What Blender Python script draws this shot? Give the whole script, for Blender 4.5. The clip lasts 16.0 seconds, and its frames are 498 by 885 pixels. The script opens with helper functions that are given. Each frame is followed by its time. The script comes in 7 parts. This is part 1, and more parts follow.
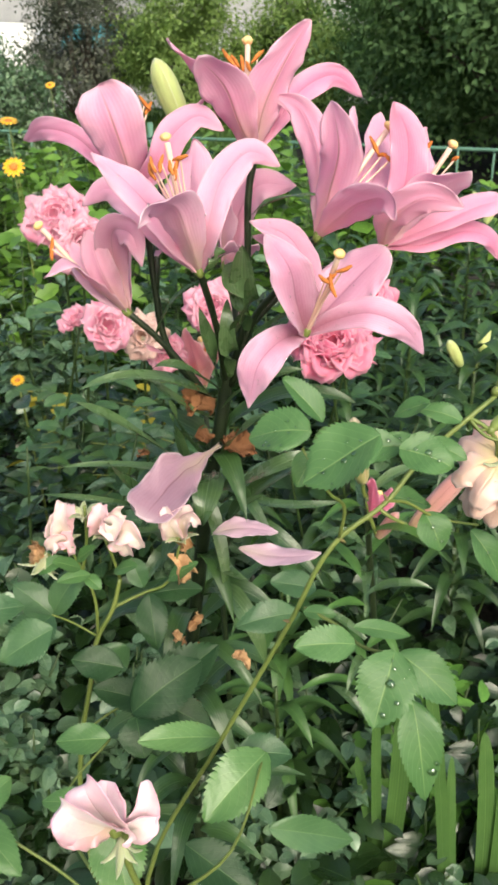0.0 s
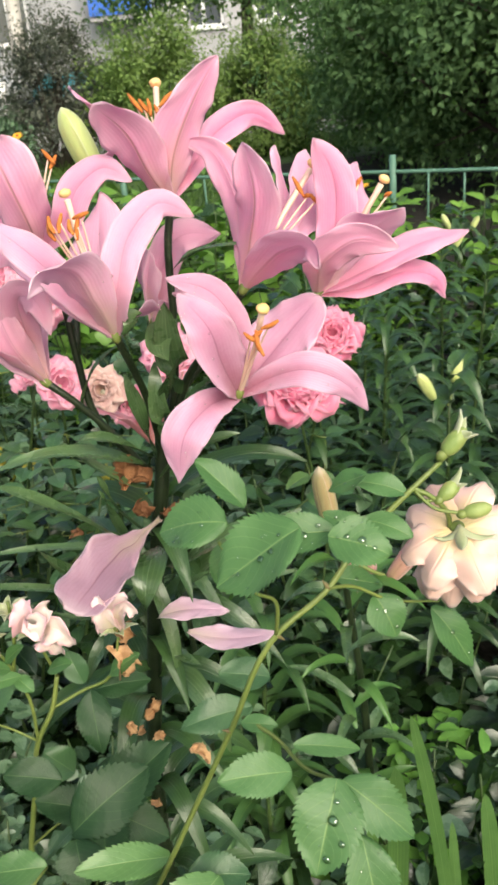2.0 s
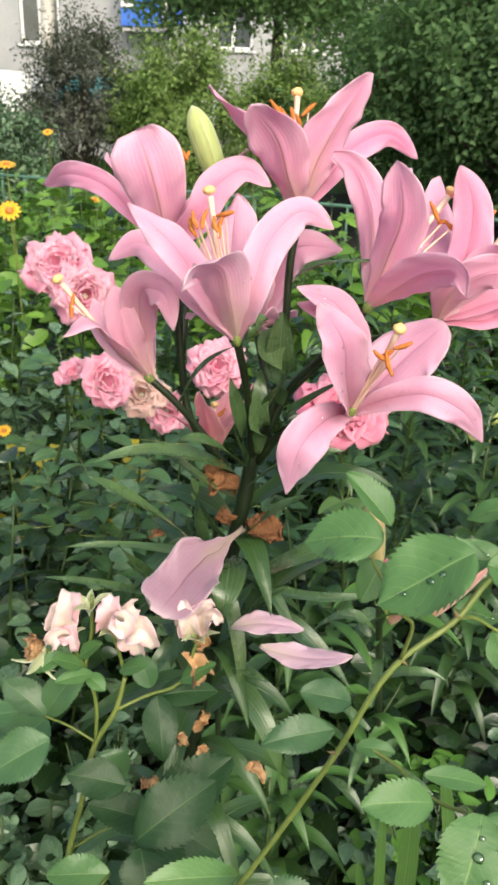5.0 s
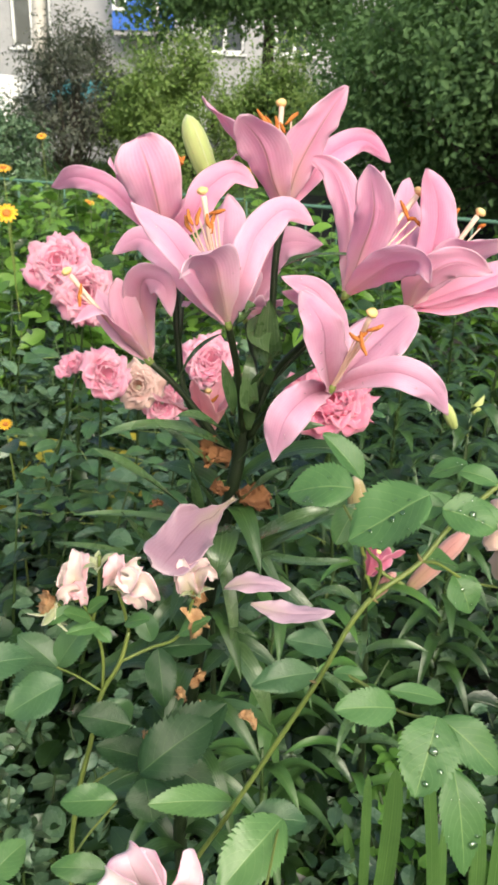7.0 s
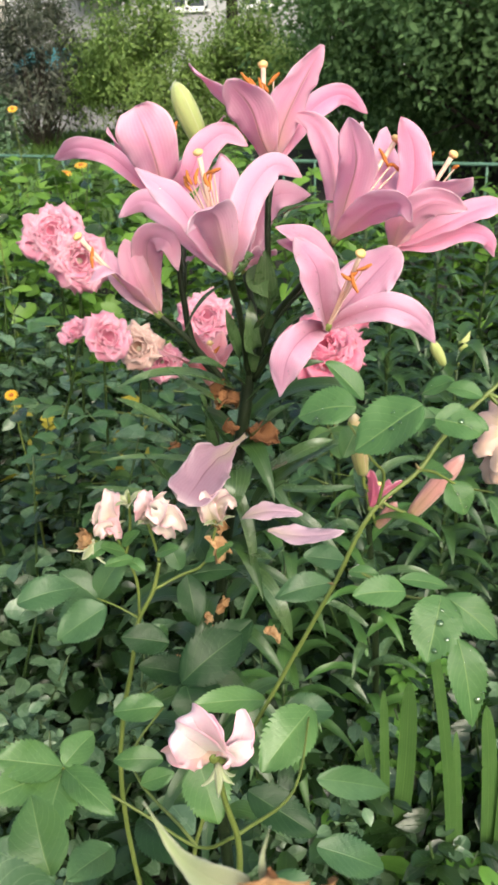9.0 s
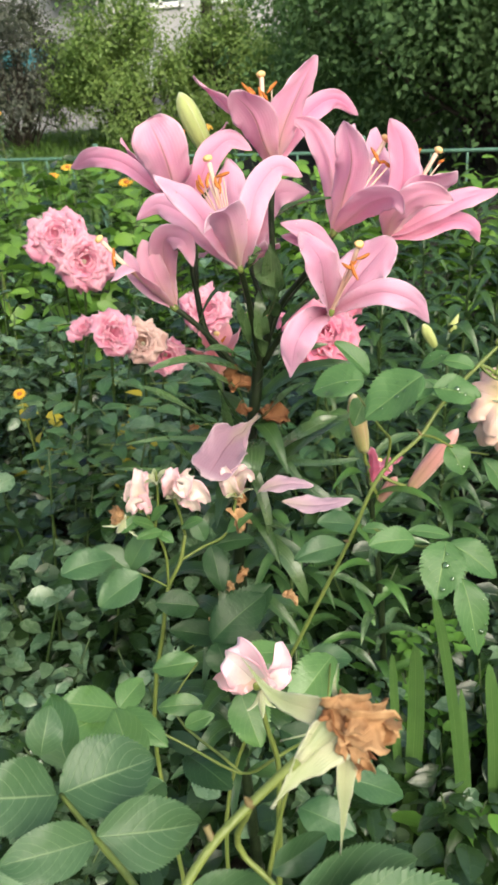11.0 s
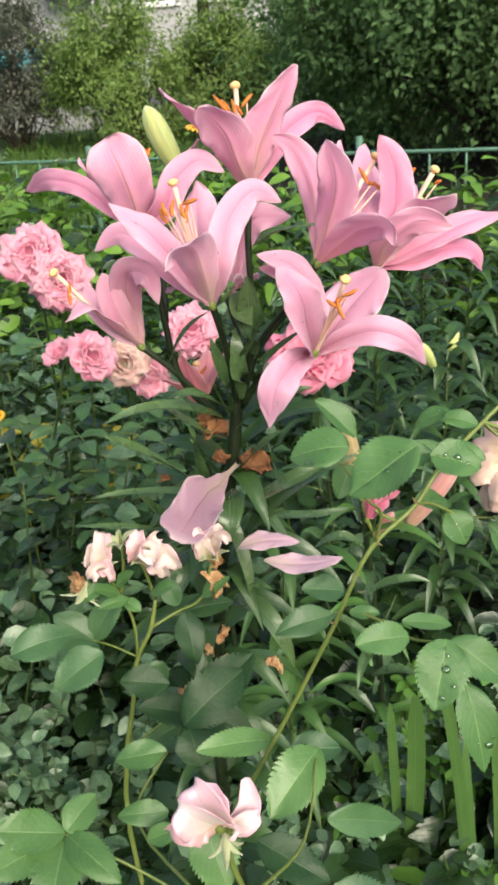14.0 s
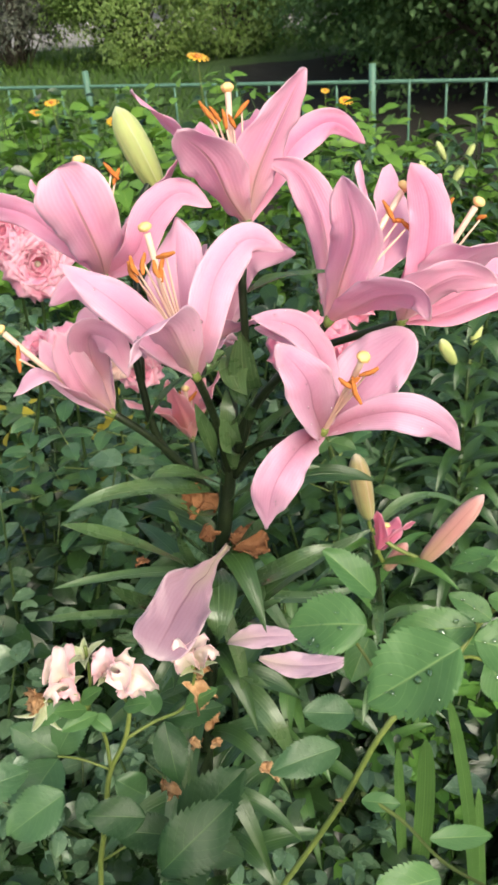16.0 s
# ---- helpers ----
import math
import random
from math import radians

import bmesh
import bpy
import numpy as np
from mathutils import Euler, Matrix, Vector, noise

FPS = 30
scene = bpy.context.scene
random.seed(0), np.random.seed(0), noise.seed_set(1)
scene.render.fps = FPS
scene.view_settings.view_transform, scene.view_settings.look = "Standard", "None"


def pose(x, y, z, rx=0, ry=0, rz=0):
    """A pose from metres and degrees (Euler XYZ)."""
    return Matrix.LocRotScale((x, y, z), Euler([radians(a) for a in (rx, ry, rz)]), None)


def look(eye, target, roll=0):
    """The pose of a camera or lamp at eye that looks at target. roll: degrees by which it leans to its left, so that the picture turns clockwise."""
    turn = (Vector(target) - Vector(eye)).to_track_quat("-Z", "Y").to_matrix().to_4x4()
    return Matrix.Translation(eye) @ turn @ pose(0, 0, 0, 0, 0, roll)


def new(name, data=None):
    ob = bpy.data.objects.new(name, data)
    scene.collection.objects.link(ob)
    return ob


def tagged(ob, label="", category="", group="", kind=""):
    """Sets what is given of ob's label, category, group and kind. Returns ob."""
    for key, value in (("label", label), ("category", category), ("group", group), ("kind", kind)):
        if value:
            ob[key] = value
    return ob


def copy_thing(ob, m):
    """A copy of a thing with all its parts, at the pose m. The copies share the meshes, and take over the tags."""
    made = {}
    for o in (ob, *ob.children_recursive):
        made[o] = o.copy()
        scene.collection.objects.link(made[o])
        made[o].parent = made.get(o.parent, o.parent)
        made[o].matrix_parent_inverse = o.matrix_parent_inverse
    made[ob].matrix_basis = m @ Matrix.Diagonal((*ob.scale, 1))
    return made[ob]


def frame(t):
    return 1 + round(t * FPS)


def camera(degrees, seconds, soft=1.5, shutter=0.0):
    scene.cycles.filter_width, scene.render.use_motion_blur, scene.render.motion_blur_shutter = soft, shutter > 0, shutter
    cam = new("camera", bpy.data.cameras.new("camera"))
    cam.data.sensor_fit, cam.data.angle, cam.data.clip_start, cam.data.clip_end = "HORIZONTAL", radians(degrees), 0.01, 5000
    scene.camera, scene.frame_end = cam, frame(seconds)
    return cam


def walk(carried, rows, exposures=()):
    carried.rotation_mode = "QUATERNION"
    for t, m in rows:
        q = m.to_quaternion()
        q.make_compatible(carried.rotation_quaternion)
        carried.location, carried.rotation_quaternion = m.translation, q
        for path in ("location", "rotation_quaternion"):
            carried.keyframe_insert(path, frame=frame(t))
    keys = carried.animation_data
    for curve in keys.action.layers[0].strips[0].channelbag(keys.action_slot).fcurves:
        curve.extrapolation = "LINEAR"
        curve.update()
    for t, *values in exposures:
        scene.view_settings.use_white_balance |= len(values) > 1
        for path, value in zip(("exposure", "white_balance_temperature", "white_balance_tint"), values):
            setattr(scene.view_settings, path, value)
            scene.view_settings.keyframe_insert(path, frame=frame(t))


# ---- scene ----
cam = camera(33.5, 16.0, 3.0)
cam.data.dof.use_dof, cam.data.dof.focus_distance, cam.data.dof.aperture_fstop = True, 0.5, 56.0
PATH = [
    (0, (0.002, 0.021, 1.294), (-0.022, 1.806, 0.392), -1.6),
    (0.5, (0.007, 0.024, 1.296), (-0.01, 1.812, 0.4), -1.5),
    (1, (0.023, 0.037, 1.294), (0.0, 1.823, 0.394), -2.4),
    (1.5, (0.035, 0.058, 1.293), (0.022, 1.862, 0.431), -4.0),
    (2, (0.046, 0.085, 1.292), (0.032, 1.902, 0.455), -5.4),
    (2.5, (0.037, 0.101, 1.296), (0.035, 1.928, 0.483), -5.4),
    (3, (0.008, 0.11, 1.294), (0.035, 1.943, 0.494), -4.3),
    (3.5, (-0.015, 0.108, 1.293), (0.009, 1.945, 0.501), -2.8),
    (6, (-0.04, 0.063, 1.283), (0.012, 1.899, 0.493), 3.0),
    (6.5, (-0.032, 0.043, 1.289), (0.014, 1.881, 0.502), 2.3),
    (7, (-0.037, 0.026, 1.292), (0.015, 1.865, 0.507), 1.6),
    (7.5, (-0.031, 0.007, 1.294), (0.013, 1.844, 0.506), -0.1),
    (8, (-0.036, -0.002, 1.286), (0.014, 1.832, 0.49), -0.6),
    (8.5, (-0.037, -0.016, 1.292), (0.008, 1.802, 0.459), -2.0),
    (9, (-0.052, -0.037, 1.299), (0.014, 1.764, 0.431), -2.4),
    (9.5, (-0.061, -0.062, 1.308), (0.02, 1.733, 0.431), -3.3),
    (10, (-0.07, -0.088, 1.315), (0.012, 1.706, 0.433), -4.2),
    (12.5, (-0.077, -0.103, 1.316), (0.006, 1.691, 0.435), -4.8),
    (13, (-0.075, -0.087, 1.315), (0.006, 1.707, 0.435), -4.9),
    (13.5, (-0.065, -0.061, 1.314), (0.016, 1.733, 0.433), -4.9),
    (14, (-0.047, -0.009, 1.32), (0.034, 1.783, 0.435), -5.1),
    (14.5, (-0.032, 0.047, 1.315), (0.047, 1.839, 0.43), -4.3),
    (15, (-0.027, 0.091, 1.32), (0.057, 1.883, 0.436), -4.0),
    (15.5, (-0.018, 0.123, 1.34), (0.049, 1.894, 0.413), -3.9),
    (16, (-0.023, 0.149, 1.362), (0.029, 1.858, 0.325), -5.0),
]
walk(cam, [(t, look(eye, target, roll)) for t, eye, target, roll in PATH], [(0, 1.02, 7200, 2), (16, 1.02, 7200, 2)])

# ---- light ----
world = bpy.data.worlds.new("world")
scene.world = world
world.use_nodes = True
wn = world.node_tree
sky = wn.nodes.new("ShaderNodeTexSky")
sky.sky_type, sky.sun_disc = "NISHITA", False
sky.sun_elevation, sky.sun_rotation = radians(39), radians(160)
sky.dust_density, sky.ozone_density = 3.0, 1.0
wn.links.new(sky.outputs[0], wn.nodes["Background"].inputs[0])
wn.nodes["Background"].inputs[1].default_value = 0.125
sun = new("sun", bpy.data.lights.new("sun", "SUN"))
sun.data.energy, sun.data.angle, sun.data.color = 1.95, radians(45), (1.0, 0.97, 0.92)
sun.matrix_world = look((1.6, -3.9, 4.9), (0, 0.8, 0.8))

# ---- materials ----


class Nodes:
    """A small builder of node trees."""

    def __init__(self, name):
        self.m = bpy.data.materials.new(name)
        self.m.use_nodes = True
        self.t = self.m.node_tree
        self.b = self.t.nodes["Principled BSDF"]
        self.out = self.t.nodes["Material Output"]

    def add(self, kind, **props):
        n = self.t.nodes.new("ShaderNode" + kind)
        if "operation" in props:
            n.operation = props["operation"]
        if "use_clamp" in props:
            n.use_clamp = props["use_clamp"]
        if "data_type" in props:
            n.data_type = props["data_type"]
        if "blend_type" in props:
            n.blend_type = props["blend_type"]
        if "clamp" in props:
            n.clamp = props["clamp"]
        return n

    def put(self, value, socket):
        if isinstance(value, bpy.types.NodeSocket):
            self.t.links.new(value, socket)
        elif isinstance(value, (tuple, list)) and len(value) == 3 and len(socket.default_value) == 4:
            socket.default_value = (*value, 1)
        else:
            socket.default_value = value

    def math(self, op, a, b=0.0, clamp=False):
        n = self.add("Math", operation=op, use_clamp=clamp)
        self.put(a, n.inputs[0])
        self.put(b, n.inputs[1])
        return n.outputs[0]

    def mix(self, f, a, b, blend="MIX"):
        n = self.add("Mix", data_type="RGBA", blend_type=blend)
        self.put(f, n.inputs[0])
        self.put(a, n.inputs[6])
        self.put(b, n.inputs[7])
        return n.outputs[2]

    def ramp(self, f, lo, hi):
        n = self.add("MapRange", clamp=True)
        self.put(f, n.inputs[0])
        n.inputs[1].default_value, n.inputs[2].default_value = lo, hi
        return n.outputs[0]

    def noise(self, scale, detail=4.0, space="Object"):
        c = self.add("TexCoord")
        n = self.add("TexNoise")
        self.t.links.new(c.outputs[space], n.inputs[0])
        n.inputs["Scale"].default_value, n.inputs["Detail"].default_value = scale, detail
        return n.outputs[0]

    def bump(self, height, strength, distance=0.002):
        n = self.add("Bump")
        n.inputs["Strength"].default_value, n.inputs["Distance"].default_value = strength, distance
        self.put(height, n.inputs["Height"])
        self.t.links.new(n.outputs[0], self.b.inputs["Normal"])
        return n.outputs[0]

    def uv(self):
        n = self.add("UVMap")
        s = self.add("SeparateXYZ")
        self.t.links.new(n.outputs[0], s.inputs[0])
        return s.outputs[0], s.outputs[1]

    def translucent(self, colour, share):
        tr = self.add("BsdfTranslucent")
        self.put(colour, tr.inputs[0])
        mx = self.add("MixShader")
        mx.inputs[0].default_value = share
        self.t.links.new(self.b.outputs[0], mx.inputs[1])
        self.t.links.new(tr.outputs[0], mx.inputs[2])
        self.t.links.new(mx.outputs[0], self.out.inputs[0])


def leaf_mat(name, dark, light, vein, rough=0.42, share=0.2, ribs="feather", relief=0.5, island=True, ribs_at=0.55, gloss=0.5, patch=42.0):
    """A leaf: veins by its own length (u) and breadth (v), blotches, and a tone of its own for each leaf."""
    n = Nodes(name)
    dark, light = ((q[0], q[1] * 1.03, q[2]) for q in (dark, light))
    u, v = n.uv()
    side = n.math("ABSOLUTE", n.math("SUBTRACT", v, 0.5))
    mid = n.ramp(side, 0.024, 0.006)
    if ribs == "feather":
        ph = n.math("FRACT", n.math("SUBTRACT", n.math("MULTIPLY", n.math("ADD", u, n.math("MULTIPLY", n.math("SUBTRACT", n.noise(60.0, 2.0), 0.5), 0.03)), 7.5), n.math("MULTIPLY", n.math("POWER", side, 1.35), 7.5)))
        rib = n.ramp(n.math("ABSOLUTE", n.math("SUBTRACT", ph, 0.5)), 0.055, 0.0)
    else:
        ph = n.math("FRACT", n.math("MULTIPLY", v, 7.0))
        rib = n.ramp(n.math("ABSOLUTE", n.math("SUBTRACT", ph, 0.5)), 0.2, 0.02)
    if island:
        tone = n.add("NewGeometry").outputs["Random Per Island"]
    else:
        tone = n.add("ObjectInfo").outputs["Random"]
    # a coarse patch scale paints light and dark clumps across the whole plant
    blot = n.noise(patch, 6.0)
    col = n.mix(n.math("ADD", n.math("MULTIPLY", tone, 0.55), n.math("MULTIPLY", n.ramp(blot, 0.3, 0.7), 0.45)), dark, light)
    fine = n.noise(260.0, 3.0)
    col = n.mix(n.math("MULTIPLY", n.ramp(fine, 0.55, 0.75), 0.25), col, light)
    col = n.mix(n.math("MULTIPLY", n.math("ADD", mid, n.math("MULTIPLY", rib, ribs_at), clamp=True), 0.6), col, vein)
    n.put(col, n.b.inputs["Base Color"])
    n.put(n.math("ADD", n.math("MULTIPLY", blot, 0.2), rough - 0.1), n.b.inputs["Roughness"])
    n.b.inputs["Specular IOR Level"].default_value = gloss
    n.bump(n.math("SUBTRACT", n.math("ADD", n.math("MULTIPLY", fine, 0.3), n.math("MULTIPLY", n.noise(130.0, 2.0), 1.3)), n.math("ADD", n.math("MULTIPLY", mid, 0.8), n.math("MULTIPLY", rib, 0.2))), relief, 0.0007)
    n.translucent(n.mix(0.5, col, (0.15, 0.33, 0.05)), share)
    return n.m


def petal_mat(name, throat, body, edge, stripe, share=0.3, stripe_at=0.6, rim=0.15):
    """A petal: fades from the throat to the tip, with a coloured midrib, fine long veins, pale edges, and rim and tip
    highlights put into the colour.
    """
    n = Nodes(name)
    u, v = n.uv()
    side = n.math("ABSOLUTE", n.math("SUBTRACT", v, 0.5))
    tone = n.add("ObjectInfo").outputs["Random"]
    blot = n.noise(45.0, 5.0)
    col = n.mix(n.ramp(n.math("ADD", side, n.math("MULTIPLY", n.math("SUBTRACT", blot, 0.5), 0.25)), rim, 0.5), body, edge)
    col = n.mix(n.math("MULTIPLY", tone, 0.45), col, edge)
    col = n.mix(n.ramp(n.math("ADD", n.math("ADD", u, n.math("MULTIPLY", side, 0.7)), n.math("MULTIPLY", n.math("SUBTRACT", blot, 0.5), 0.25)), 0.62, 0.05), col, throat)
    wav = n.math("SINE", n.math("ADD", n.math("MULTIPLY", v, 95.0), n.math("MULTIPLY", n.noise(50.0, 3.0), 9.0)))
    col = n.mix(n.math("MULTIPLY", n.ramp(wav, 0.0, 1.0), 0.22 if stripe_at else 0.05), col, n.mix(0.25, body, stripe))
    grain = n.noise(420.0, 4.0)
    col = n.mix(n.math("MULTIPLY", n.ramp(grain, 0.42, 0.68), 0.16), col, edge)
    col = n.mix(n.math("MULTIPLY", n.ramp(blot, 0.52, 0.30), 0.3), col, body)
    # pale margin of the petal, whitened further like a lit rim
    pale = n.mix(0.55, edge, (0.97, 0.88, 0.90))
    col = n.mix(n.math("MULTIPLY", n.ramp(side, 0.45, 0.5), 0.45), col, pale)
    # white sheen of the folded tips, mixed into the colour
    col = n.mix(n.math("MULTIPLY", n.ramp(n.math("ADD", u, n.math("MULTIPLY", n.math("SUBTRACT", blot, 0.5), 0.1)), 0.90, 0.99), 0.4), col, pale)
    mid = n.math("MULTIPLY", n.ramp(side, 0.026, 0.008), n.ramp(u, 0.98, 0.7))
    col = n.mix(n.math("MULTIPLY", mid, stripe_at), col, stripe)
    n.put(col, n.b.inputs["Base Color"])
    n.b.inputs["Roughness"].default_value = 0.4
    n.b.inputs["Specular IOR Level"].default_value = 0.45
    n.b.inputs["Sheen Weight"].default_value = 0.15
    n.bump(n.math("ADD", n.math("MULTIPLY", wav, 0.07 if stripe_at else 0.02), n.math("SUBTRACT", n.math("ADD", n.math("MULTIPLY", blot, 1.1), n.math("MULTIPLY", grain, 0.14)), n.math("MULTIPLY", mid, 0.8))), 0.5, 0.0014)
    n.translucent(n.mix(0.35, col, body), share)
    return n.m


def plain_mat(name, a, b, scale=40.0, rough=0.6, metal=0.0, relief=0.3, share=0.0, spec=0.4):
    """Two tones mixed at a coarse and a fine scale, with relief."""
    n = Nodes(name)
    lo, hi = n.noise(scale), n.noise(scale * 9.0, 3.0)
    f = n.math("ADD", n.math("MULTIPLY", n.ramp(lo, 0.35, 0.65), 0.7), n.math("MULTIPLY", hi, 0.3))
    tone = n.add("ObjectInfo").outputs["Random"]
    col = n.mix(n.math("ADD", n.math("MULTIPLY", f, 0.75), n.math("MULTIPLY", tone, 0.25)), a, b)
    n.put(col, n.b.inputs["Base Color"])
    n.put(n.math("ADD", n.math("MULTIPLY", lo, 0.2), rough - 0.1), n.b.inputs["Roughness"])
    n.b.inputs["Metallic"].default_value = metal
    n.b.inputs["Specular IOR Level"].default_value = spec
    n.bump(n.math("ADD", lo, n.math("MULTIPLY", hi, 0.4)), relief, 0.25 / scale)
    if share:
        n.translucent(col, share)
    return n.m


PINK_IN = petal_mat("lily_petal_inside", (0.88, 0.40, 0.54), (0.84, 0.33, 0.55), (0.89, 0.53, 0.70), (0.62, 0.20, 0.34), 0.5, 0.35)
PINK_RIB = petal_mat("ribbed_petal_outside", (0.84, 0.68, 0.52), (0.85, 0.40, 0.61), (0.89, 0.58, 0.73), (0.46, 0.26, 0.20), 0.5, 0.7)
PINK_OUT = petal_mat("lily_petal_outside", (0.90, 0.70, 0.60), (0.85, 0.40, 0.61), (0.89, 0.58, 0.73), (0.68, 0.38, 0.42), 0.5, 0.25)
# crimson throat, darkened with the shade inside the flower
DUSK_IN = petal_mat("dusky_petal_inside", (0.46, 0.15, 0.21), (0.69, 0.33, 0.51), (0.80, 0.52, 0.69), (0.44, 0.16, 0.28), 0.45, 0.5)
DUSK_OUT = petal_mat("dusky_petal_outside", (0.80, 0.60, 0.48), (0.81, 0.40, 0.57), (0.87, 0.56, 0.69), (0.55, 0.28, 0.38), 0.5, 0.35)
FADED = petal_mat("faded_petal", (0.55, 0.36, 0.26), (0.62, 0.36, 0.34), (0.72, 0.50, 0.46), (0.5, 0.3, 0.3), 0.3, 0.0)
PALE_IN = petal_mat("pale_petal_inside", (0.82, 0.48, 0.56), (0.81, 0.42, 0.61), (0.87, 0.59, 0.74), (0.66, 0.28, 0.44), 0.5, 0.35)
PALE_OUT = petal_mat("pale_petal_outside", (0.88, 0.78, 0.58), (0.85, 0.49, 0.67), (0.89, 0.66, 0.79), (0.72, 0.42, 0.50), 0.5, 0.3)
MAUVE = petal_mat("mauve_petal", (0.40, 0.35, 0.22), (0.285, 0.150, 0.215), (0.37, 0.22, 0.29), (0.20, 0.09, 0.14), 0.18, 0.8)
FALLEN = petal_mat("fallen_petal", (0.60, 0.50, 0.40), (0.54, 0.33, 0.44), (0.66, 0.46, 0.57), (0.44, 0.24, 0.34), 0.25, 0.4)
CORAL = petal_mat("coral_petal", (0.80, 0.45, 0.30), (0.84, 0.31, 0.36), (0.90, 0.45, 0.50), (0.7, 0.2, 0.25), 0.4, 0.3)
ROSE_PINK = petal_mat("rose_petal", (0.80, 0.24, 0.42), (0.87, 0.33, 0.51), (0.94, 0.58, 0.71), (0.72, 0.18, 0.32), 0.5, 0.0, 0.25)
ROSE_HOT = petal_mat("hot_rose_petal", (0.84, 0.22, 0.40), (0.89, 0.27, 0.46), (0.93, 0.46, 0.62), (0.7, 0.15, 0.28), 0.55, 0.0, 0.28)
ROSE_WHITE = petal_mat("blush_petal", (0.78, 0.68, 0.46), (0.78, 0.69, 0.63), (0.80, 0.46, 0.52), (0.7, 0.55, 0.5), 0.25, 0.0, 0.36)
ROSE_BLUSH = petal_mat("bitten_petal", (0.86, 0.80, 0.72), (0.86, 0.80, 0.81), (0.84, 0.36, 0.54), (0.8, 0.6, 0.62), 0.25, 0.0, 0.36)
ROSE_PEACH = petal_mat("peach_petal", (0.86, 0.74, 0.32), (0.84, 0.58, 0.50), (0.88, 0.66, 0.61), (0.84, 0.56, 0.46), 0.32, 0.0)
YELLOW = petal_mat("yellow_petal", (0.70, 0.26, 0.01), (0.82, 0.42, 0.01), (0.85, 0.50, 0.02), (0.8, 0.4, 0.01), 0.2, 0.0)
DRY = plain_mat("dry_petal", (0.34, 0.15, 0.06), (0.74, 0.48, 0.27), 130, 0.75, relief=0.9, share=0.25)
RUST = plain_mat("rust_petal", (0.13, 0.05, 0.022), (0.36, 0.16, 0.07), 45, 0.75, relief=0.9, share=0.15)
POLLEN = plain_mat("pollen", (0.36, 0.09, 0.015), (0.58, 0.21, 0.05), 400, 0.85, relief=0.6)
STIGMA = plain_mat("stigma", (0.76, 0.44, 0.16), (0.84, 0.62, 0.30), 200, 0.5)
FILAMENT = plain_mat("filament", (0.85, 0.55, 0.45), (0.85, 0.68, 0.55), 100, 0.45, share=0.2)
BUD_GREEN = petal_mat("green_bud", (0.38, 0.45, 0.12), (0.60, 0.63, 0.28), (0.46, 0.55, 0.18), (0.36, 0.46, 0.10), 0.15, 0.6)
BUD_BLUSH = petal_mat("blush_bud", (0.34, 0.38, 0.12), (0.40, 0.35, 0.17), (0.38, 0.26, 0.13), (0.20, 0.10, 0.05), 0.15, 0.9)
BUD_SALMON = petal_mat("salmon_bud", (0.32, 0.24, 0.12), (0.46, 0.19, 0.18), (0.52, 0.28, 0.26), (0.30, 0.09, 0.10), 0.1, 0.5)
ROSE_TINT = petal_mat("tinted_petal", (0.80, 0.60, 0.46), (0.82, 0.58, 0.60), (0.82, 0.42, 0.50), (0.75, 0.6, 0.55), 0.28, 0.0, 0.3)
BUD_ROSE = plain_mat("rose_bud", (0.14, 0.21, 0.05), (0.30, 0.34, 0.12), 120, 0.45)
SEPAL = petal_mat("sepal", (0.44, 0.40, 0.28), (0.34, 0.40, 0.20), (0.48, 0.50, 0.33), (0.26, 0.34, 0.14), 0.2, 0.5)
STEM_LILY = plain_mat("lily_stem", (0.006, 0.011, 0.005), (0.020, 0.032, 0.012), 60, 0.36)
STEM_GREEN = plain_mat("rose_stem", (0.11, 0.155, 0.038), (0.17, 0.205, 0.055), 50, 0.4)
STEM_DARK = plain_mat("dark_green_stem", (0.022, 0.045, 0.012), (0.05, 0.085, 0.022), 50, 0.45)
STEM_BROWN = plain_mat("brown_stem", (0.10, 0.06, 0.03), (0.20, 0.17, 0.07), 50, 0.6)
# lily leaf, the pale sheen of the sky mixed into its green
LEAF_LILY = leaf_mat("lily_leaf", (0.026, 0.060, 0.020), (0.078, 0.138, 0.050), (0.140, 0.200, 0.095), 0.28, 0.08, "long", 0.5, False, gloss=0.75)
# the same leaf with shade painted into its green
LEAF_LILY_SHADED = leaf_mat("low_lily_leaf", (0.012, 0.034, 0.010), (0.044, 0.094, 0.026), (0.080, 0.140, 0.050), 0.32, 0.08, "long", 0.5, False, gloss=0.55)
LEAF_ROSE = leaf_mat("rose_leaf", (0.050, 0.124, 0.042), (0.098, 0.198, 0.072), (0.230, 0.350, 0.130), 0.42, 0.25, "feather", 0.4, False, gloss=0.4)
LEAF_MID = leaf_mat("middle_rose_leaf", (0.050, 0.122, 0.036), (0.105, 0.205, 0.066), (0.220, 0.330, 0.130), 0.36, 0.15, "feather", 0.4, False)
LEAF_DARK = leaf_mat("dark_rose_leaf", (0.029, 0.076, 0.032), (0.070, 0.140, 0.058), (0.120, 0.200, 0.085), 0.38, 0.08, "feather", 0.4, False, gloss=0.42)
# darker copy of the dark rose leaf, shade painted in for inner leaflets
LEAF_SHADED = leaf_mat("deep_rose_leaf", (0.009, 0.029, 0.011), (0.025, 0.060, 0.022), (0.066, 0.118, 0.046), 0.42, 0.06, "feather", 0.4, False, gloss=0.25)
LEAF_NEAR = leaf_mat("near_rose_leaf", (0.040, 0.088, 0.042), (0.072, 0.138, 0.064), (0.220, 0.305, 0.165), 0.42, 0.1, "feather", 0.5, False, 0.75, 0.4)
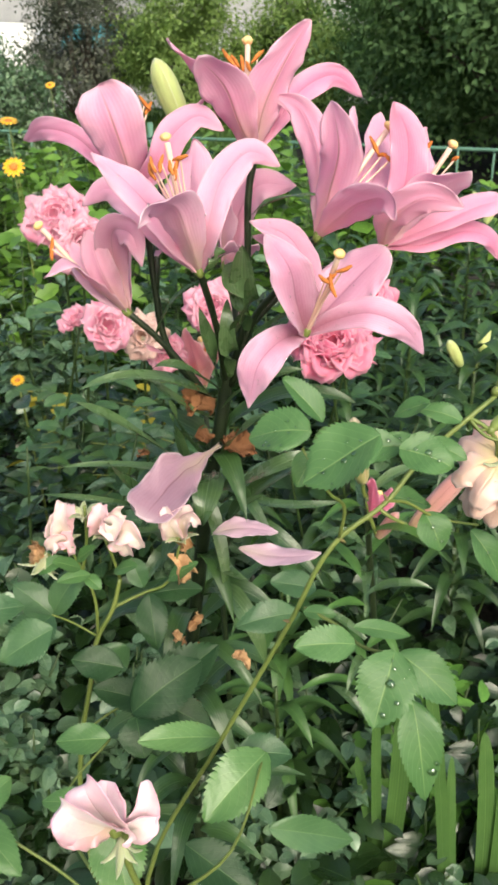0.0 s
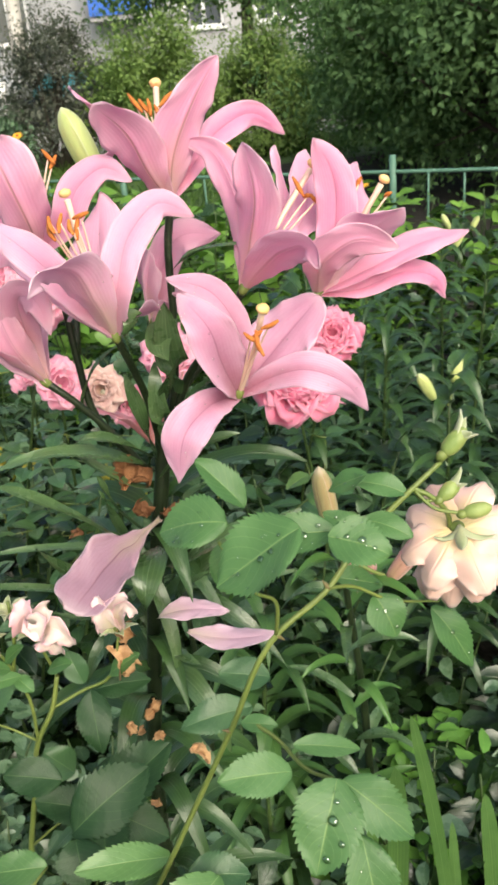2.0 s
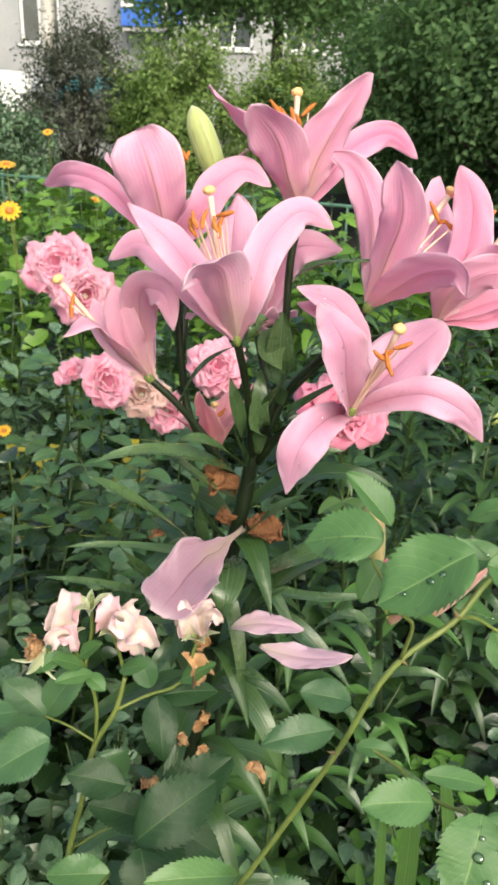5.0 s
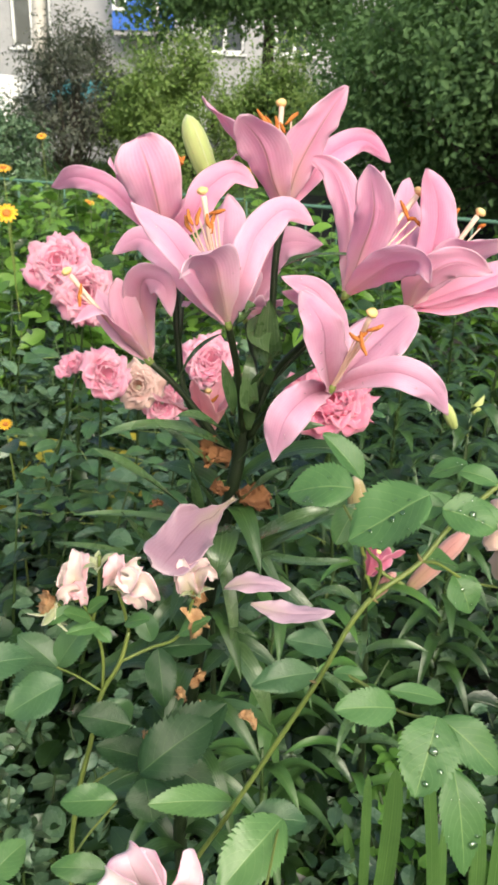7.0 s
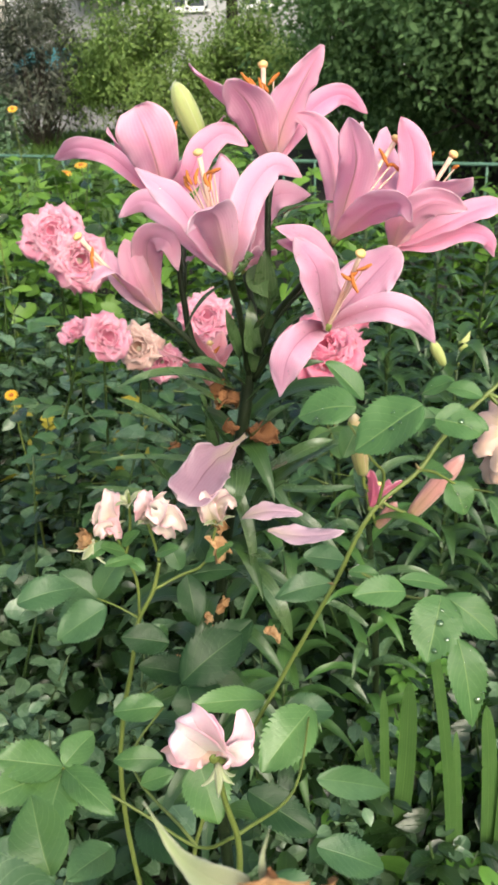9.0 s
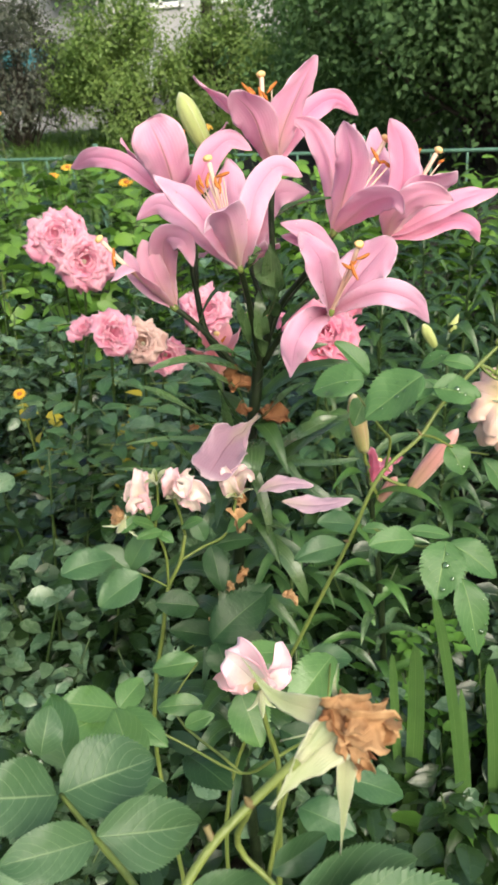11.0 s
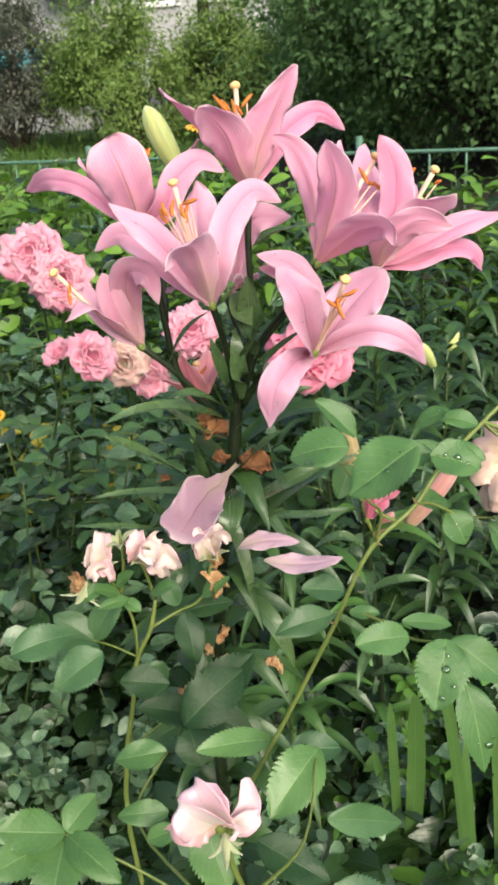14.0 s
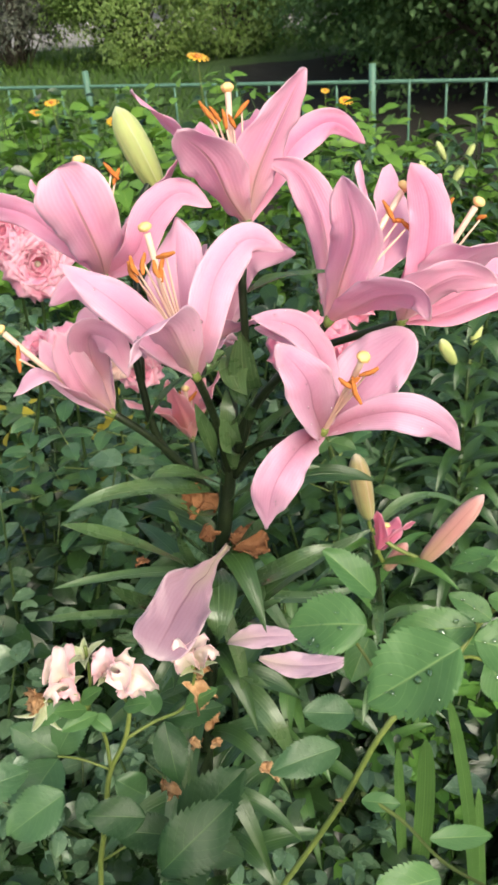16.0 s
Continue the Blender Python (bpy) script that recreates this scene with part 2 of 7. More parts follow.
# bed green blackened: the shade between the plants is put into it
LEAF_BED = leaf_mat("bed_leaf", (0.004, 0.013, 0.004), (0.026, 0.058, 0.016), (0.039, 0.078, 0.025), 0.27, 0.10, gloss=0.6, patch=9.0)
# greyish green leaves, lifted towards blue for the sky's sheen on them
LEAF_GREY = leaf_mat("greyish_leaf", (0.036, 0.080, 0.042), (0.145, 0.225, 0.125), (0.180, 0.270, 0.140), 0.27, 0.08, gloss=0.6)
LEAF_BRIGHT = leaf_mat("bright_leaf", (0.060, 0.150, 0.020), (0.180, 0.320, 0.052), (0.220, 0.350, 0.075), 0.42, 0.28, patch=6.0)
LEAF_LONG = leaf_mat("long_leaf", (0.032, 0.092, 0.019), (0.084, 0.184, 0.043), (0.126, 0.224, 0.062), 0.33, 0.15, "long", 0.3)
LEAF_IRIS = leaf_mat("iris_blade", (0.034, 0.082, 0.021), (0.070, 0.140, 0.038), (0.130, 0.225, 0.065), 0.36, 0.2, "long", 0.5, False)
# patch tones stand in for lit tops and dark hollows of far bushes
LEAF_FAR = leaf_mat("far_leaf", (0.050, 0.098, 0.042), (0.105, 0.180, 0.070), (0.100, 0.160, 0.060), 0.7, 0.35, patch=2.2, gloss=0.25)
LEAF_FAR_LIGHT = leaf_mat("far_light_leaf", (0.100, 0.170, 0.040), (0.240, 0.330, 0.090), (0.200, 0.300, 0.100), 0.5, 0.3, patch=2.2)
LEAF_FAR_PLUM = leaf_mat("far_plum_leaf", (0.035, 0.035, 0.035), (0.090, 0.100, 0.070), (0.100, 0.100, 0.080), 0.5, 0.15, patch=2.2)
LEAF_YELLOW = leaf_mat("yellowing_leaf", (0.367, 0.286, 0.025), (0.525, 0.408, 0.050), (0.420, 0.408, 0.062), 0.5, 0.25)
GRASS = leaf_mat("grass_blade", (0.034, 0.082, 0.010), (0.089, 0.158, 0.022), (0.084, 0.153, 0.025), 0.5, 0.25, "long", 0.2)
SOIL = plain_mat("soil", (0.006, 0.005, 0.004), (0.020, 0.015, 0.011), 9, 0.9, relief=1.0)
LAWN = plain_mat("lawn", (0.025, 0.055, 0.014), (0.07, 0.12, 0.035), 3, 0.9, relief=1.0)
ASPHALT = plain_mat("asphalt", (0.16, 0.155, 0.16), (0.26, 0.25, 0.25), 2, 0.85)
PALE_PAINT = plain_mat("pale_fence_paint", (0.30, 0.29, 0.31), (0.45, 0.44, 0.46), 6, 0.7)
GREEN_PAINT = plain_mat("green_fence_paint", (0.065, 0.145, 0.105), (0.10, 0.20, 0.15), 20, 0.5)
PLASTER = plain_mat("plaster", (0.33, 0.33, 0.35), (0.44, 0.43, 0.45), 1.2, 0.9)
WHITE_PAINT = plain_mat("white_paint", (0.66, 0.66, 0.68), (0.80, 0.80, 0.80), 3, 0.6)
BLUE_PAINT = plain_mat("blue_paint", (0.03, 0.12, 0.50), (0.05, 0.17, 0.62), 1.5, 0.5)
BARK = plain_mat("bark", (0.035, 0.028, 0.022), (0.09, 0.075, 0.06), 12, 0.9, relief=1.0)
LIMEWASH = plain_mat("limewash", (0.42, 0.39, 0.37), (0.60, 0.57, 0.54), 5, 0.9)
DARK_GLASS = plain_mat("dark_glass", (0.05, 0.06, 0.07), (0.10, 0.11, 0.12), 2, 0.1, relief=0.0, spec=0.8)
CAR_DARK = plain_mat("dark_car_paint", (0.015, 0.018, 0.022), (0.03, 0.032, 0.036), 2, 0.25, relief=0.0, spec=0.6)
CAR_TEAL = plain_mat("teal_car_glass", (0.05, 0.22, 0.26), (0.09, 0.32, 0.36), 2, 0.15, relief=0.0, spec=0.7)
TYRE = plain_mat("tyre_rubber", (0.015, 0.015, 0.015), (0.03, 0.03, 0.03), 8, 0.85)
wat = Nodes("water_drop")
clear, shine, wmix, rim = wat.add("BsdfTransparent"), wat.add("BsdfGlossy"), wat.add("MixShader"), wat.add("Fresnel")
clear.inputs[0].default_value = (0.90, 0.95, 0.90, 1)
shine.inputs["Roughness"].default_value = 0.03
rim.inputs[0].default_value = 1.45
wat.t.links.new(wat.math("ADD", rim.outputs[0], 0.1, True), wmix.inputs[0])
wat.t.links.new(clear.outputs[0], wmix.inputs[1])
wat.t.links.new(shine.outputs[0], wmix.inputs[2])
wat.t.links.new(wmix.outputs[0], wat.out.inputs[0])
WATER = wat.m

# ---- shape helpers ----
UP = Vector((0, 0, 1))


def V(*a):
    return Vector(a[0]) if len(a) == 1 else Vector(a)


def mesh(name, verts, faces, mats, uvs=None, slots=None, smooth=True):
    """A mesh from arrays; faces: lists of equal or mixed length; uvs: one per vertex."""
    me = bpy.data.meshes.new(name)
    verts = np.asarray(verts, float).reshape(-1, 3)
    me.from_pydata(verts.tolist(), [], [list(map(int, f)) for f in faces])
    for m in mats if isinstance(mats, (list, tuple)) else [mats]:
        me.materials.append(m)
    if uvs is not None:
        idx = np.empty(len(me.loops), np.int32)
        me.loops.foreach_get("vertex_index", idx)
        layer = me.uv_layers.new(name="UVMap")
        layer.data.foreach_set("uv", np.asarray(uvs, float).reshape(-1, 2)[idx].ravel())
    if slots is not None:
        me.polygons.foreach_set("material_index", np.asarray(slots, np.int32))
    me.polygons.foreach_set("use_smooth", np.full(len(me.polygons), smooth))
    me.update()
    return me


def part(name, me, parent=None, label="", at=None):
    """Links a mesh as one object, under a thing or a part."""
    ob = new(name, me)
    if parent is not None:
        ob.parent = parent
        if parent.data is None:
            ob.matrix_parent_inverse = Matrix.Translation(-parent.location)
    if at is not None:
        ob.matrix_basis = at
    if label:
        tagged(ob, label)
    return ob


def thing(name, label, category, group="", at=(0, 0, 0), kind=""):
    ob = new(name)
    ob.location = at
    ob.empty_display_size = 0.02
    return tagged(ob, label, category, group, kind)


def grid_faces(n, m, base=0, flip=False):
    out = []
    for i in range(n - 1):
        for j in range(m - 1):
            a, b = base + i * m + j, base + i * m + j + 1
            c, d = b + m, a + m
            out.append((a, d, c, b) if flip else (a, b, c, d))
    return out


def curve_pts(points, n):
    """A smooth curve through the points, timed by their distances; n samples."""
    p = [V(q) for q in points]
    h = [max(1e-6, (b - a).length) for a, b in zip(p, p[1:])]
    m = []
    for i in range(len(p)):
        if i == 0:
            m.append((p[1] - p[0]) / h[0])
        elif i == len(p) - 1:
            m.append((p[-1] - p[-2]) / h[-1])
        else:
            m.append(((p[i] - p[i - 1]) / h[i - 1] * h[i] + (p[i + 1] - p[i]) / h[i] * h[i - 1]) / (h[i] + h[i - 1]))
    out, segs = [], len(p) - 1
    for k in range(n):
        s = k / (n - 1) * segs
        i = min(int(s), segs - 1)
        t = s - i
        out.append(p[i] * (1 + 2 * t) * (1 - t) ** 2 + m[i] * (h[i] * t * (1 - t) ** 2) + p[i + 1] * (t * t * (3 - 2 * t)) + m[i + 1] * (h[i] * t * t * (t - 1)))
    return out


def tube_arrays(points, radii, n=None, sides=8, rough=0.0):
    n = n or max(6, 5 * (len(points) - 1) + 1)
    c = curve_pts(points, n)
    rs = np.interp(np.linspace(0, 1, n), np.linspace(0, 1, len(radii)), radii)
    verts, uv, side = [], [], None
    for i, q in enumerate(c):
        t = (c[min(i + 1, n - 1)] - c[max(i - 1, 0)]).normalized()
        ref = side if side is not None else (V(1, 0, 0) if abs(t.x) < 0.9 else V(0, 1, 0))
        side = (ref - t * ref.dot(t)).normalized()
        other = t.cross(side)
        for k in range(sides):
            a = 2 * math.pi * k / sides
            r = rs[i] * (1 + rough * math.sin(7.1 * i + 2.3 * k))
            verts.append(q + (side * math.cos(a) + other * math.sin(a)) * r)
            uv.append((i / (n - 1), k / sides))
    faces = []
    for i in range(n - 1):
        for k in range(sides):
            k2 = (k + 1) % sides
            faces.append((i * sides + k, i * sides + k2, (i + 1) * sides + k2, (i + 1) * sides + k))
    faces.append(tuple(reversed(range(sides))))
    faces.append(tuple(range((n - 1) * sides, n * sides)))
    return verts, faces, uv


def tube(name, points, radii, mat, parent=None, label="", sides=8, n=None, rough=0.0):
    v, f, uv = tube_arrays(points, radii, n, sides, rough)
    return part(name, mesh(name, v, f, mat, uv), parent, label)


def join(blocks):
    """Joins (verts, faces, uvs) blocks into one."""
    V_, F_, U_, k = [], [], [], 0
    for v, f, u in blocks:
        V_.extend(v)
        U_.extend(u)
        F_.extend([tuple(i + k for i in q) for q in f])
        k += len(v)
    return V_, F_, U_


def sheet(b, m, t, half, focus, cup=0.5, ruffle=0.17, curl=0.0, profile="lily", nu=37, nv=17, thick=0.0008, seed=0, twist=0.0, frill=0.07, blunt=0.74, crumple=0.0, peak=0.58):
    """A petal's arrays: its midrib runs from b through m to t; its inner side faces the point focus."""
    rng = random.Random(seed)
    b, t, focus = V(b), V(t), V(focus)
    ph = rng.random() * 6.28
    if isinstance(m, list):
        fine = curve_pts([b, *m, t], 60)
        run = np.concatenate([[0], np.cumsum([(q - p).length for p, q in zip(fine, fine[1:])])])
        pts = []
        for i in range(nu):
            k = min(int(np.searchsorted(run, run[-1] * i / (nu - 1), side="right")) - 1, 58)
            pts.append(fine[k].lerp(fine[k + 1], min(1.0, (run[-1] * i / (nu - 1) - run[k]) / max(1e-9, run[k + 1] - run[k]))))
    else:
        ctrl = (V(m) - 0.25 * b - 0.25 * t) * 2.0
        pts = [(1 - q) ** 2 * b + 2 * q * (1 - q) * ctrl + q * q * t for q in (i / (nu - 1) for i in range(nu))]
    top, low, uv = [], [], []
    size = (t - b).length
    last = None
    for i in range(nu):
        s = i / (nu - 1)
        tan = (pts[min(i + 1, nu - 1)] - pts[max(i - 1, 0)]).normalized()
        nrm = focus - pts[i]
        nrm = (nrm - tan * nrm.dot(tan))
        nrm = nrm.normalized() if nrm.length > 1e-6 else UP.copy()
        if last is not None and nrm.dot(last) < 0.2:
            nrm = (last - tan * last.dot(tan)).normalized()
        last = nrm
        side = tan.cross(nrm)
        if twist:
            side = side * math.cos(twist * s) + nrm * math.sin(twist * s)
            nrm = side.cross(tan)
        if profile == "lily":
            w = half * max(0.04, (0.2 + 0.8 * math.sin(min(1.0, s / peak) * math.pi / 2)) if s < peak else max(0.0, math.cos((s - peak) / (1 - peak) * math.pi / 2)) ** blunt)
        elif profile == "shed":
            w = half * (0.12 + 0.88 * min(1.0, max(0.0, (s - 0.12) / 0.42)) ** 1.3) * (1 if s < 0.8 else math.sqrt(max(0.02, 1 - ((s - 0.8) / 0.21) ** 2)))
        elif profile == "sepal":
            w = half * max(0.03, min(1.0, 0.7 + 3 * s) * (1 - s) ** 1.35)
        elif profile == "round":
            w = half * max(0.05, max(0.0, math.sin(math.pi * (0.08 + 0.86 * s ** 0.75))) ** 0.6)
        else:
            w = half * max(0.03, math.sin(math.pi * min(0.99, 0.1 + 0.9 * s ** 0.8)))
        back = curl * size * max(0, s - 0.72) ** 2 * 4
        for j in range(nv):
            v = 2 * j / (nv - 1) - 1
            wave = ruffle * w * math.sin(9 * s + ph + (2.2 if v > 0 else 0)) * v * v
            groove = w * (0.04 * math.exp(-((abs(v) - 0.34) / 0.2) ** 2) - 0.055 * math.exp(-(v / 0.1) ** 2)) * math.sin(math.pi * min(1.0, s * 1.05)) if profile in ("lily", "shed") else 0.0
            wv = w * (1 + 0.05 * math.sin(11 * s + ph * (2 if v > 0 else 3)) * (s > 0.1))
            fr = frill * half * (math.sin(23 * s + 3 * ph + v * 5) + 0.6 * math.sin(41 * s + 5 * ph + v * 9)) * abs(v) ** 3
            p = pts[i] + side * (wv * v) + nrm * (groove + cup * w * (abs(v) ** 1.6) * (1 - (1.9 * s * s if profile == "lily" else 0)) + wave + fr - back)
            if crumple:
                q = p * (2.2 / half) * 0.5
                p = p + Vector((noise.noise(q), noise.noise(q + Vector((9, 0, 0))), noise.noise(q + Vector((0, 9, 0))))) * (half * crumple)
            top.append(p)
            low.append(p - nrm * thick * (0.35 + 0.65 * (1 - abs(v))))
            uv.append((s, 0.5 + 0.5 * v))
    n = nu * nv
    verts = top + low
    faces = grid_faces(nu, nv) + grid_faces(nu, nv, n, True)
    slots = [0] * ((nu - 1) * (nv - 1)) + [1] * ((nu - 1) * (nv - 1))
    rim = [j for j in range(nv)] + [i * nv + nv - 1 for i in range(1, nu)] + [(nu - 1) * nv + j for j in range(nv - 2, -1, -1)] + [i * nv for i in range(nu - 2, 0, -1)]
    for k in range(len(rim)):
        a, c = rim[k], rim[(k + 1) % len(rim)]
        faces.append((c, a, a + n, c + n))
        slots.append(0)
    return verts, faces, uv + uv, slots


def petal(name, b, m, t, half, focus, mats, parent, label="", **kw):
    v, f, u, s = sheet(b, m, t, half, focus, **kw)
    return part(name, mesh(name, v, f, mats, u, s), parent, label)


def blade(b, m, t, half, face=UP, fold=0.25, teeth=0, nu=15, seed=0, wave=0.05, shape="ovate"):
    """A leaf's arrays: the midrib runs from b through m to t, and its upper side faces along face."""
    rng = random.Random(seed)
    b, m, t, face = V(b), V(m), V(t), V(face)
    ctrl = (m - 0.25 * b - 0.25 * t) * 2.0
    ph = rng.random() * 6.28
    verts, uv = [], []
    cols = (-1, -0.93, -0.76, -0.56, -0.34, -0.14, 0, 0.14, 0.34, 0.56, 0.76, 0.93, 1) if teeth else (-1, -0.55, 0, 0.55, 1)
    pts = [(1 - s) ** 2 * b + 2 * s * (1 - s) * ctrl + s * s * t for s in (i / (nu - 1) for i in range(nu))]
    for i, q in enumerate(pts):
        s = i / (nu - 1)
        tan = (pts[min(i + 1, nu - 1)] - pts[max(i - 1, 0)]).normalized()
        nrm = face - tan * face.dot(tan)
        nrm = nrm.normalized() if nrm.length > 1e-5 else V(0, -1, 0)
        side = tan.cross(nrm)
        if shape == "ovate":
            w = half * max(0.02, math.sin(math.pi / 2 * s / 0.4) ** 0.62 if s < 0.4 else math.cos(math.pi / 2 * (s - 0.4) / 0.6) ** 0.72 * (1 - 0.18 * max(0.0, s - 0.75) * 4))
        elif shape == "lance":
            w = half * max(0.03, min(1, 0.25 + 2.6 * s) * (1 - s ** 2.2) ** 0.8)
        else:
            w = half * max(0.03, max(0.0, 1 - s ** 14) ** 0.6 * (1.0 - 0.15 * s))
        for v in cols:
            k = v
            back = 0.0
            if teeth and abs(v) == 1 and 0.06 < s < 0.97:
                saw = (s * teeth + 0.3 * math.sin(ph + 5 * v)) % 1.0
                k = v * (1.0 + 2.2 / teeth * (saw - 0.6) * min(1.0, w / half * 1.3))
                back = 0.45 * saw / teeth
            ripple = wave * half * (math.sin(8 * s + ph + 2 * v) * abs(v) + 0.7 * math.sin(5 * s + 2 * ph + v))
            if teeth:
                vein = s * 7.5 - (abs(v) / 2) ** 1.35 * 7.5
                ripple += 0.022 * w * abs(math.cos(math.pi * vein)) ** 0.7 * math.sin(math.pi * min(1.0, abs(v))) ** 0.5
            p = q + side * (w * k) + nrm * (fold * w * abs(k) ** 1.2 + ripple) + tan * back * (t - b).length
            verts.append(p)
            uv.append((s, 0.5 + 0.5 * v))
    return verts, grid_faces(nu, len(cols)), uv


def leaf(name, b, m, t, half, mat, parent, label="", **kw):
    v, f, u = blade(b, m, t, half, **kw)
    return part(name, mesh(name, v, f, mat, u), parent, label)


def leaf_cloud(name, mats, verts, faces, uv, slots, parent, label, kind):
    me = bpy.data.meshes.new(name)
    me.vertices.add(len(verts))
    me.vertices.foreach_set("co", verts.ravel())
    me.loops.add(faces.size)
    me.loops.foreach_set("vertex_index", faces.ravel().astype(np.int32))
    me.polygons.add(len(faces))
    me.polygons.foreach_set("loop_start", np.arange(0, faces.size, faces.shape[1], dtype=np.int32))
    me.polygons.foreach_set("use_smooth", np.ones(len(faces), bool))
    for m in mats if isinstance(mats, (list, tuple)) else [mats]:
        me.materials.append(m)
    if slots is not None:
        me.polygons.foreach_set("material_index", np.asarray(slots, np.int32))
    layer = me.uv_layers.new(name="UVMap")
    layer.data.foreach_set("uv", uv[faces.ravel()].ravel())
    me.update()
    me.validate()
    ob = part(name, me, parent, label)
    if kind:
        ob["kind"] = kind
    return ob


def many_leaves(name, mats, origins, dirs, normals, length, width, parent=None, label="", droop=0.25, fold=0.3, kind="stuff", slots=None, lance=False, simple=False):
    """Many leaves in one mesh: arrays of origin, direction, normal, length and width."""
    o, d, nn = (np.asarray(a, float) for a in (origins, dirs, normals))
    L, W = np.asarray(length, float)[:, None], np.asarray(width, float)[:, None]
    d = d / (np.linalg.norm(d, axis=1, keepdims=True) + 1e-9)
    nn = nn - d * (nn * d).sum(1, keepdims=True)
    nn = nn / (np.linalg.norm(nn, axis=1, keepdims=True) + 1e-9)
    s = np.cross(d, nn)
    steps = ((0.0, 0.1), (0.16, 0.7), (0.42, 1.0), (0.74, 0.72), (1.0, 0.05)) if not lance else ((0.0, 0.35), (0.2, 0.85), (0.4, 1.0), (0.7, 0.7), (1.0, 0.04))
    rows, uv = [], []
    for u, w in steps:
        mid = o + d * L * u - nn * L * droop * u * u
        for v in (-1, 0, 1):
            rows.append(mid + s * W * w * v + nn * W * fold * w * abs(v))
            uv.append((u, 0.5 + 0.5 * v))
    n = len(o)
    if simple:
        rows = [o, o + d * L * 0.45 - s * W + nn * W * fold, o + d * L * 0.45 + s * W + nn * W * fold, o + d * L - nn * L * droop]
        uv = [(0, 0.5), (0.5, 0), (0.5, 1), (1, 0.5)]
        verts = np.stack(rows, 1).reshape(-1, 3)
        faces = (np.array([(0, 1, 3), (0, 3, 2)])[None] + (np.arange(n) * 4)[:, None, None]).reshape(-1, 3)
        return leaf_cloud(name, mats, verts, faces, np.tile(np.array(uv), (n, 1)), None if slots is None else np.repeat(slots, 2), parent, label, kind)
    verts = np.stack(rows, 1).reshape(-1, 3)
    quad = np.array([(i * 3 + j, i * 3 + j + 1, i * 3 + j + 4, i * 3 + j + 3) for i in range(4) for j in range(2)])
    faces = (quad[None] + (np.arange(n) * 15)[:, None, None]).reshape(-1, 4)
    return leaf_cloud(name, mats, verts, faces, np.tile(np.array(uv), (n, 1)), None if slots is None else np.repeat(slots, 8), parent, label, kind)


def box(name, lo, hi, mat, parent=None, label="", bevel=0.004):
    """A bevelled box between two corners."""
    bm = bmesh.new()
    bmesh.ops.create_cube(bm, size=1)
    lo, hi = V(lo), V(hi)
    for v in bm.verts:
        v.co = Vector([(a + b) / 2 + c * (b - a) for a, b, c in zip(lo, hi, v.co)])
    if bevel:
        bmesh.ops.bevel(bm, geom=bm.edges[:], offset=bevel, segments=2, affect="EDGES")
    me = bpy.data.meshes.new(name)
    bm.to_mesh(me)
    bm.free()
    me.materials.append(mat)
    return part(name, me, parent, label)


def blob(name, centre, radii, mat, parent=None, label="", rough=0.15, seed=0, axis=None, sub=2):
    """A rounded uneven lump, its long axis (z) along axis."""
    bm = bmesh.new()
    bmesh.ops.create_icosphere(bm, subdivisions=sub, radius=1)
    turn = V(axis).to_track_quat("Z", "Y").to_matrix() if axis is not None else Matrix.Identity(3)
    for v in bm.verts:
        k = 1 + rough * noise.noise(v.co * 1.9 + Vector((seed * 3.7, 0, 0)))
        v.co = V(centre) + turn @ Vector([a * b * k for a, b in zip(v.co, radii)])
    me = bpy.data.meshes.new(name)
    bm.to_mesh(me)
    bm.free()
    me.polygons.foreach_set("use_smooth", np.ones(len(me.polygons), bool))
    me.materials.append(mat)
    return part(name, me, parent, label)

# ---- setting: ground, far street, fence ----
rng = np.random.default_rng(7)


def ground_sheet():
    """One sheet to the horizon: beds, lawn and road as faces of it, uneven near the walk."""
    xs = np.concatenate([[-900, -200, -60, -25], np.linspace(-12, 12, 49), [25, 60, 200, 900]])
    ys = np.concatenate([[-900, -100, -20, -6], np.linspace(-2, 16, 55), [20, 26, 40, 120, 900]])
    verts = []
    for y in ys:
        for x in xs:
            z = 0.05 * noise.noise(Vector((x * 0.7, y * 0.7, 0))) + 0.03 * noise.noise(Vector((x * 3, y * 3, 4))) if -3 < y < 15.5 and abs(x) < 14 else 0.0
            verts.append((x, y, z - 0.02))
    faces = grid_faces(len(ys), len(xs))
    slots = []
    for i in range(len(ys) - 1):
        for j in range(len(xs) - 1):
            y = (ys[i] + ys[i + 1]) / 2
            x = (xs[j] + xs[j + 1]) / 2
            # dark soil behind the fence at right stands in for the bush's shade
            slots.append(0 if y < 6 or (y < 12 and x > 0.5) else 1 if y < 15.9 or y > 27 else 2)
    uv = [(v[0], v[1]) for v in verts]
    ob = part("ground", mesh("ground", verts, faces, [SOIL, LAWN, ASPHALT], uv, slots))
    return tagged(ob, "dark garden soil running into lawn and grey asphalt", "ground", kind="structure")


ground_sheet()


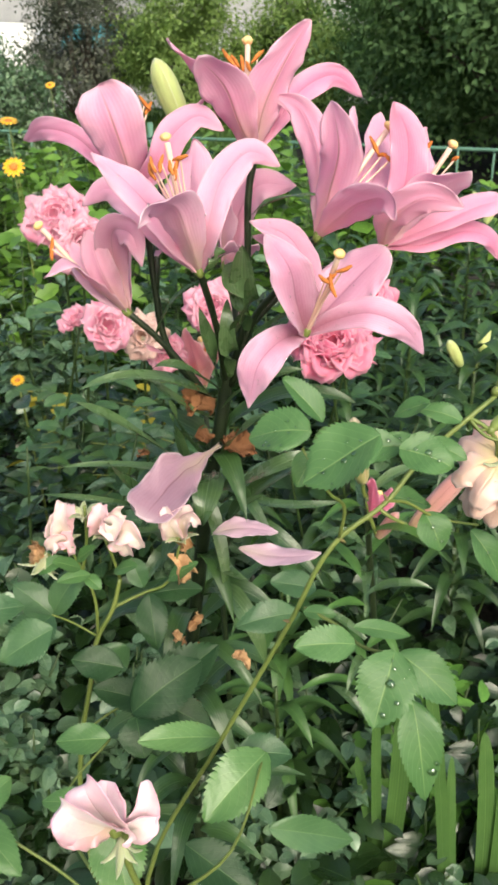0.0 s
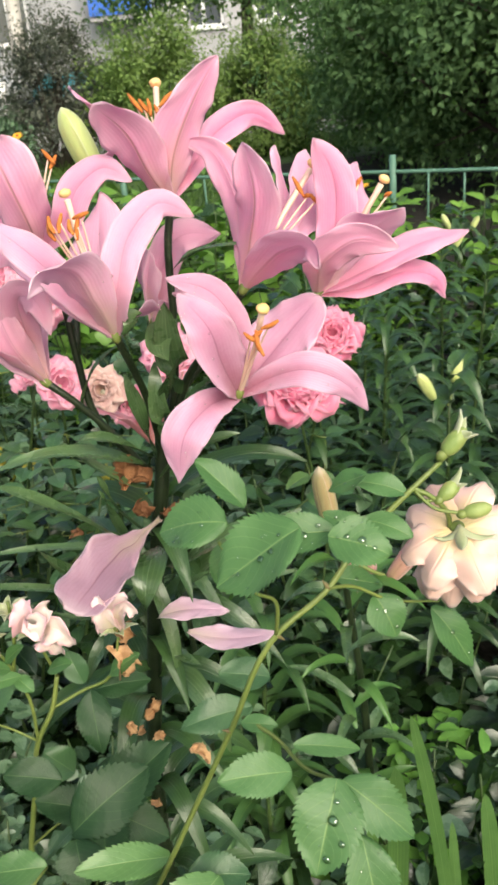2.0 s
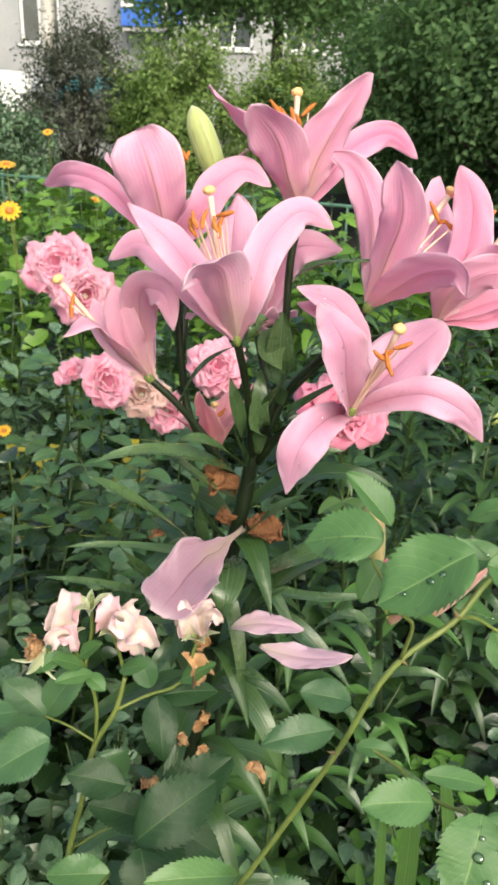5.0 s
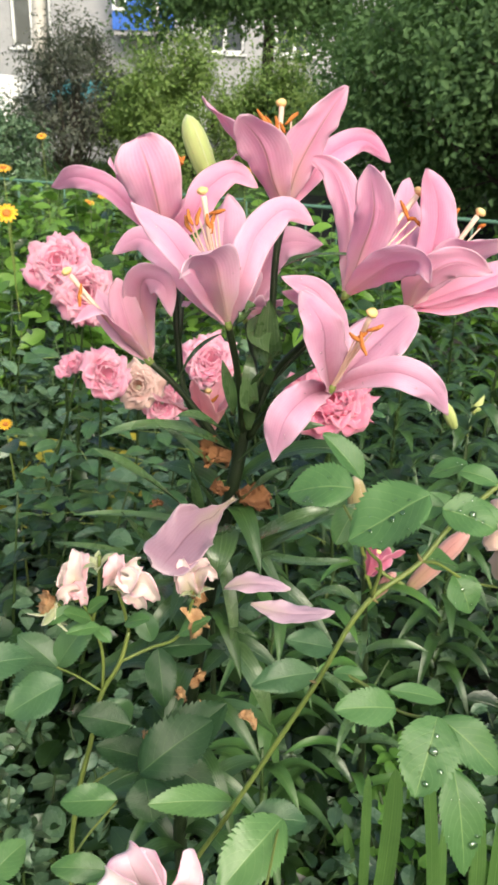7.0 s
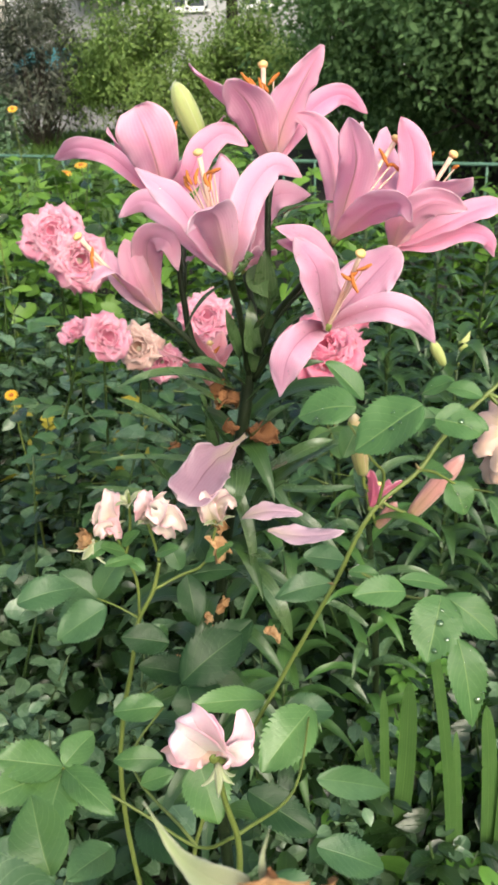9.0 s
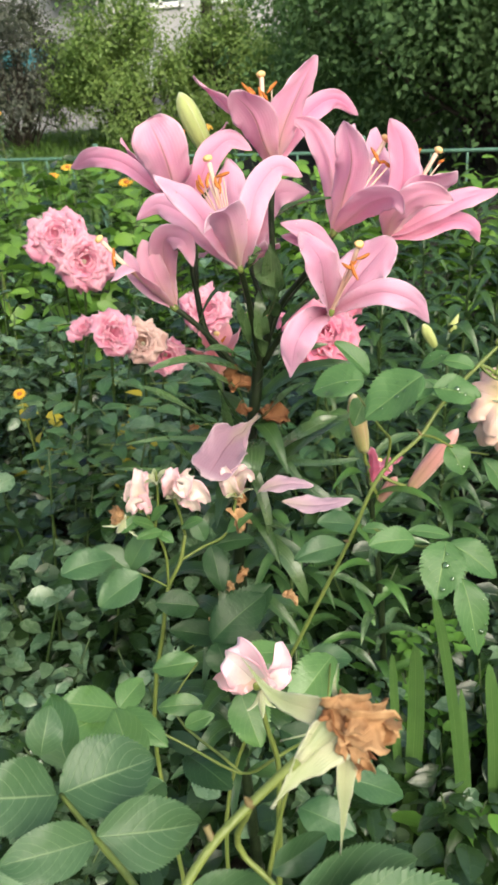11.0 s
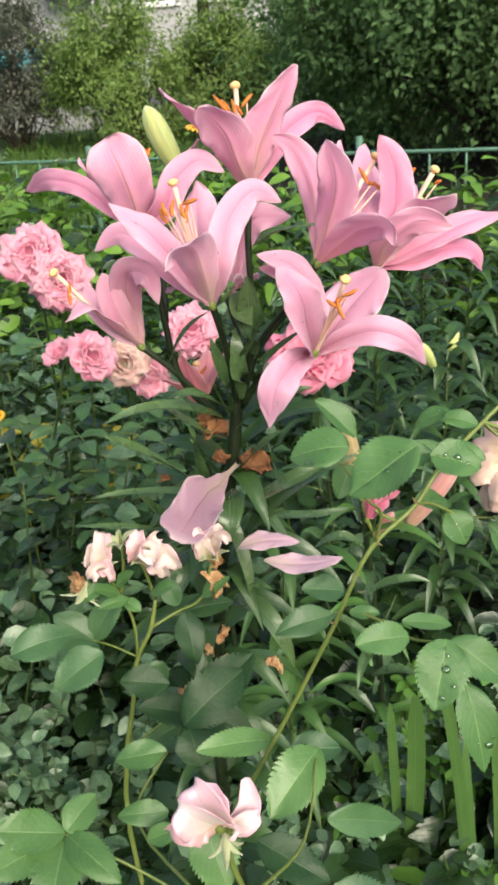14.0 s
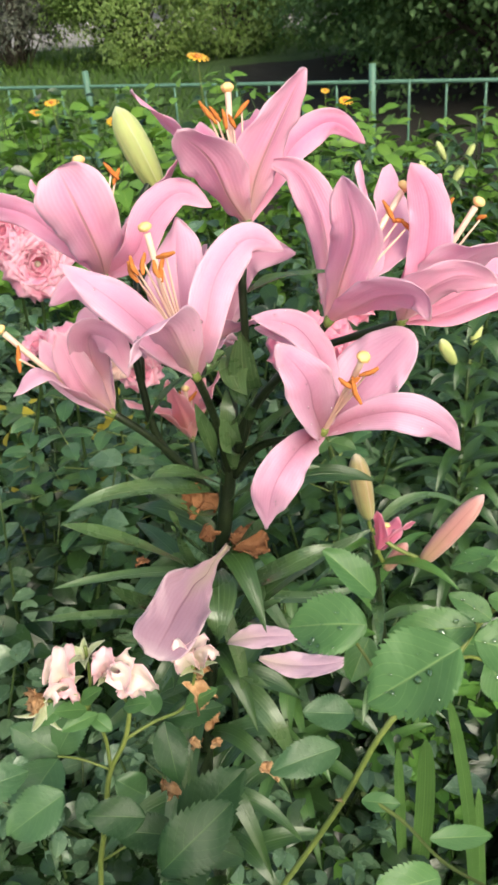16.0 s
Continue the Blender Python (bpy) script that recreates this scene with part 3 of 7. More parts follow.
def grass(name, n, x0, x1, y0, y1, h):
    o = np.stack([rng.uniform(x0, x1, n), rng.uniform(y0, y1, n), np.full(n, -0.03)], 1)
    o = o[(o[:, 0] < 0.6 - 0.08 * (o[:, 1] - 5)) | (o[:, 1] > 12.5)]
    n = len(o)
    a = rng.uniform(0, 6.28, n)
    d = np.stack([np.cos(a) * 0.5, np.sin(a) * 0.5, np.ones(n)], 1)
    nn = np.stack([-np.cos(a), -np.sin(a), np.full(n, 0.5)], 1)
    ob = many_leaves(name, GRASS, o, d, nn, rng.uniform(0.5, 1.2, n) * h, np.full(n, 0.006), droop=0.35, fold=0.5, lance=True)
    return tagged(ob, "long uncut green grass behind the wire fence", "grass", kind="stuff")


grass("grass", 16000, -6.5, 5.5, 5.6, 15.5, 0.26)

# green garden fence
FA, FB = V(-3.1, 7.0, 0), V(3.4, 3.72, 0)


def fence_point(k):
    return FA.lerp(FB, k)


fence = thing("garden_fence", "low green painted metal fence of bars between two rails", "fence", at=tuple(FA.lerp(FB, 0.5)))
tube("rail", [fence_point(0) + UP * 0.655, fence_point(0.5) + UP * 0.65, fence_point(1) + UP * 0.645], [0.011, 0.011], GREEN_PAINT, fence, sides=8)
tube("rail", [fence_point(0) + UP * 0.22, fence_point(0.5) + UP * 0.215, fence_point(1) + UP * 0.21], [0.010, 0.010], GREEN_PAINT, fence, sides=8)
bar_me = mesh("bar", *[x for x in tube_arrays([(0, 0, 0.215), (0, 0, 0.43), (0, 0, 0.648)], [0.007, 0.007], 4, 6)][:2], GREEN_PAINT, tube_arrays([(0, 0, 0.215), (0, 0, 0.43), (0, 0, 0.648)], [0.007, 0.007], 4, 6)[2])
post_me = mesh("post", *[x for x in tube_arrays([(0, 0, -0.1), (0, 0, 0.4), (0, 0, 0.74)], [0.02, 0.02], 4, 10)][:2], GREEN_PAINT, tube_arrays([(0, 0, -0.1), (0, 0, 0.4), (0, 0, 0.74)], [0.02, 0.02], 4, 10)[2])
for i in range(36):
    q = fence_point((i + 0.5) / 36)
    if i % 9 == 4:
        part("post", post_me, fence, at=pose(*q))
    else:
        part("bar", bar_me, fence, at=pose(*q, 0.6 * ((i * 7) % 3 - 1), 0, 0))


def bush(name, label, centre, radii, n, leaf_len, mat, seed=0, shoots=26, bark=BARK, base_z=0.0, category="bush", hollow=0.55):
    """A shrub: branching stems from the ground, and leaves in clumps along the shoots, with gaps."""
    r = np.random.default_rng(seed)
    c, R = np.array(centre, float), np.array(radii, float)
    ob = thing(name, label, category, at=(c[0], c[1], base_z))
    tips = []
    for k in range(shoots):
        a, h = r.uniform(0, 6.28), r.uniform(0.05, 1.0)
        el = math.asin(min(1, h * 1.9 - 0.9))
        rad = r.uniform(0.75, 1.12)
        tip = c + R * rad * np.array([math.cos(a) * math.cos(el), math.sin(a) * math.cos(el), math.sin(el)])
        foot = np.array([c[0] + r.normal() * R[0] * 0.12, c[1] + r.normal() * R[1] * 0.12, base_z - 0.05])
        mid = foot * 0.45 + tip * 0.55 + np.array([0, 0, 0.18 * R[2]]) + r.normal(size=3) * R * 0.08
        w = 0.012 * R.mean() + 0.006
        tube("stem", [foot, mid, tip], [w, w * 0.6, w * 0.2], bark, ob, sides=5, n=7)
        tips.append((foot, mid, tip))
    per = 14
    m = n // per
    which = r.integers(0, shoots, m)
    s = r.uniform(hollow - 0.2, 1.0, m) ** 0.8
    P_ = np.array([tips[w] for w in which])
    q = (1 - s)[:, None] * P_[:, 1] + s[:, None] * P_[:, 2] + r.normal(size=(m, 3)) * R * 0.16
    o = np.repeat(q, per, 0) + r.normal(size=(m * per, 3)) * leaf_len * 1.15
    out = o - c
    out /= np.linalg.norm(out, axis=1, keepdims=True) + 1e-6
    d = out * 0.6 + r.normal(size=o.shape) * 0.7 + np.array([0, 0, -0.15])
    nn = np.array([0, 0, 1.0]) + out * 0.8 + r.normal(size=o.shape) * 0.32
    L = leaf_len * r.uniform(0.6, 1.25, len(o))
    keep = o[:, 2] > base_z + 0.02
    many_leaves("leaves", mat, o[keep], d[keep], nn[keep], L[keep], L[keep] * 0.3, ob, simple=True)
    return ob


# bushes and trees beyond the fence
bush("bush", "large dark green bush with dense small leaves", (3.2, 8.1, 1.75), (2.1, 1.9, 1.65), 110000, 0.066, LEAF_FAR, 1, 80)
bush("bush", "dark green bush overhanging its shaded foot", (2.25, 11.0, 1.1), (1.1, 1.1, 1.35), 36000, 0.055, LEAF_FAR, 2, 46)
bush("bush", "light green leafy bush by the road", (-0.75, 12.6, 0.9), (0.9, 0.8, 1.0), 24000, 0.055, LEAF_FAR_LIGHT, 3, 40)
bush("bush", "olive green leafy bush by the road", (0.6, 13.2, 0.85), (0.8, 0.8, 0.92), 18000, 0.055, LEAF_FAR_LIGHT, 4, 34)
bush("bush", "thin dark purplish shrub with bare stems", (-2.45, 13.4, 1.1), (0.85, 0.8, 0.95), 16000, 0.055, LEAF_FAR_PLUM, 5, 44)
bush("bush", "grey green bush beside the pale fence", (-3.3, 9.4, 0.55), (1.0, 0.9, 0.7), 20000, 0.055, LEAF_GREY, 6, 40)
bush("bush", "dark shaded bush behind the lawn", (1.2, 14.2, 0.7), (1.0, 0.7, 0.8), 15000, 0.055, LEAF_FAR, 9, 34)
bush("bush", "yellow green bush at the lawn's edge", (5.6, 9.0, 2.0), (1.1, 1.1, 1.9), 22000, 0.06, LEAF_FAR_LIGHT, 8, 34)


def tree(name, label, foot, height, crown_r, n, mat, seed, trunk_r=0.16, bark=BARK, low=0.45):
    r = np.random.default_rng(seed)
    foot = np.array(foot, float)
    ob = thing(name, label, "tree", at=tuple(foot))
    top = foot + np.array([r.normal() * 0.2, r.normal() * 0.2, height])
    blocks = [tube_arrays([foot - [0, 0, 0.1], foot * 0.5 + top * 0.5 + [0.1, 0, 0], top], [trunk_r, trunk_r * 0.7, 0.03], 12, 10, 0.05)]
    clumps = []
    for k in range(26):
        s = r.uniform(low, 0.95)
        a = r.uniform(0, 6.28)
        b = foot * (1 - s) + top * s
        reach = crown_r * r.uniform(0.5, 1.05) * (1.15 - 0.5 * s)
        e = b + np.array([math.cos(a) * reach, math.sin(a) * reach, reach * r.uniform(-0.1, 0.5)])
        mid = (b + e) / 2 + [0, 0, reach * 0.15]
        blocks.append(tube_arrays([b, mid, e], [0.05, 0.03, 0.008], 6, 5))
        for q in (0.55, 0.8, 1.0):
            clumps.append(b * (1 - q) + e * q + r.normal(size=3) * 0.25)
    v, f, u = join(blocks)
    part("trunk", mesh("trunk", v, f, bark, u), ob)
    c = np.array(clumps)
    o = c[r.integers(0, len(c), n)] + r.normal(size=(n, 3)) * crown_r * 0.16
    d = r.normal(size=(n, 3)) + [0, 0, -0.3]
    nn = r.normal(size=(n, 3)) * 0.6 + [0, 0, 1]
    L = r.uniform(0.09, 0.17, n)
    many_leaves("crown", mat, o, d, nn, L, L * 0.35, ob, simple=True)
    return ob


tree("tree", "dark leafy tree with low hanging branches by the house", (0.6, 19.5, 0), 5.0, 2.7, 60000, LEAF_FAR, 11, 0.16, BARK, 0.58)
tree("tree", "slender tree with a whitewashed trunk by the road", (-4.49, 21.00, 1.86), 6.0, 1.6, 9000, LEAF_FAR, 12, 0.17, LIMEWASH, 0.62)
tree("tree", "dark leafy tree standing behind the bushes", (6.5, 17.0, 0), 7.0, 2.8, 30000, LEAF_FAR, 13)

# pale low fence along the road
pf = thing("picket_fence", "low pale grey picket fence along the road", "fence", at=(-4.0, 15.75, 0))
slat_me = box("slat", (-0.045, -0.012, 0.02), (0.045, 0.012, 0.42), PALE_PAINT, None, bevel=0.006)
slat_data = slat_me.data
bpy.data.objects.remove(slat_me)
for i in range(56):
    part("slat", slat_data, pf, at=pose(-6.8 + 0.105 * i, 15.74, 0.004 * ((i * 5) % 4)))
box("rail", (-6.9, 15.755, 0.1), (-0.9, 15.785, 0.15), PALE_PAINT, pf)
box("rail", (-6.9, 15.755, 0.30), (-0.9, 15.785, 0.35), PALE_PAINT, pf)


def house():
    """A plastered house with a row of windows, behind the road."""
    ob = thing("house", "pale plastered house with white framed windows", "building", at=(0, 31, 0))
    z0, z1, y = 2.35, 3.9, 30.0
    wins = [(-9.6, 1.3), (-6.6, 1.3), (-0.35, 1.3), (1.95, 1.3), (4.7, 1.3), (8.0, 1.3)]
    edges = [-26] + [e for x, w in wins for e in (x - w / 2, x + w / 2)] + [26]
    for i in range(0, len(edges), 2):
        box("wall", (edges[i], y, -0.2), (edges[i + 1], y + 0.4, 11), PLASTER, ob, bevel=0)
    for x, w in wins:
        box("wall", (x - w / 2, y, -0.2), (x + w / 2, y + 0.4, z0), PLASTER, ob, bevel=0)
        box("wall", (x - w / 2, y, z1), (x + w / 2, y + 0.4, 11), PLASTER, ob, bevel=0)
        win = box("window", (x - w / 2, y + 0.2, z0), (x + w / 2, y + 0.24, z1), DARK_GLASS, ob, "dark glazed window with white frame", bevel=0)
        for a, b in (((x - w / 2, z0), (x - w / 2 + 0.1, z1)), ((x + w / 2 - 0.1, z0), (x + w / 2, z1)), ((x - 0.06, z0), (x + 0.06, z1)), ((x - w / 2, z0), (x + w / 2, z0 + 0.1)), ((x - w / 2, z1 - 0.1), (x + w / 2, z1))):
            box("frame", (a[0], y + 0.12, a[1]), (b[0], y + 0.19, b[1]), WHITE_PAINT, win, bevel=0.01)
        box("sill", (x - w / 2 - 0.08, y - 0.12, z0 - 0.07), (x + w / 2 + 0.08, y + 0.1, z0 - 0.01), WHITE_PAINT, ob, bevel=0.01)
    box("roof", (-27, y - 0.6, 11), (27, y + 9, 11.4), ASPHALT, ob, bevel=0.02)
    box("plinth", (-26, y - 0.12, -0.2), (26, y - 0.005, 0.7), PALE_PAINT, ob, bevel=0.01)
    return ob


house()


def balcony():
    """A blue boarded balcony on the house, over a white painted wall."""
    x0, x1, y = (-3.85, 29.00, 3.10)[0], (-1.97, 29.00, 3.15)[0], 29.0
    z = (-2.96, 29.00, 2.91)[2]
    ob = thing("balcony", "bright blue boarded balcony with a small white framed window", "balcony", at=(x0, y, z))
    n = 16
    for i in range(n):
        w = (x1 - x0) / n
        box("board", (x0 + i * w, y + 0.004 * (i % 2), z), (x0 + (i + 1) * w - 0.008, y + 0.06, z + 2.6), BLUE_PAINT, ob, bevel=0.006)
    box("deck", (x0, y + 0.07, z - 0.15), (x1, y + 1.0, z + 0.05), PALE_PAINT, ob, bevel=0.01)
    box("side", (x0, y + 0.07, z + 0.06), (x0 + 0.06, y + 0.99, z + 2.6), BLUE_PAINT, ob, bevel=0.006)
    box("side", (x1 - 0.06, y + 0.07, z + 0.06), (x1, y + 0.99, z + 2.6), BLUE_PAINT, ob, bevel=0.006)
    xw = (-3.62, 29.00, 3.58)[0]
    box("window", (xw - 0.12, y - 0.03, z + 0.62), (xw + 0.12, y - 0.004, z + 1.5), DARK_GLASS, ob, bevel=0.004)
    for lo, hi in (((xw - 0.22, z + 0.52), (xw - 0.12, z + 1.6)), ((xw + 0.12, z + 0.52), (xw + 0.22, z + 1.6)), ((xw - 0.12, z + 0.52), (xw + 0.12, z + 0.62)), ((xw - 0.12, z + 1.5), (xw + 0.12, z + 1.6))):
        box("frame", (lo[0], y - 0.06, lo[1]), (hi[0], y - 0.004, hi[1]), WHITE_PAINT, ob, bevel=0.01)
    xd = (-2.47, 29.00, 3.61)[0]
    tube("downpipe", [(xd, y - 0.07, z - 0.1), (xd, y - 0.07, z + 1.2), (xd, y - 0.07, z + 2.6)], [0.09, 0.09], LIMEWASH, ob)
    return ob


balcony()
box_pipe = thing("pipeline", "grey overground pipe on posts along the house", "pipe", at=(-1.2, 27.0, 0))
za, zb = (-2.18, 27.00, 2.69), (-0.75, 27.00, 2.67)
tube("pipe", [za, ((za[0] + zb[0]) / 2, 27.0, (za[2] + zb[2]) / 2), zb], [0.13, 0.13], PALE_PAINT, box_pipe, sides=12)
for q in (za, zb):
    tube("post", [(q[0], 27.0, -0.05), (q[0], 27.0, 1.2), (q[0], 27.0, q[2])], [0.06, 0.06], PALE_PAINT, box_pipe)


def car(name, label, at, turn, paint, glass):
    """A parked car: lofted body with a cabin, windows, lamps and wheels."""
    ob = thing(name, label, "car")

    def loft(nm, stations, mat, lab=""):
        verts, faces = [], []
        for x, zb, zt, w, wt in stations:
            for yy, zz in ((-w, zb), (-w, zb * 0.4 + zt * 0.6), (-wt, zt), (wt, zt), (w, zb * 0.4 + zt * 0.6), (w, zb)):
                verts.append((x, yy, zz))
        n = len(stations)
        for i in range(n - 1):
            for k in range(6):
                k2 = (k + 1) % 6
                faces.append((i * 6 + k, i * 6 + k2, i * 6 + 6 + k2, i * 6 + 6 + k))
        faces += [tuple(range(6)), tuple(reversed(range((n - 1) * 6, n * 6)))]
        return part(nm, mesh(nm, verts, faces, mat, [(0, 0)] * len(verts), smooth=False), ob, lab)

    loft("body", [(-2.1, 0.45, 0.75, 0.7, 0.6), (-1.95, 0.25, 0.9, 0.82, 0.72), (-0.6, 0.2, 0.96, 0.86, 0.76), (1.2, 0.2, 0.98, 0.86, 0.76), (2.0, 0.28, 0.95, 0.82, 0.7), (2.1, 0.5, 0.8, 0.72, 0.6)], paint)
    loft("cabin", [(-0.95, 0.94, 0.97, 0.72, 0.70), (-0.25, 0.94, 1.42, 0.74, 0.56), (0.9, 0.94, 1.45, 0.74, 0.57), (1.75, 0.94, 0.98, 0.72, 0.68)], glass, "tinted glass cabin")
    box("roof", (-0.2, -0.54, 1.44), (0.92, 0.54, 1.475), paint, ob, bevel=0.01)
    for x in (-1.3, 1.3):
        for y in (-0.8, 0.8):
            wheel = tube("wheel", [(x, y - 0.1, 0.31), (x, y, 0.31), (x, y + 0.1, 0.31)], [0.31, 0.31], TYRE, ob, sides=18, n=3)
            tube("rim", [(x, y - 0.115, 0.31), (x, y, 0.31), (x, y + 0.115, 0.31)], [0.18, 0.18], PALE_PAINT, wheel, sides=14, n=3)
    for y in (-0.55, 0.55):
        box("headlight", (-2.12, y - 0.16, 0.62), (-2.0, y + 0.16, 0.78), WHITE_PAINT, ob, bevel=0.02)
    ob.matrix_basis = pose(*at, 0, 0, turn)
    return ob


car("car", "dark parked car with bluish windscreen by the road", (-3.95, 24.0, -0.02), 75, CAR_DARK, CAR_TEAL)
car("car", "white parked car partly hidden by shrubs", (-2.75, 25.3, -0.02), 15, WHITE_PAINT, DARK_GLASS)

van = car("van", "tall white parked van at the road's edge", (-7.65, 22.0, 0.0), 180, WHITE_PAINT, DARK_GLASS)
van.matrix_basis = van.matrix_basis @ Matrix.Diagonal((1.25, 1.2, 1.6, 1))

# ---- the pink lily ----
LILY_FOOT = (-0.075, 0.70, 0.0)
lily = thing("lily", "tall lily with large pink flowers on a dark leafy stem", "flower", at=LILY_FOOT)
S = [(-0.022, 0.660, 1.049), (-0.028, 0.657, 1.004), (-0.037, 0.655, 0.957), (-0.049, 0.657, 0.888), (-0.062, 0.662, 0.797), (-0.075, 0.668, 0.695)]
tube("stem", S + [(LILY_FOOT[0], LILY_FOOT[1], 0.3), LILY_FOOT], [0.0058, 0.0058, 0.0062, 0.0065, 0.0065, 0.007, 0.008, 0.009], STEM_LILY, lily, "dark blackish green stem", sides=10, n=40)


def lily_flower(base, tip, petals, mats, label, stamens=5, spread=0.3, seed=0, anther=0.018, plant=None, wet=0, anthers=()):
    """One flower: throat, petals, style with its stigma, and stamens round it."""
    r = random.Random(seed)
    base, tip = V(base), V(tip)
    axis = tip - base
    fl = blob("flower", base + axis.normalized() * 0.001, (0.0036, 0.0036, 0.006), STEM_GREEN, plant or lily, label, 0.1, seed, axis)
    focus = base + axis * 1.25
    for k, p in enumerate(petals):
        kw = dict(p[3]) if len(p) > 3 else {}
        petal("petal", base, p[0], p[1], p[2], kw.pop("focus", focus), kw.pop("mats", mats), fl, seed=seed * 11 + k, **kw)
    bend = V(r.uniform(-1, 1), r.uniform(-1, 1), 0) * 0.004
    tube("style", [base, base + axis * 0.55 + bend, base + axis * 0.96], [0.0022, 0.0018, 0.0021], FILAMENT, fl)
    blob("stigma", tip, (0.0042, 0.0042, 0.0030), STIGMA, fl, "", 0.2, seed, axis)
    side = axis.cross(V(0.3, 1, 0.2)).normalized()
    other = axis.normalized().cross(side)
    for k in range(stamens):
        a = 6.28 * (k + 0.3 * r.random()) / stamens
        out = (side * math.cos(a) + other * math.sin(a)) * axis.length * spread
        e = base + axis * r.uniform(0.72, 0.86) + out * r.uniform(0.6, 1.0)
        tube("filament", [base, base + axis * 0.45 + out * 0.35, e], [0.0011, 0.0009, 0.0007], FILAMENT, fl, sides=6)
        an = (out.normalized() * 0.5 + axis.normalized() * r.uniform(0.3, 1.2) + V(r.uniform(-1, 1), r.uniform(-1, 1), 0) * 0.5).normalized() * anther
        tube("anther", [e - an * 0.5 - out * 0.1, e + out * 0.06, e + an * 0.5 - out * 0.08], [0.0009, 0.0023, 0.0009], POLLEN, fl, sides=7)
    for u, v in anthers:
        u, v = V(u), V(v)
        e = u.lerp(v, 0.5)
        out = (e - base) - axis * ((e - base).dot(axis) / axis.length_squared)
        tube("filament", [base, base.lerp(e, 0.5) + out * -0.12, e], [0.0010, 0.0008, 0.0006], FILAMENT, fl, sides=6)
        bow = (v - u).cross(axis).normalized() * (v - u).length * 0.1
        u, v = u + (u - e) * 0.2, v + (v - e) * 0.2
        tube("anther", [u, e + bow, v], [0.0007, 0.0015, 0.0016, 0.0008], POLLEN, fl, sides=8, rough=0.12)
    if wet:
        spots = [ob for ob in fl.children if ob.name.startswith("petal")]
        for k in range(wet):
            me = r.choice(spots).data
            half = len(me.vertices) // 2
            v = me.vertices[r.randrange(half // 4, half * 9 // 10)]
            blob("water_drop", v.co, [r.uniform(0.0005, 0.0011)] * 3, WATER, fl, "", 0.1, k, None, 1)
    return fl


B1, B2, B3, B3B, B4, B4B, B5, B6 = ((0.004, 0.668, 1.209), (-0.090, 0.665, 1.184), (-0.038, 0.607, 1.136), (-0.023, 0.700, 1.116), (0.048, 0.626, 1.155), (0.098, 0.643, 1.142), (0.038, 0.600, 1.090), (-0.099, 0.648, 1.094))
lily_flower(B1, (-0.000, 0.712, 1.283), [
    ([(-0.015, 0.685, 1.236), (-0.038, 0.705, 1.265)], (-0.061, 0.717, 1.286), 0.0120),
    ([(-0.007, 0.650, 1.232), (-0.016, 0.636, 1.257)], (-0.033, 0.628, 1.277), 0.0172, {"blunt": 0.5, "peak": 0.68, "curl": 0.12, "cup": 0.35, "mats": (PINK_IN, PINK_RIB)}),
    ([(0.010, 0.655, 1.240), (0.027, 0.655, 1.273)], (0.044, 0.668, 1.296), 0.0165, {"blunt": 0.7, "cup": 0.35, "mats": (PINK_IN, PINK_RIB)}),
    ([(0.023, 0.680, 1.232), (0.041, 0.695, 1.250), (0.066, 0.705, 1.258)], (0.087, 0.707, 1.242), 0.0102, {"blunt": 0.65, "focus": (0.013, 0.300, 1.302), "cup": 0.3}),
    ([(0.007, 0.700, 1.240)], (0.019, 0.735, 1.265), 0.020),
    ([(-0.012, 0.700, 1.238)], (-0.019, 0.735, 1.260), 0.020)], (PINK_IN, PINK_OUT), "wide open pink lily flower with orange anthers", 0, 0.22, 1, anthers=[((-0.018, 0.700, 1.277), (-0.010, 0.690, 1.267)), ((-0.005, 0.690, 1.273), (-0.004, 0.685, 1.264)), ((0.003, 0.690, 1.269), (0.011, 0.695, 1.276)), ((-0.001, 0.695, 1.269), (0.002, 0.690, 1.263)), ((-0.012, 0.705, 1.273), (-0.007, 0.700, 1.266))])
lily_flower(B2, (-0.099, 0.700, 1.250), [
    ([(-0.089, 0.640, 1.211), (-0.095, 0.632, 1.239)], (-0.103, 0.640, 1.259), 0.0215, {"cup": 0.5, "blunt": 0.34, "peak": 0.76, "mats": (PINK_IN, PINK_RIB)}),
    ([(-0.110, 0.668, 1.205), (-0.130, 0.680, 1.221), (-0.156, 0.700, 1.226)], (-0.185, 0.735, 1.214), 0.0092, {"blunt": 0.7, "focus": (-0.065, 0.350, 1.289), "cup": 0.3}),
    ([(-0.066, 0.645, 1.205), (-0.053, 0.645, 1.227), (-0.035, 0.648, 1.237)], (-0.018, 0.646, 1.227), 0.0112, {"blunt": 0.7, "focus": (-0.026, 0.350, 1.291), "cup": 0.3}),
    ([(-0.116, 0.690, 1.215)], (-0.131, 0.700, 1.241), 0.0130),
    ([(-0.063, 0.690, 1.214)], (-0.034, 0.720, 1.245), 0.0170)], (PINK_IN, PINK_OUT), "pink lily flower seen from outside with brown midrib", 0, 0.28, 2, anthers=[((-0.082, 0.695, 1.247), (-0.075, 0.690, 1.239)), ((-0.074, 0.695, 1.243), (-0.078, 0.690, 1.236))])
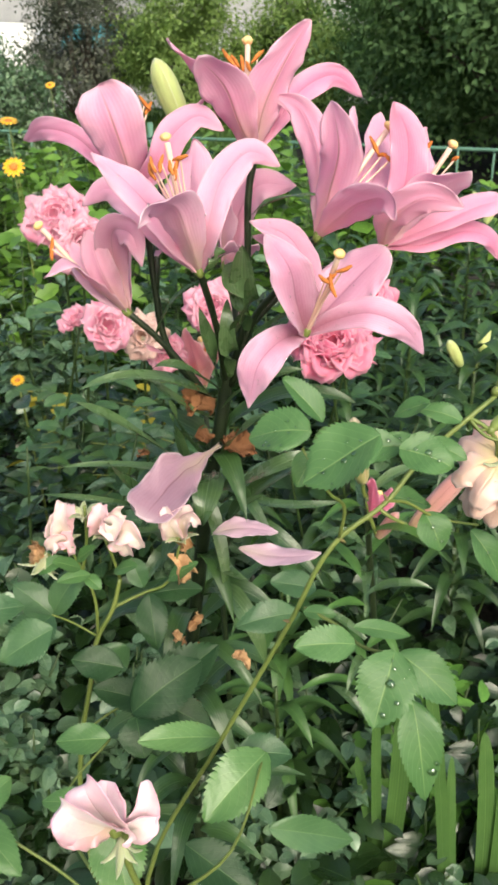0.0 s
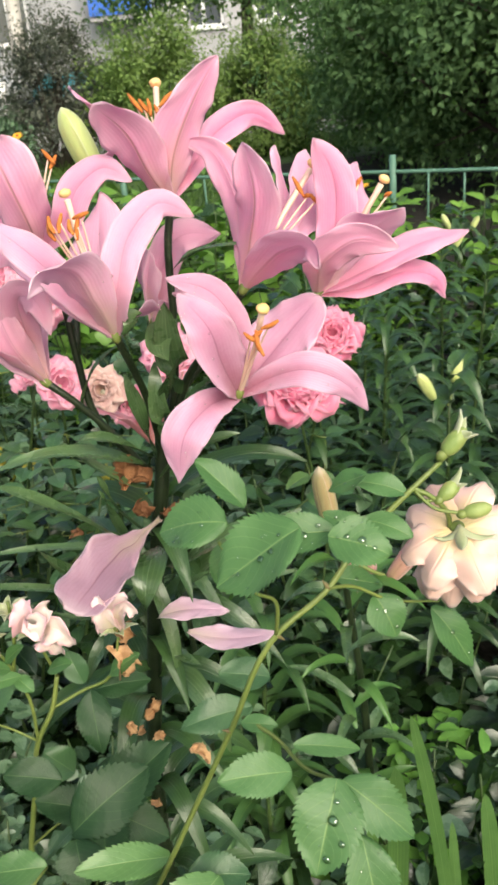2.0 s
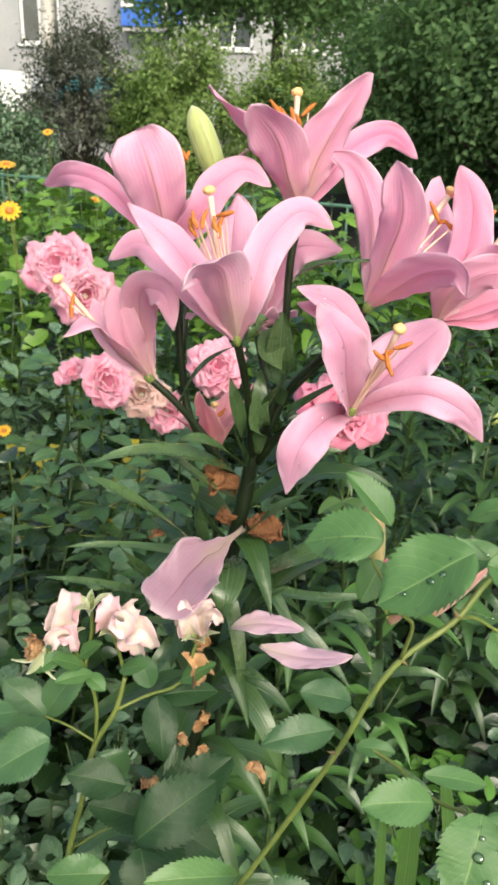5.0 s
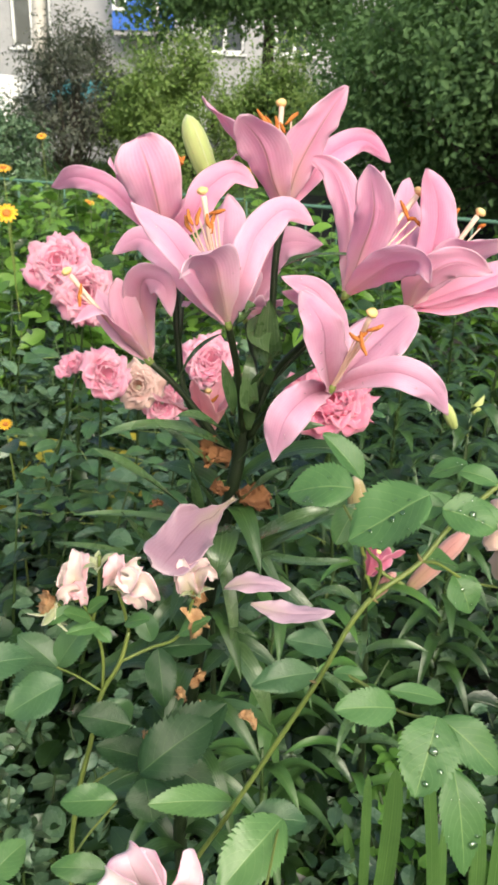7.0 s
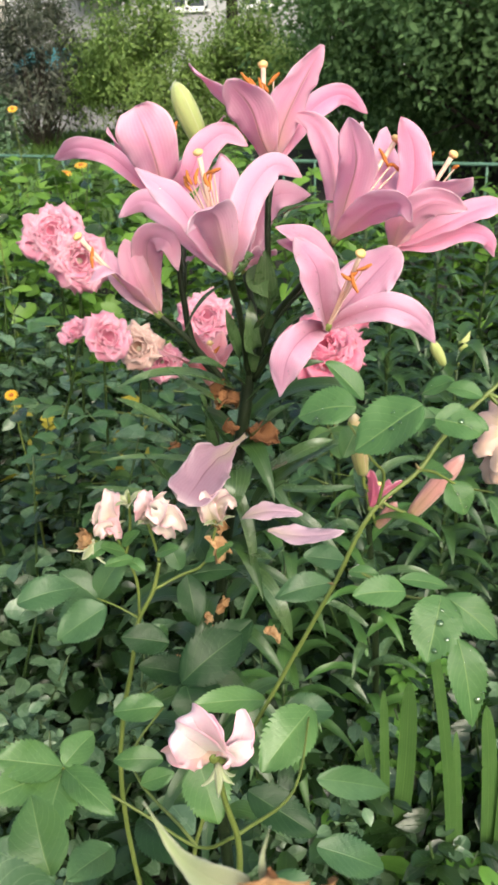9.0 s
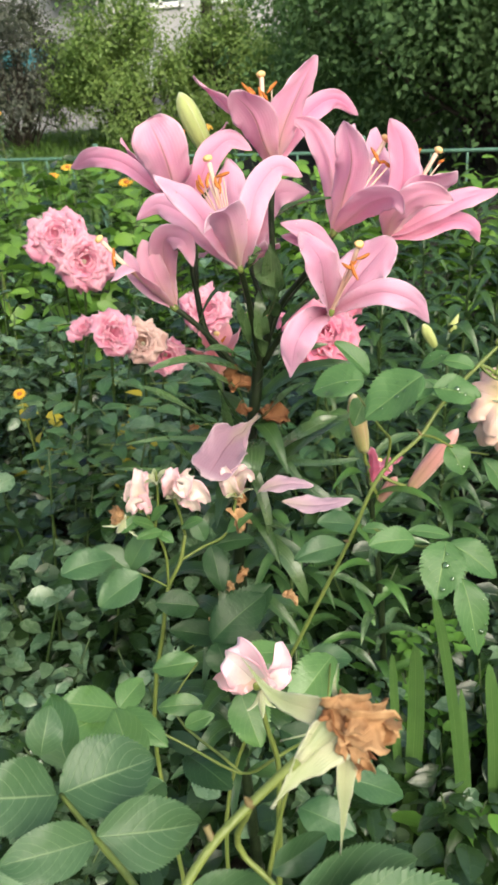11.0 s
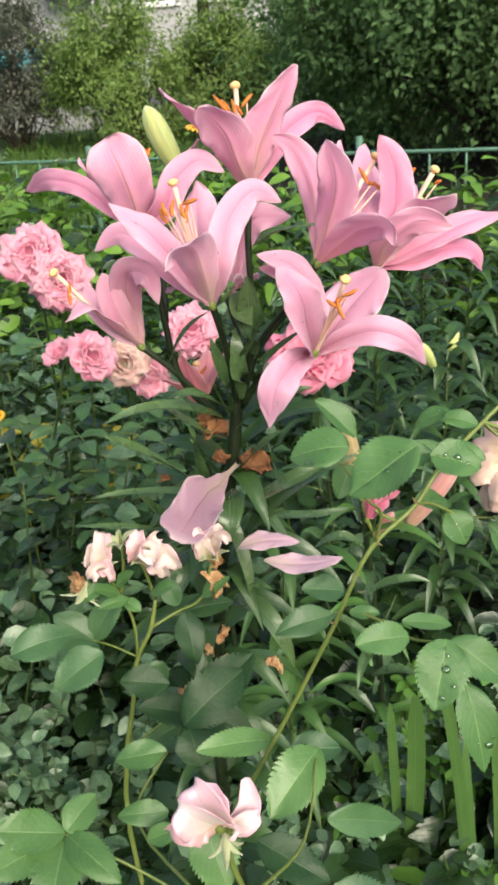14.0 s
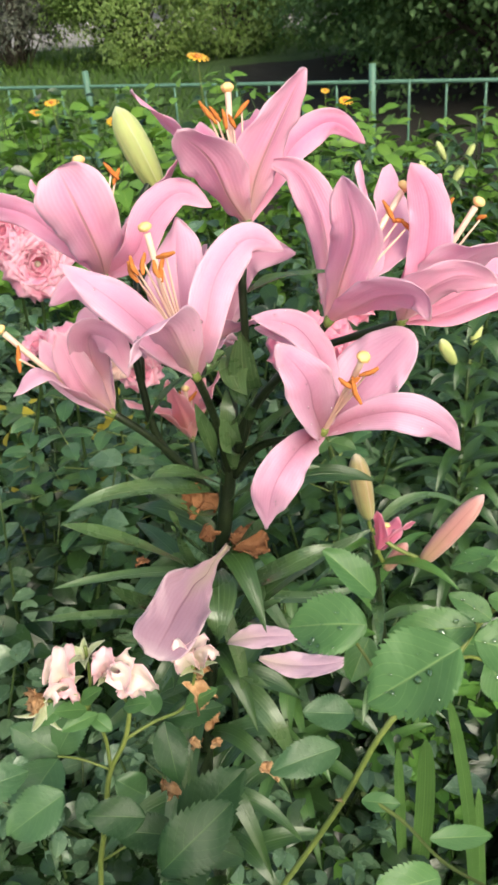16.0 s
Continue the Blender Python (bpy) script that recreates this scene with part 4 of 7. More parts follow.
lily_flower(B3, (-0.057, 0.618, 1.227), [
    ([(-0.060, 0.590, 1.174), (-0.078, 0.575, 1.203)], (-0.102, 0.580, 1.223), 0.0125, {"blunt": 0.85, "focus": (-0.040, 0.400, 1.330), "cup": 0.4}),
    ([(-0.043, 0.578, 1.168), (-0.049, 0.556, 1.193), (-0.061, 0.534, 1.196)], (-0.068, 0.520, 1.187), 0.0155, {"curl": 0.0, "blunt": 0.9, "cup": 0.65}),
    ([(-0.029, 0.590, 1.174), (-0.018, 0.600, 1.203), (0.001, 0.610, 1.217)], (0.021, 0.616, 1.206), 0.0125, {"blunt": 0.7, "focus": (-0.009, 0.300, 1.288), "cup": 0.35}),
    ([(-0.043, 0.628, 1.190)], (-0.040, 0.650, 1.222), 0.0190, {"blunt": 0.65}),
    ([(-0.064, 0.612, 1.163), (-0.084, 0.620, 1.185), (-0.103, 0.630, 1.192)], (-0.123, 0.635, 1.179), 0.0118, {"focus": (-0.100, 0.300, 1.300)}),
    ([(-0.053, 0.620, 1.150)], (-0.072, 0.635, 1.145), 0.0110, {"blunt": 0.45}),
    ([(-0.027, 0.620, 1.145)], (-0.016, 0.650, 1.140), 0.0120, {"blunt": 0.5})], (PALE_IN, PALE_OUT), "pale pink lily flower with orange anthers", 0, 0.2, 3, wet=10, anthers=[((-0.066, 0.600, 1.216), (-0.063, 0.595, 1.208)), ((-0.068, 0.605, 1.211), (-0.064, 0.598, 1.203)), ((-0.058, 0.600, 1.217), (-0.060, 0.595, 1.208)), ((-0.053, 0.595, 1.214), (-0.051, 0.590, 1.207)), ((-0.051, 0.602, 1.214), (-0.042, 0.598, 1.217)), ((-0.048, 0.600, 1.215), (-0.050, 0.595, 1.203))])
lily_flower(B3B, (-0.008, 0.715, 1.152), [
    ([(-0.013, 0.700, 1.152), (0.005, 0.690, 1.181)], (0.035, 0.680, 1.182), 0.0140, {"focus": (0.010, 0.300, 1.300)}),
    ([(-0.026, 0.700, 1.146)], (-0.024, 0.715, 1.183), 0.0160),
    ([(-0.015, 0.705, 1.142)], (-0.010, 0.725, 1.177), 0.0150, {"blunt": 0.5}),
    ([(-0.012, 0.695, 1.125)], (0.005, 0.685, 1.137), 0.0095, {"blunt": 0.5}),
    ([(-0.016, 0.690, 1.117)], (-0.010, 0.690, 1.099), 0.0085, {"blunt": 0.5})], (PALE_IN, PALE_OUT), "pale pink lily flower turned away, partly hidden", 0, 0.2, 13)
lily_flower(B4, (0.101, 0.655, 1.226), [
    ([(0.051, 0.640, 1.186), (0.046, 0.650, 1.221), (0.034, 0.657, 1.242)], (0.017, 0.659, 1.247), 0.0125, {"focus": (0.186, 0.950, 1.194), "mats": (PINK_OUT, PINK_OUT), "cup": 0.3}),
    ([(0.055, 0.612, 1.188), (0.060, 0.600, 1.220)], (0.055, 0.607, 1.248), 0.0160, {"blunt": 0.55, "peak": 0.64, "cup": 0.35, "mats": (PINK_IN, PINK_RIB)}),
    ([(0.060, 0.600, 1.173), (0.074, 0.575, 1.189), (0.086, 0.560, 1.192)], (0.092, 0.555, 1.180), 0.0138, {"curl": 0.0, "cup": 0.4}),
    ([(0.080, 0.655, 1.199)], (0.078, 0.680, 1.238), 0.0135, {"mats": (PALE_IN, PALE_OUT)}),
    ([(0.095, 0.660, 1.197)], (0.099, 0.685, 1.233), 0.0150, {"blunt": 0.5, "mats": (PALE_IN, PALE_OUT)})], (PINK_IN, PINK_OUT), "deep pink half double lily flower", 0, 0.3, 4, anthers=[((0.087, 0.650, 1.219), (0.092, 0.645, 1.209)), ((0.093, 0.648, 1.207), (0.098, 0.645, 1.208)), ((0.097, 0.645, 1.208), (0.104, 0.640, 1.201))])
lily_flower(B4B, (0.147, 0.652, 1.213), [
    ([(0.135, 0.640, 1.158), (0.172, 0.645, 1.171)], (0.202, 0.644, 1.176), 0.0120, {"focus": (0.150, 0.500, 1.350)}),
    ([(0.127, 0.640, 1.144), (0.161, 0.645, 1.152), (0.181, 0.652, 1.144)], (0.191, 0.659, 1.126), 0.0098, {"focus": (0.150, 0.450, 1.300)}),
    ([(0.118, 0.635, 1.173)], (0.153, 0.615, 1.200), 0.0160, {"blunt": 0.6, "peak": 0.66, "mats": (PALE_IN, PALE_OUT)}),
    ([(0.124, 0.675, 1.185)], (0.136, 0.700, 1.220), 0.0190),
    ([(0.106, 0.640, 1.165), (0.113, 0.640, 1.197), (0.111, 0.638, 1.222)], (0.100, 0.636, 1.244), 0.0140, {"blunt": 0.75, "peak": 0.66, "focus": (0.100, 0.300, 1.260), "mats": (PINK_IN, PINK_RIB)}),
    ([(0.102, 0.612, 1.173), (0.119, 0.603, 1.185)], (0.147, 0.605, 1.178), 0.0135, {"focus": (0.150, 0.900, 1.250), "mats": (PINK_OUT, PINK_OUT), "cup": 0.3})], (PINK_IN, PINK_OUT), "deep pink lily flower turned sideways", 0, 0.2, 5, anthers=[((0.130, 0.660, 1.208), (0.133, 0.660, 1.214)), ((0.148, 0.655, 1.201), (0.151, 0.650, 1.204))])
lily_flower(B5, (0.058, 0.566, 1.157), [
    ([(0.019, 0.575, 1.094), (0.004, 0.558, 1.085)], (-0.005, 0.558, 1.050), 0.0140, {"blunt": 0.95, "focus": (0.030, 0.300, 1.200), "cup": 0.35}),
    ([(0.060, 0.590, 1.104), (0.083, 0.580, 1.111), (0.106, 0.577, 1.101)], (0.121, 0.578, 1.080), 0.0118, {"blunt": 0.75, "focus": (0.017, 0.250, 1.254), "cup": 0.3}),
    ([(0.065, 0.610, 1.117)], (0.097, 0.612, 1.149), 0.0215, {"cup": 0.3, "blunt": 0.5, "peak": 0.6}),
    ([(0.030, 0.574, 1.124), (0.025, 0.562, 1.149)], (0.009, 0.562, 1.172), 0.0168, {"cup": 0.55, "blunt": 0.65, "peak": 0.52, "focus": (0.110, 0.380, 1.230)}),
    ([(0.043, 0.612, 1.126), (0.027, 0.612, 1.158)], (-0.001, 0.604, 1.172), 0.0105),
    ([(0.033, 0.625, 1.145)], (0.001, 0.620, 1.158), 0.0095)], (DUSK_IN, DUSK_OUT), "dusky pink lily flower with drops on its petals", 0, 0.18, 6, wet=34, anthers=[((0.046, 0.575, 1.140), (0.053, 0.570, 1.136)), ((0.053, 0.572, 1.141), (0.056, 0.565, 1.129)), ((0.057, 0.570, 1.144), (0.066, 0.568, 1.148)), ((0.051, 0.575, 1.137), (0.056, 0.570, 1.142))])
BACK6 = (-0.141, 0.820, 1.140)
lily_flower(B6, (-0.158, 0.640, 1.165), [
    ([(-0.117, 0.632, 1.118), (-0.135, 0.615, 1.143)], (-0.150, 0.605, 1.135), 0.0100, {"focus": (-0.114, 0.620, 1.223)}),
    ([(-0.112, 0.630, 1.130)], (-0.120, 0.630, 1.163), 0.0118, {"blunt": 0.6, "peak": 0.66, "cup": 0.5, "focus": BACK6}),
    ([(-0.103, 0.640, 1.127), (-0.095, 0.612, 1.167), (-0.085, 0.603, 1.166)], (-0.078, 0.599, 1.143), 0.0125, {"focus": (-0.081, 0.300, 1.226), "cup": 0.2, "mats": (DUSK_OUT, DUSK_OUT)}),
    ([(-0.129, 0.650, 1.129)], (-0.139, 0.660, 1.148), 0.0100, {"focus": (-0.116, 0.450, 1.218), "cup": 0.4}),
    ([(-0.107, 0.665, 1.126)], (-0.109, 0.680, 1.159), 0.0125, {"blunt": 0.5, "cup": 0.35, "focus": (-0.109, 0.400, 1.226)})], (PALE_IN, DUSK_OUT), "drooping dusky pink lily flower, half open", 0, 0.12, 7, anthers=[((-0.145, 0.625, 1.158), (-0.146, 0.620, 1.145))])

for pts in ([(-0.022, 0.659, 1.029), (-0.010, 0.659, 1.074), (-0.004, 0.664, 1.128), (-0.001, 0.667, 1.185), B1], [(-0.024, 0.657, 1.030), (-0.028, 0.645, 1.073), (-0.033, 0.622, 1.110), B3],
            [(-0.039, 0.657, 1.014), (-0.071, 0.662, 1.059), (-0.078, 0.664, 1.108), (-0.082, 0.666, 1.157), B2], [(-0.039, 0.657, 1.014), (-0.062, 0.655, 1.050), (-0.084, 0.650, 1.079), B6],
            [(-0.020, 0.657, 1.027), (-0.003, 0.640, 1.059), (0.021, 0.612, 1.081), B5], [(-0.016, 0.659, 1.044), (0.002, 0.662, 1.085), (0.024, 0.650, 1.114), B4],
            [(-0.007, 0.664, 1.072), (0.034, 0.680, 1.106), (0.072, 0.665, 1.125), B4B], [(-0.022, 0.660, 1.033), (-0.015, 0.690, 1.073), B3B], [(-0.078, 0.664, 1.108), (-0.073, 0.700, 1.169), (-0.065, 0.735, 1.213), (-0.055, 0.742, 1.226)]):
    tube("pedicel", pts, [0.0034, 0.0027, 0.0029], STEM_LILY, lily)


def lily_bud(parent, base, tip, r, mat, label="", seed=0):
    """A closed bud of six ribs, thick below the middle."""
    base, tip = V(base), V(tip)
    ax = tip - base
    side = ax.cross(V(0.2, 1, 0.1)).normalized()
    oth = ax.normalized().cross(side)
    n, k = 18, 24
    verts, uv = [], []
    for i in range(n):
        s = i / (n - 1)
        w = r * (0.55 + 0.45 * math.sin(math.pi * min(1, s * 0.95)) ** 0.7) * (1 if s < 0.7 else max(0.0, 1 - ((s - 0.7) / 0.3) ** 2.2) ** 0.6 * 0.96 + 0.04)
        for j in range(k):
            a = 6.2832 * j / k
            rib = 1 + 0.07 * math.cos(3 * a) - 0.05 * abs(math.cos(1.5 * a)) ** 12
            verts.append(base + ax * s + (side * math.cos(a) + oth * math.sin(a)) * w * rib)
            uv.append((s, (j * 3 / k) % 1.0))
    faces = [(i * k + j, i * k + (j + 1) % k, (i + 1) * k + (j + 1) % k, (i + 1) * k + j) for i in range(n - 1) for j in range(k)]
    faces += [tuple(reversed(range(k))), tuple(range((n - 1) * k, n * k))]
    return part("bud", mesh("bud", verts, faces, mat, uv), parent, label)


lily_bud(lily, (-0.053, 0.742, 1.218), (-0.075, 0.752, 1.272), 0.0102, BUD_GREEN, "closed yellowish green bud")


def stem_at(z):
    pts = [V(q) for q in S] + [V(LILY_FOOT)]
    for a, b in zip(pts, pts[1:]):
        if a.z >= z >= b.z:
            return a.lerp(b, (a.z - z) / (a.z - b.z))
    return pts[0]


def lily_leaf(b, m, t, half, seed, mat=None, parent=None):
    return leaf("leaf", b, m, t, half, mat or LEAF_LILY, parent or lily, fold=0.3, shape="lance", nu=21, seed=seed, wave=0.12, face=(0, -0.25, 1))


for k, (b, m, t, half) in enumerate((
        ((-0.038, 0.645, 1.024), (-0.083, 0.610, 1.054), (-0.133, 0.600, 1.050), 0.0100),
        ((-0.064, 0.645, 0.958), (-0.104, 0.615, 1.011), (-0.138, 0.600, 1.040), 0.0087),
        ((-0.058, 0.650, 0.948), (-0.111, 0.625, 0.970), (-0.158, 0.610, 0.978), 0.0058),
        ((-0.069, 0.640, 0.916), (-0.098, 0.615, 0.950), (-0.119, 0.600, 0.986), 0.0095),
        ((-0.061, 0.650, 0.901), (-0.130, 0.620, 0.939), (-0.178, 0.600, 0.958), 0.0046),
        ((-0.041, 0.645, 0.960), (-0.057, 0.620, 0.999), (-0.067, 0.610, 1.035), 0.0091),
        ((-0.058, 0.640, 0.956), (-0.062, 0.615, 0.998), (-0.067, 0.605, 1.026), 0.0058),
        ((-0.040, 0.640, 0.954), (-0.041, 0.600, 0.956), (-0.045, 0.585, 0.934), 0.0149),
        ((-0.035, 0.645, 0.890), (0.007, 0.625, 0.949), (0.077, 0.640, 0.976), 0.0112),
        ((-0.032, 0.645, 0.919), (0.008, 0.620, 0.964), (0.047, 0.625, 0.978), 0.0120),
        ((-0.027, 0.640, 0.902), (0.012, 0.610, 0.910), (0.056, 0.590, 0.866), 0.0104),
        ((-0.045, 0.640, 0.838), (-0.015, 0.605, 0.833), (0.004, 0.590, 0.785), 0.0116),
        ((-0.027, 0.645, 1.012), (0.004, 0.615, 1.048), (0.037, 0.610, 1.058), 0.0075),
        ((-0.027, 0.645, 1.026), (-0.057, 0.620, 1.058), (-0.078, 0.610, 1.061), 0.0071),
        ((-0.030, 0.650, 1.026), (-0.035, 0.640, 1.065), (-0.042, 0.640, 1.099), 0.0087),
        ((-0.037, 0.650, 1.002), (-0.057, 0.630, 1.021), (-0.095, 0.640, 1.051), 0.0066),
        ((-0.020, 0.650, 1.037), (-0.021, 0.640, 1.077), (-0.020, 0.650, 1.102), 0.0083),
        ((-0.007, 0.650, 1.076), (-0.008, 0.640, 1.118), (-0.007, 0.640, 1.147), 0.0124),
        ((-0.007, 0.650, 1.050), (0.003, 0.630, 1.079), (0.034, 0.640, 1.097), 0.0083),
        ((-0.018, 0.650, 1.066), (-0.007, 0.630, 1.098), (0.001, 0.625, 1.112), 0.0083),
        ((-0.040, 0.640, 0.883), (-0.016, 0.610, 0.932), (0.005, 0.600, 0.954), 0.0075),
        ((-0.058, 0.640, 0.892), (-0.085, 0.610, 0.889), (-0.102, 0.600, 0.859), 0.0083),
        ((-0.042, 0.640, 0.864), (-0.025, 0.600, 0.878), (-0.009, 0.590, 0.877), 0.0058),
        ((-0.050, 0.640, 0.927), (-0.083, 0.620, 0.909), (-0.123, 0.610, 0.925), 0.0058),
        ((-0.029, 0.645, 0.965), (-0.011, 0.620, 1.003), (0.019, 0.620, 1.019), 0.0071),
        ((-0.027, 0.645, 0.930), (0.015, 0.630, 0.926), (0.070, 0.640, 0.921), 0.0075),
        ((-0.051, 0.640, 0.961), (-0.032, 0.610, 0.899), (-0.031, 0.600, 0.860), 0.0066))):
    lily_leaf(b, m, t, half, k)
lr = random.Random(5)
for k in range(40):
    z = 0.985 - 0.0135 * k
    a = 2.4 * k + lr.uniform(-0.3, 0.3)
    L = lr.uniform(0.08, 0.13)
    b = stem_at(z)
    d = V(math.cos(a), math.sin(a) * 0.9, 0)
    lily_leaf(b, b + d * L * 0.5 + UP * L * lr.uniform(0.12, 0.3), b + d * L + UP * L * lr.uniform(-0.35, 0.2), lr.uniform(0.0090, 0.0130), 40 + k, LEAF_LILY_SHADED)
for b, m, t, half, seed in (((-0.000, 0.666, 1.163), (0.019, 0.650, 1.177), (0.049, 0.640, 1.182), 0.007, 3), ((-0.036, 0.610, 1.134), (-0.024, 0.600, 1.146), (-0.029, 0.600, 1.157), 0.009, 4),
                            ((-0.002, 0.664, 1.128), (-0.014, 0.640, 1.120), (-0.007, 0.620, 1.110), 0.012, 5), ((-0.080, 0.660, 1.065), (-0.065, 0.650, 1.099), (-0.036, 0.645, 1.121), 0.006, 6)):
    lily_leaf(b, m, t, half, seed)

# withered petals caught in the stem, and shed petals lying on the leaves
shed = petal("shed_petal", (-0.031, 0.628, 0.986), [(-0.047, 0.605, 0.983), (-0.068, 0.570, 0.979)], (-0.086, 0.540, 0.972), 0.0200, (-0.063, 0.420, 1.101), (MAUVE, MAUVE), None, cup=0.25, ruffle=0.3, profile="shed", frill=0.12, crumple=0.12, seed=4)
tagged(shed, "shed mauve lily petal hanging on the stem", "petal")
for b, m, t, half in (((-0.038, 0.600, 0.917), (-0.012, 0.590, 0.929), (0.016, 0.592, 0.922), 0.0090), ((-0.016, 0.585, 0.913), (0.014, 0.575, 0.911), (0.050, 0.572, 0.915), 0.0095)):
    ob = petal("shed_petal", b, m, t, half, V(m) + V(0, -0.1, 0.2), (FALLEN, FALLEN), None, cup=0.35, ruffle=0.35, frill=0.08, blunt=0.95)
    tagged(ob, "shed pale pink lily petal lying on leaves", "petal", "shed petals")


def dry_curl(at, size, mat, seed, axis=None):
    r = random.Random(seed)
    at = V(at)
    d = V(r.uniform(-1, 1), r.uniform(-0.6, 0.6), r.uniform(-1, 0.6)).normalized() if axis is None else V(axis).normalized()
    s = V(r.uniform(-1, 1), r.uniform(-1, 1), r.uniform(-1, 1))
    v, f, u, sl = sheet(at - d * size * 0.5, at + s * size * 0.15, at + d * size * 0.5, size * 0.32, at + V(0.1, -0.2, 0.2), cup=0.9, ruffle=0.5, curl=0.4, profile="round", frill=0.25, seed=seed, nu=15, nv=13, crumple=0.8)
    ob = part("withered_petal", mesh("withered_petal", v, f, [mat, mat], u, sl))
    return tagged(ob, "curled brown withered petal caught on the stem", "petal", "withered petals")


for k, (q, size, mat) in enumerate((((-0.049, 0.640, 1.019), 0.030, RUST), ((-0.016, 0.635, 0.982), 0.030, RUST), ((-0.044, 0.640, 0.986), 0.018, RUST), ((-0.057, 0.560, 0.938), 0.019, DRY),
                                   ((-0.059, 0.558, 0.914), 0.024, DRY), ((-0.061, 0.630, 0.803), 0.016, DRY), ((-0.079, 0.630, 0.779), 0.017, DRY), ((-0.059, 0.630, 0.771), 0.012, DRY),
                                   ((-0.094, 0.630, 0.981), 0.010, RUST), ((-0.097, 0.580, 0.783), 0.015, DRY), ((-0.016, 0.560, 0.817), 0.016, DRY), ((-0.075, 0.600, 0.810), 0.012, DRY), ((-0.104, 0.600, 0.764), 0.012, DRY), ((-0.061, 0.580, 0.749), 0.009, DRY))):
    dry_curl(q, size, mat, k, (0.15, 0, -1) if k in (3, 4) else None)

# ---- roses ----


def rose_bloom(parent, name, centre, axis, R, mats, rings=5, seed=0, label="", spread=1.0, frill=0.12, inner=0.25):
    """A double rose: rings of rounded petals round a heart, the outer ones laid back."""
    r = random.Random(seed)
    c, ax = V(centre), V(axis).normalized()
    side = ax.cross(V(0.31, 0.85, 0.2)).normalized()
    oth = ax.cross(side)
    head = blob(name, c - ax * R * 0.35, (R * 0.16, R * 0.16, R * 0.2), SEPAL, parent, label, 0.1, seed, ax)
    for k in range(rings):
        f = (k + 0.5) / rings
        count = 5 + k
        for j in range(count):
            a = 6.2832 * (j + 0.5 * k) / count + r.uniform(-0.25, 0.25)
            th = (0.15 + (1.35 * spread) * f) + r.uniform(-0.15, 0.15)
            out = side * math.cos(a) + oth * math.sin(a)
            b = c - ax * R * 0.3 + out * R * 0.06
            L = R * (0.62 + 0.5 * f) * r.uniform(0.88, 1.1)
            d = ax * math.cos(th) + out * math.sin(th)
            t = b + d * L
            m = b + (ax * math.cos(th * 0.6) + out * math.sin(th * 0.6 + 0.35)) * L * 0.62
            petal("petal", b, m, t, R * (0.34 + 0.30 * f), c + ax * R * 2.5, (mats, mats), head, profile="round", cup=0.45, ruffle=0.25, frill=frill, curl=0.12 * f, nu=10, nv=7, thick=0.0006, seed=seed * 97 + k * 13 + j)
    return head


def sepals(parent, base, axis, L, n=5, seed=0, spread=1.2, half=0.12):
    r = random.Random(seed)
    b, ax = V(base), V(axis).normalized()
    side = ax.cross(V(0.4, 0.7, 0.3)).normalized()
    oth = ax.cross(side)
    for k in range(n):
        a = 6.283 * k / n + r.uniform(-0.3, 0.3)
        out = side * math.cos(a) + oth * math.sin(a)
        t = b + (ax * math.cos(spread) + out * math.sin(spread)) * L * r.uniform(0.7, 1.15)
        petal("sepal", b, b.lerp(t, 0.45) + ax * L * 0.16, t, L * half, b + ax * L * 3, (SEPAL, SEPAL), parent, cup=0.5, profile="leafy", nu=9, nv=5, seed=seed + k)


def loose_bloom(parent, label, calyx, petals, mat, seed, name="bloom", slack=1.0):
    """A spent bloom: a few slack petals hanging from the calyx."""
    head = blob(name, calyx, (0.0035, 0.0035, 0.0045), STEM_GREEN, parent, label, 0.1, seed)
    for k, (m, t, half, *own) in enumerate(petals):
        pm = own[0] if own else mat
        petal("petal", calyx, m, t, half, V(m) + V(0.0, -0.08, 0.03), (pm, pm), head, profile="round", cup=0.6, ruffle=0.2 * slack, frill=0.1 * slack, curl=0.1, nu=17, nv=13, thick=0.0006, seed=seed + k, crumple=0.08 * slack)
    return head


def leaflet(parent, b, t, half, seed=0, mat=None, face=(0, -0.55, 0.85), sag=0.08, fold=0.2, teeth=16, name="leaflet", label="", nu=116):
    b, t = V(b), V(t)
    L = (t - b).length
    f = V(face).normalized()
    m = (b + t) / 2 + f * L * sag
    lr_ = random.Random(seed * 7 + 1)
    face = V(face) + V(lr_.uniform(-0.3, 0.3), lr_.uniform(-0.2, 0.2), lr_.uniform(-0.15, 0.15))
    return leaf(name, b, m, t, half, mat or LEAF_ROSE, parent, label, face=face, fold=fold, teeth=teeth, nu=nu, seed=seed, wave=0.08)


def drops(leaf_ob, spots, normal=(0, -0.5, 0.85)):
    """Rain drops: flattened clear beads resting on the leaf's upper side."""
    me = leaf_ob.data
    r = random.Random(len(spots))
    small = [(me.vertices[13 * r.randrange(14, 95) + r.randrange(2, 11)].co.copy(), r.uniform(0.0004, 0.0009)) for _ in range(7)]
    for k, (q, rad) in enumerate(list(spots) + small):
        v = min(me.vertices, key=lambda w: (w.co - V(q)).length_squared)
        n = v.normal if v.normal.dot(V(normal)) > 0 else -v.normal
        big = k < len(spots)
        blob("water_drop", v.co + n * rad * 0.22, (rad * 1.15, rad, rad * 0.62), WATER, leaf_ob, "clear round rain drop" if k == 0 else "", 0.14, k, n, 2 if big else 1)


def thorn(parent, at, d, L=0.006):
    tube("thorn", [V(at), V(at) + V(d) * L * 0.55, V(at) + V(d) * L], [0.0018, 0.0009, 0.0002], STEM_BROWN, parent, sides=6, n=5)


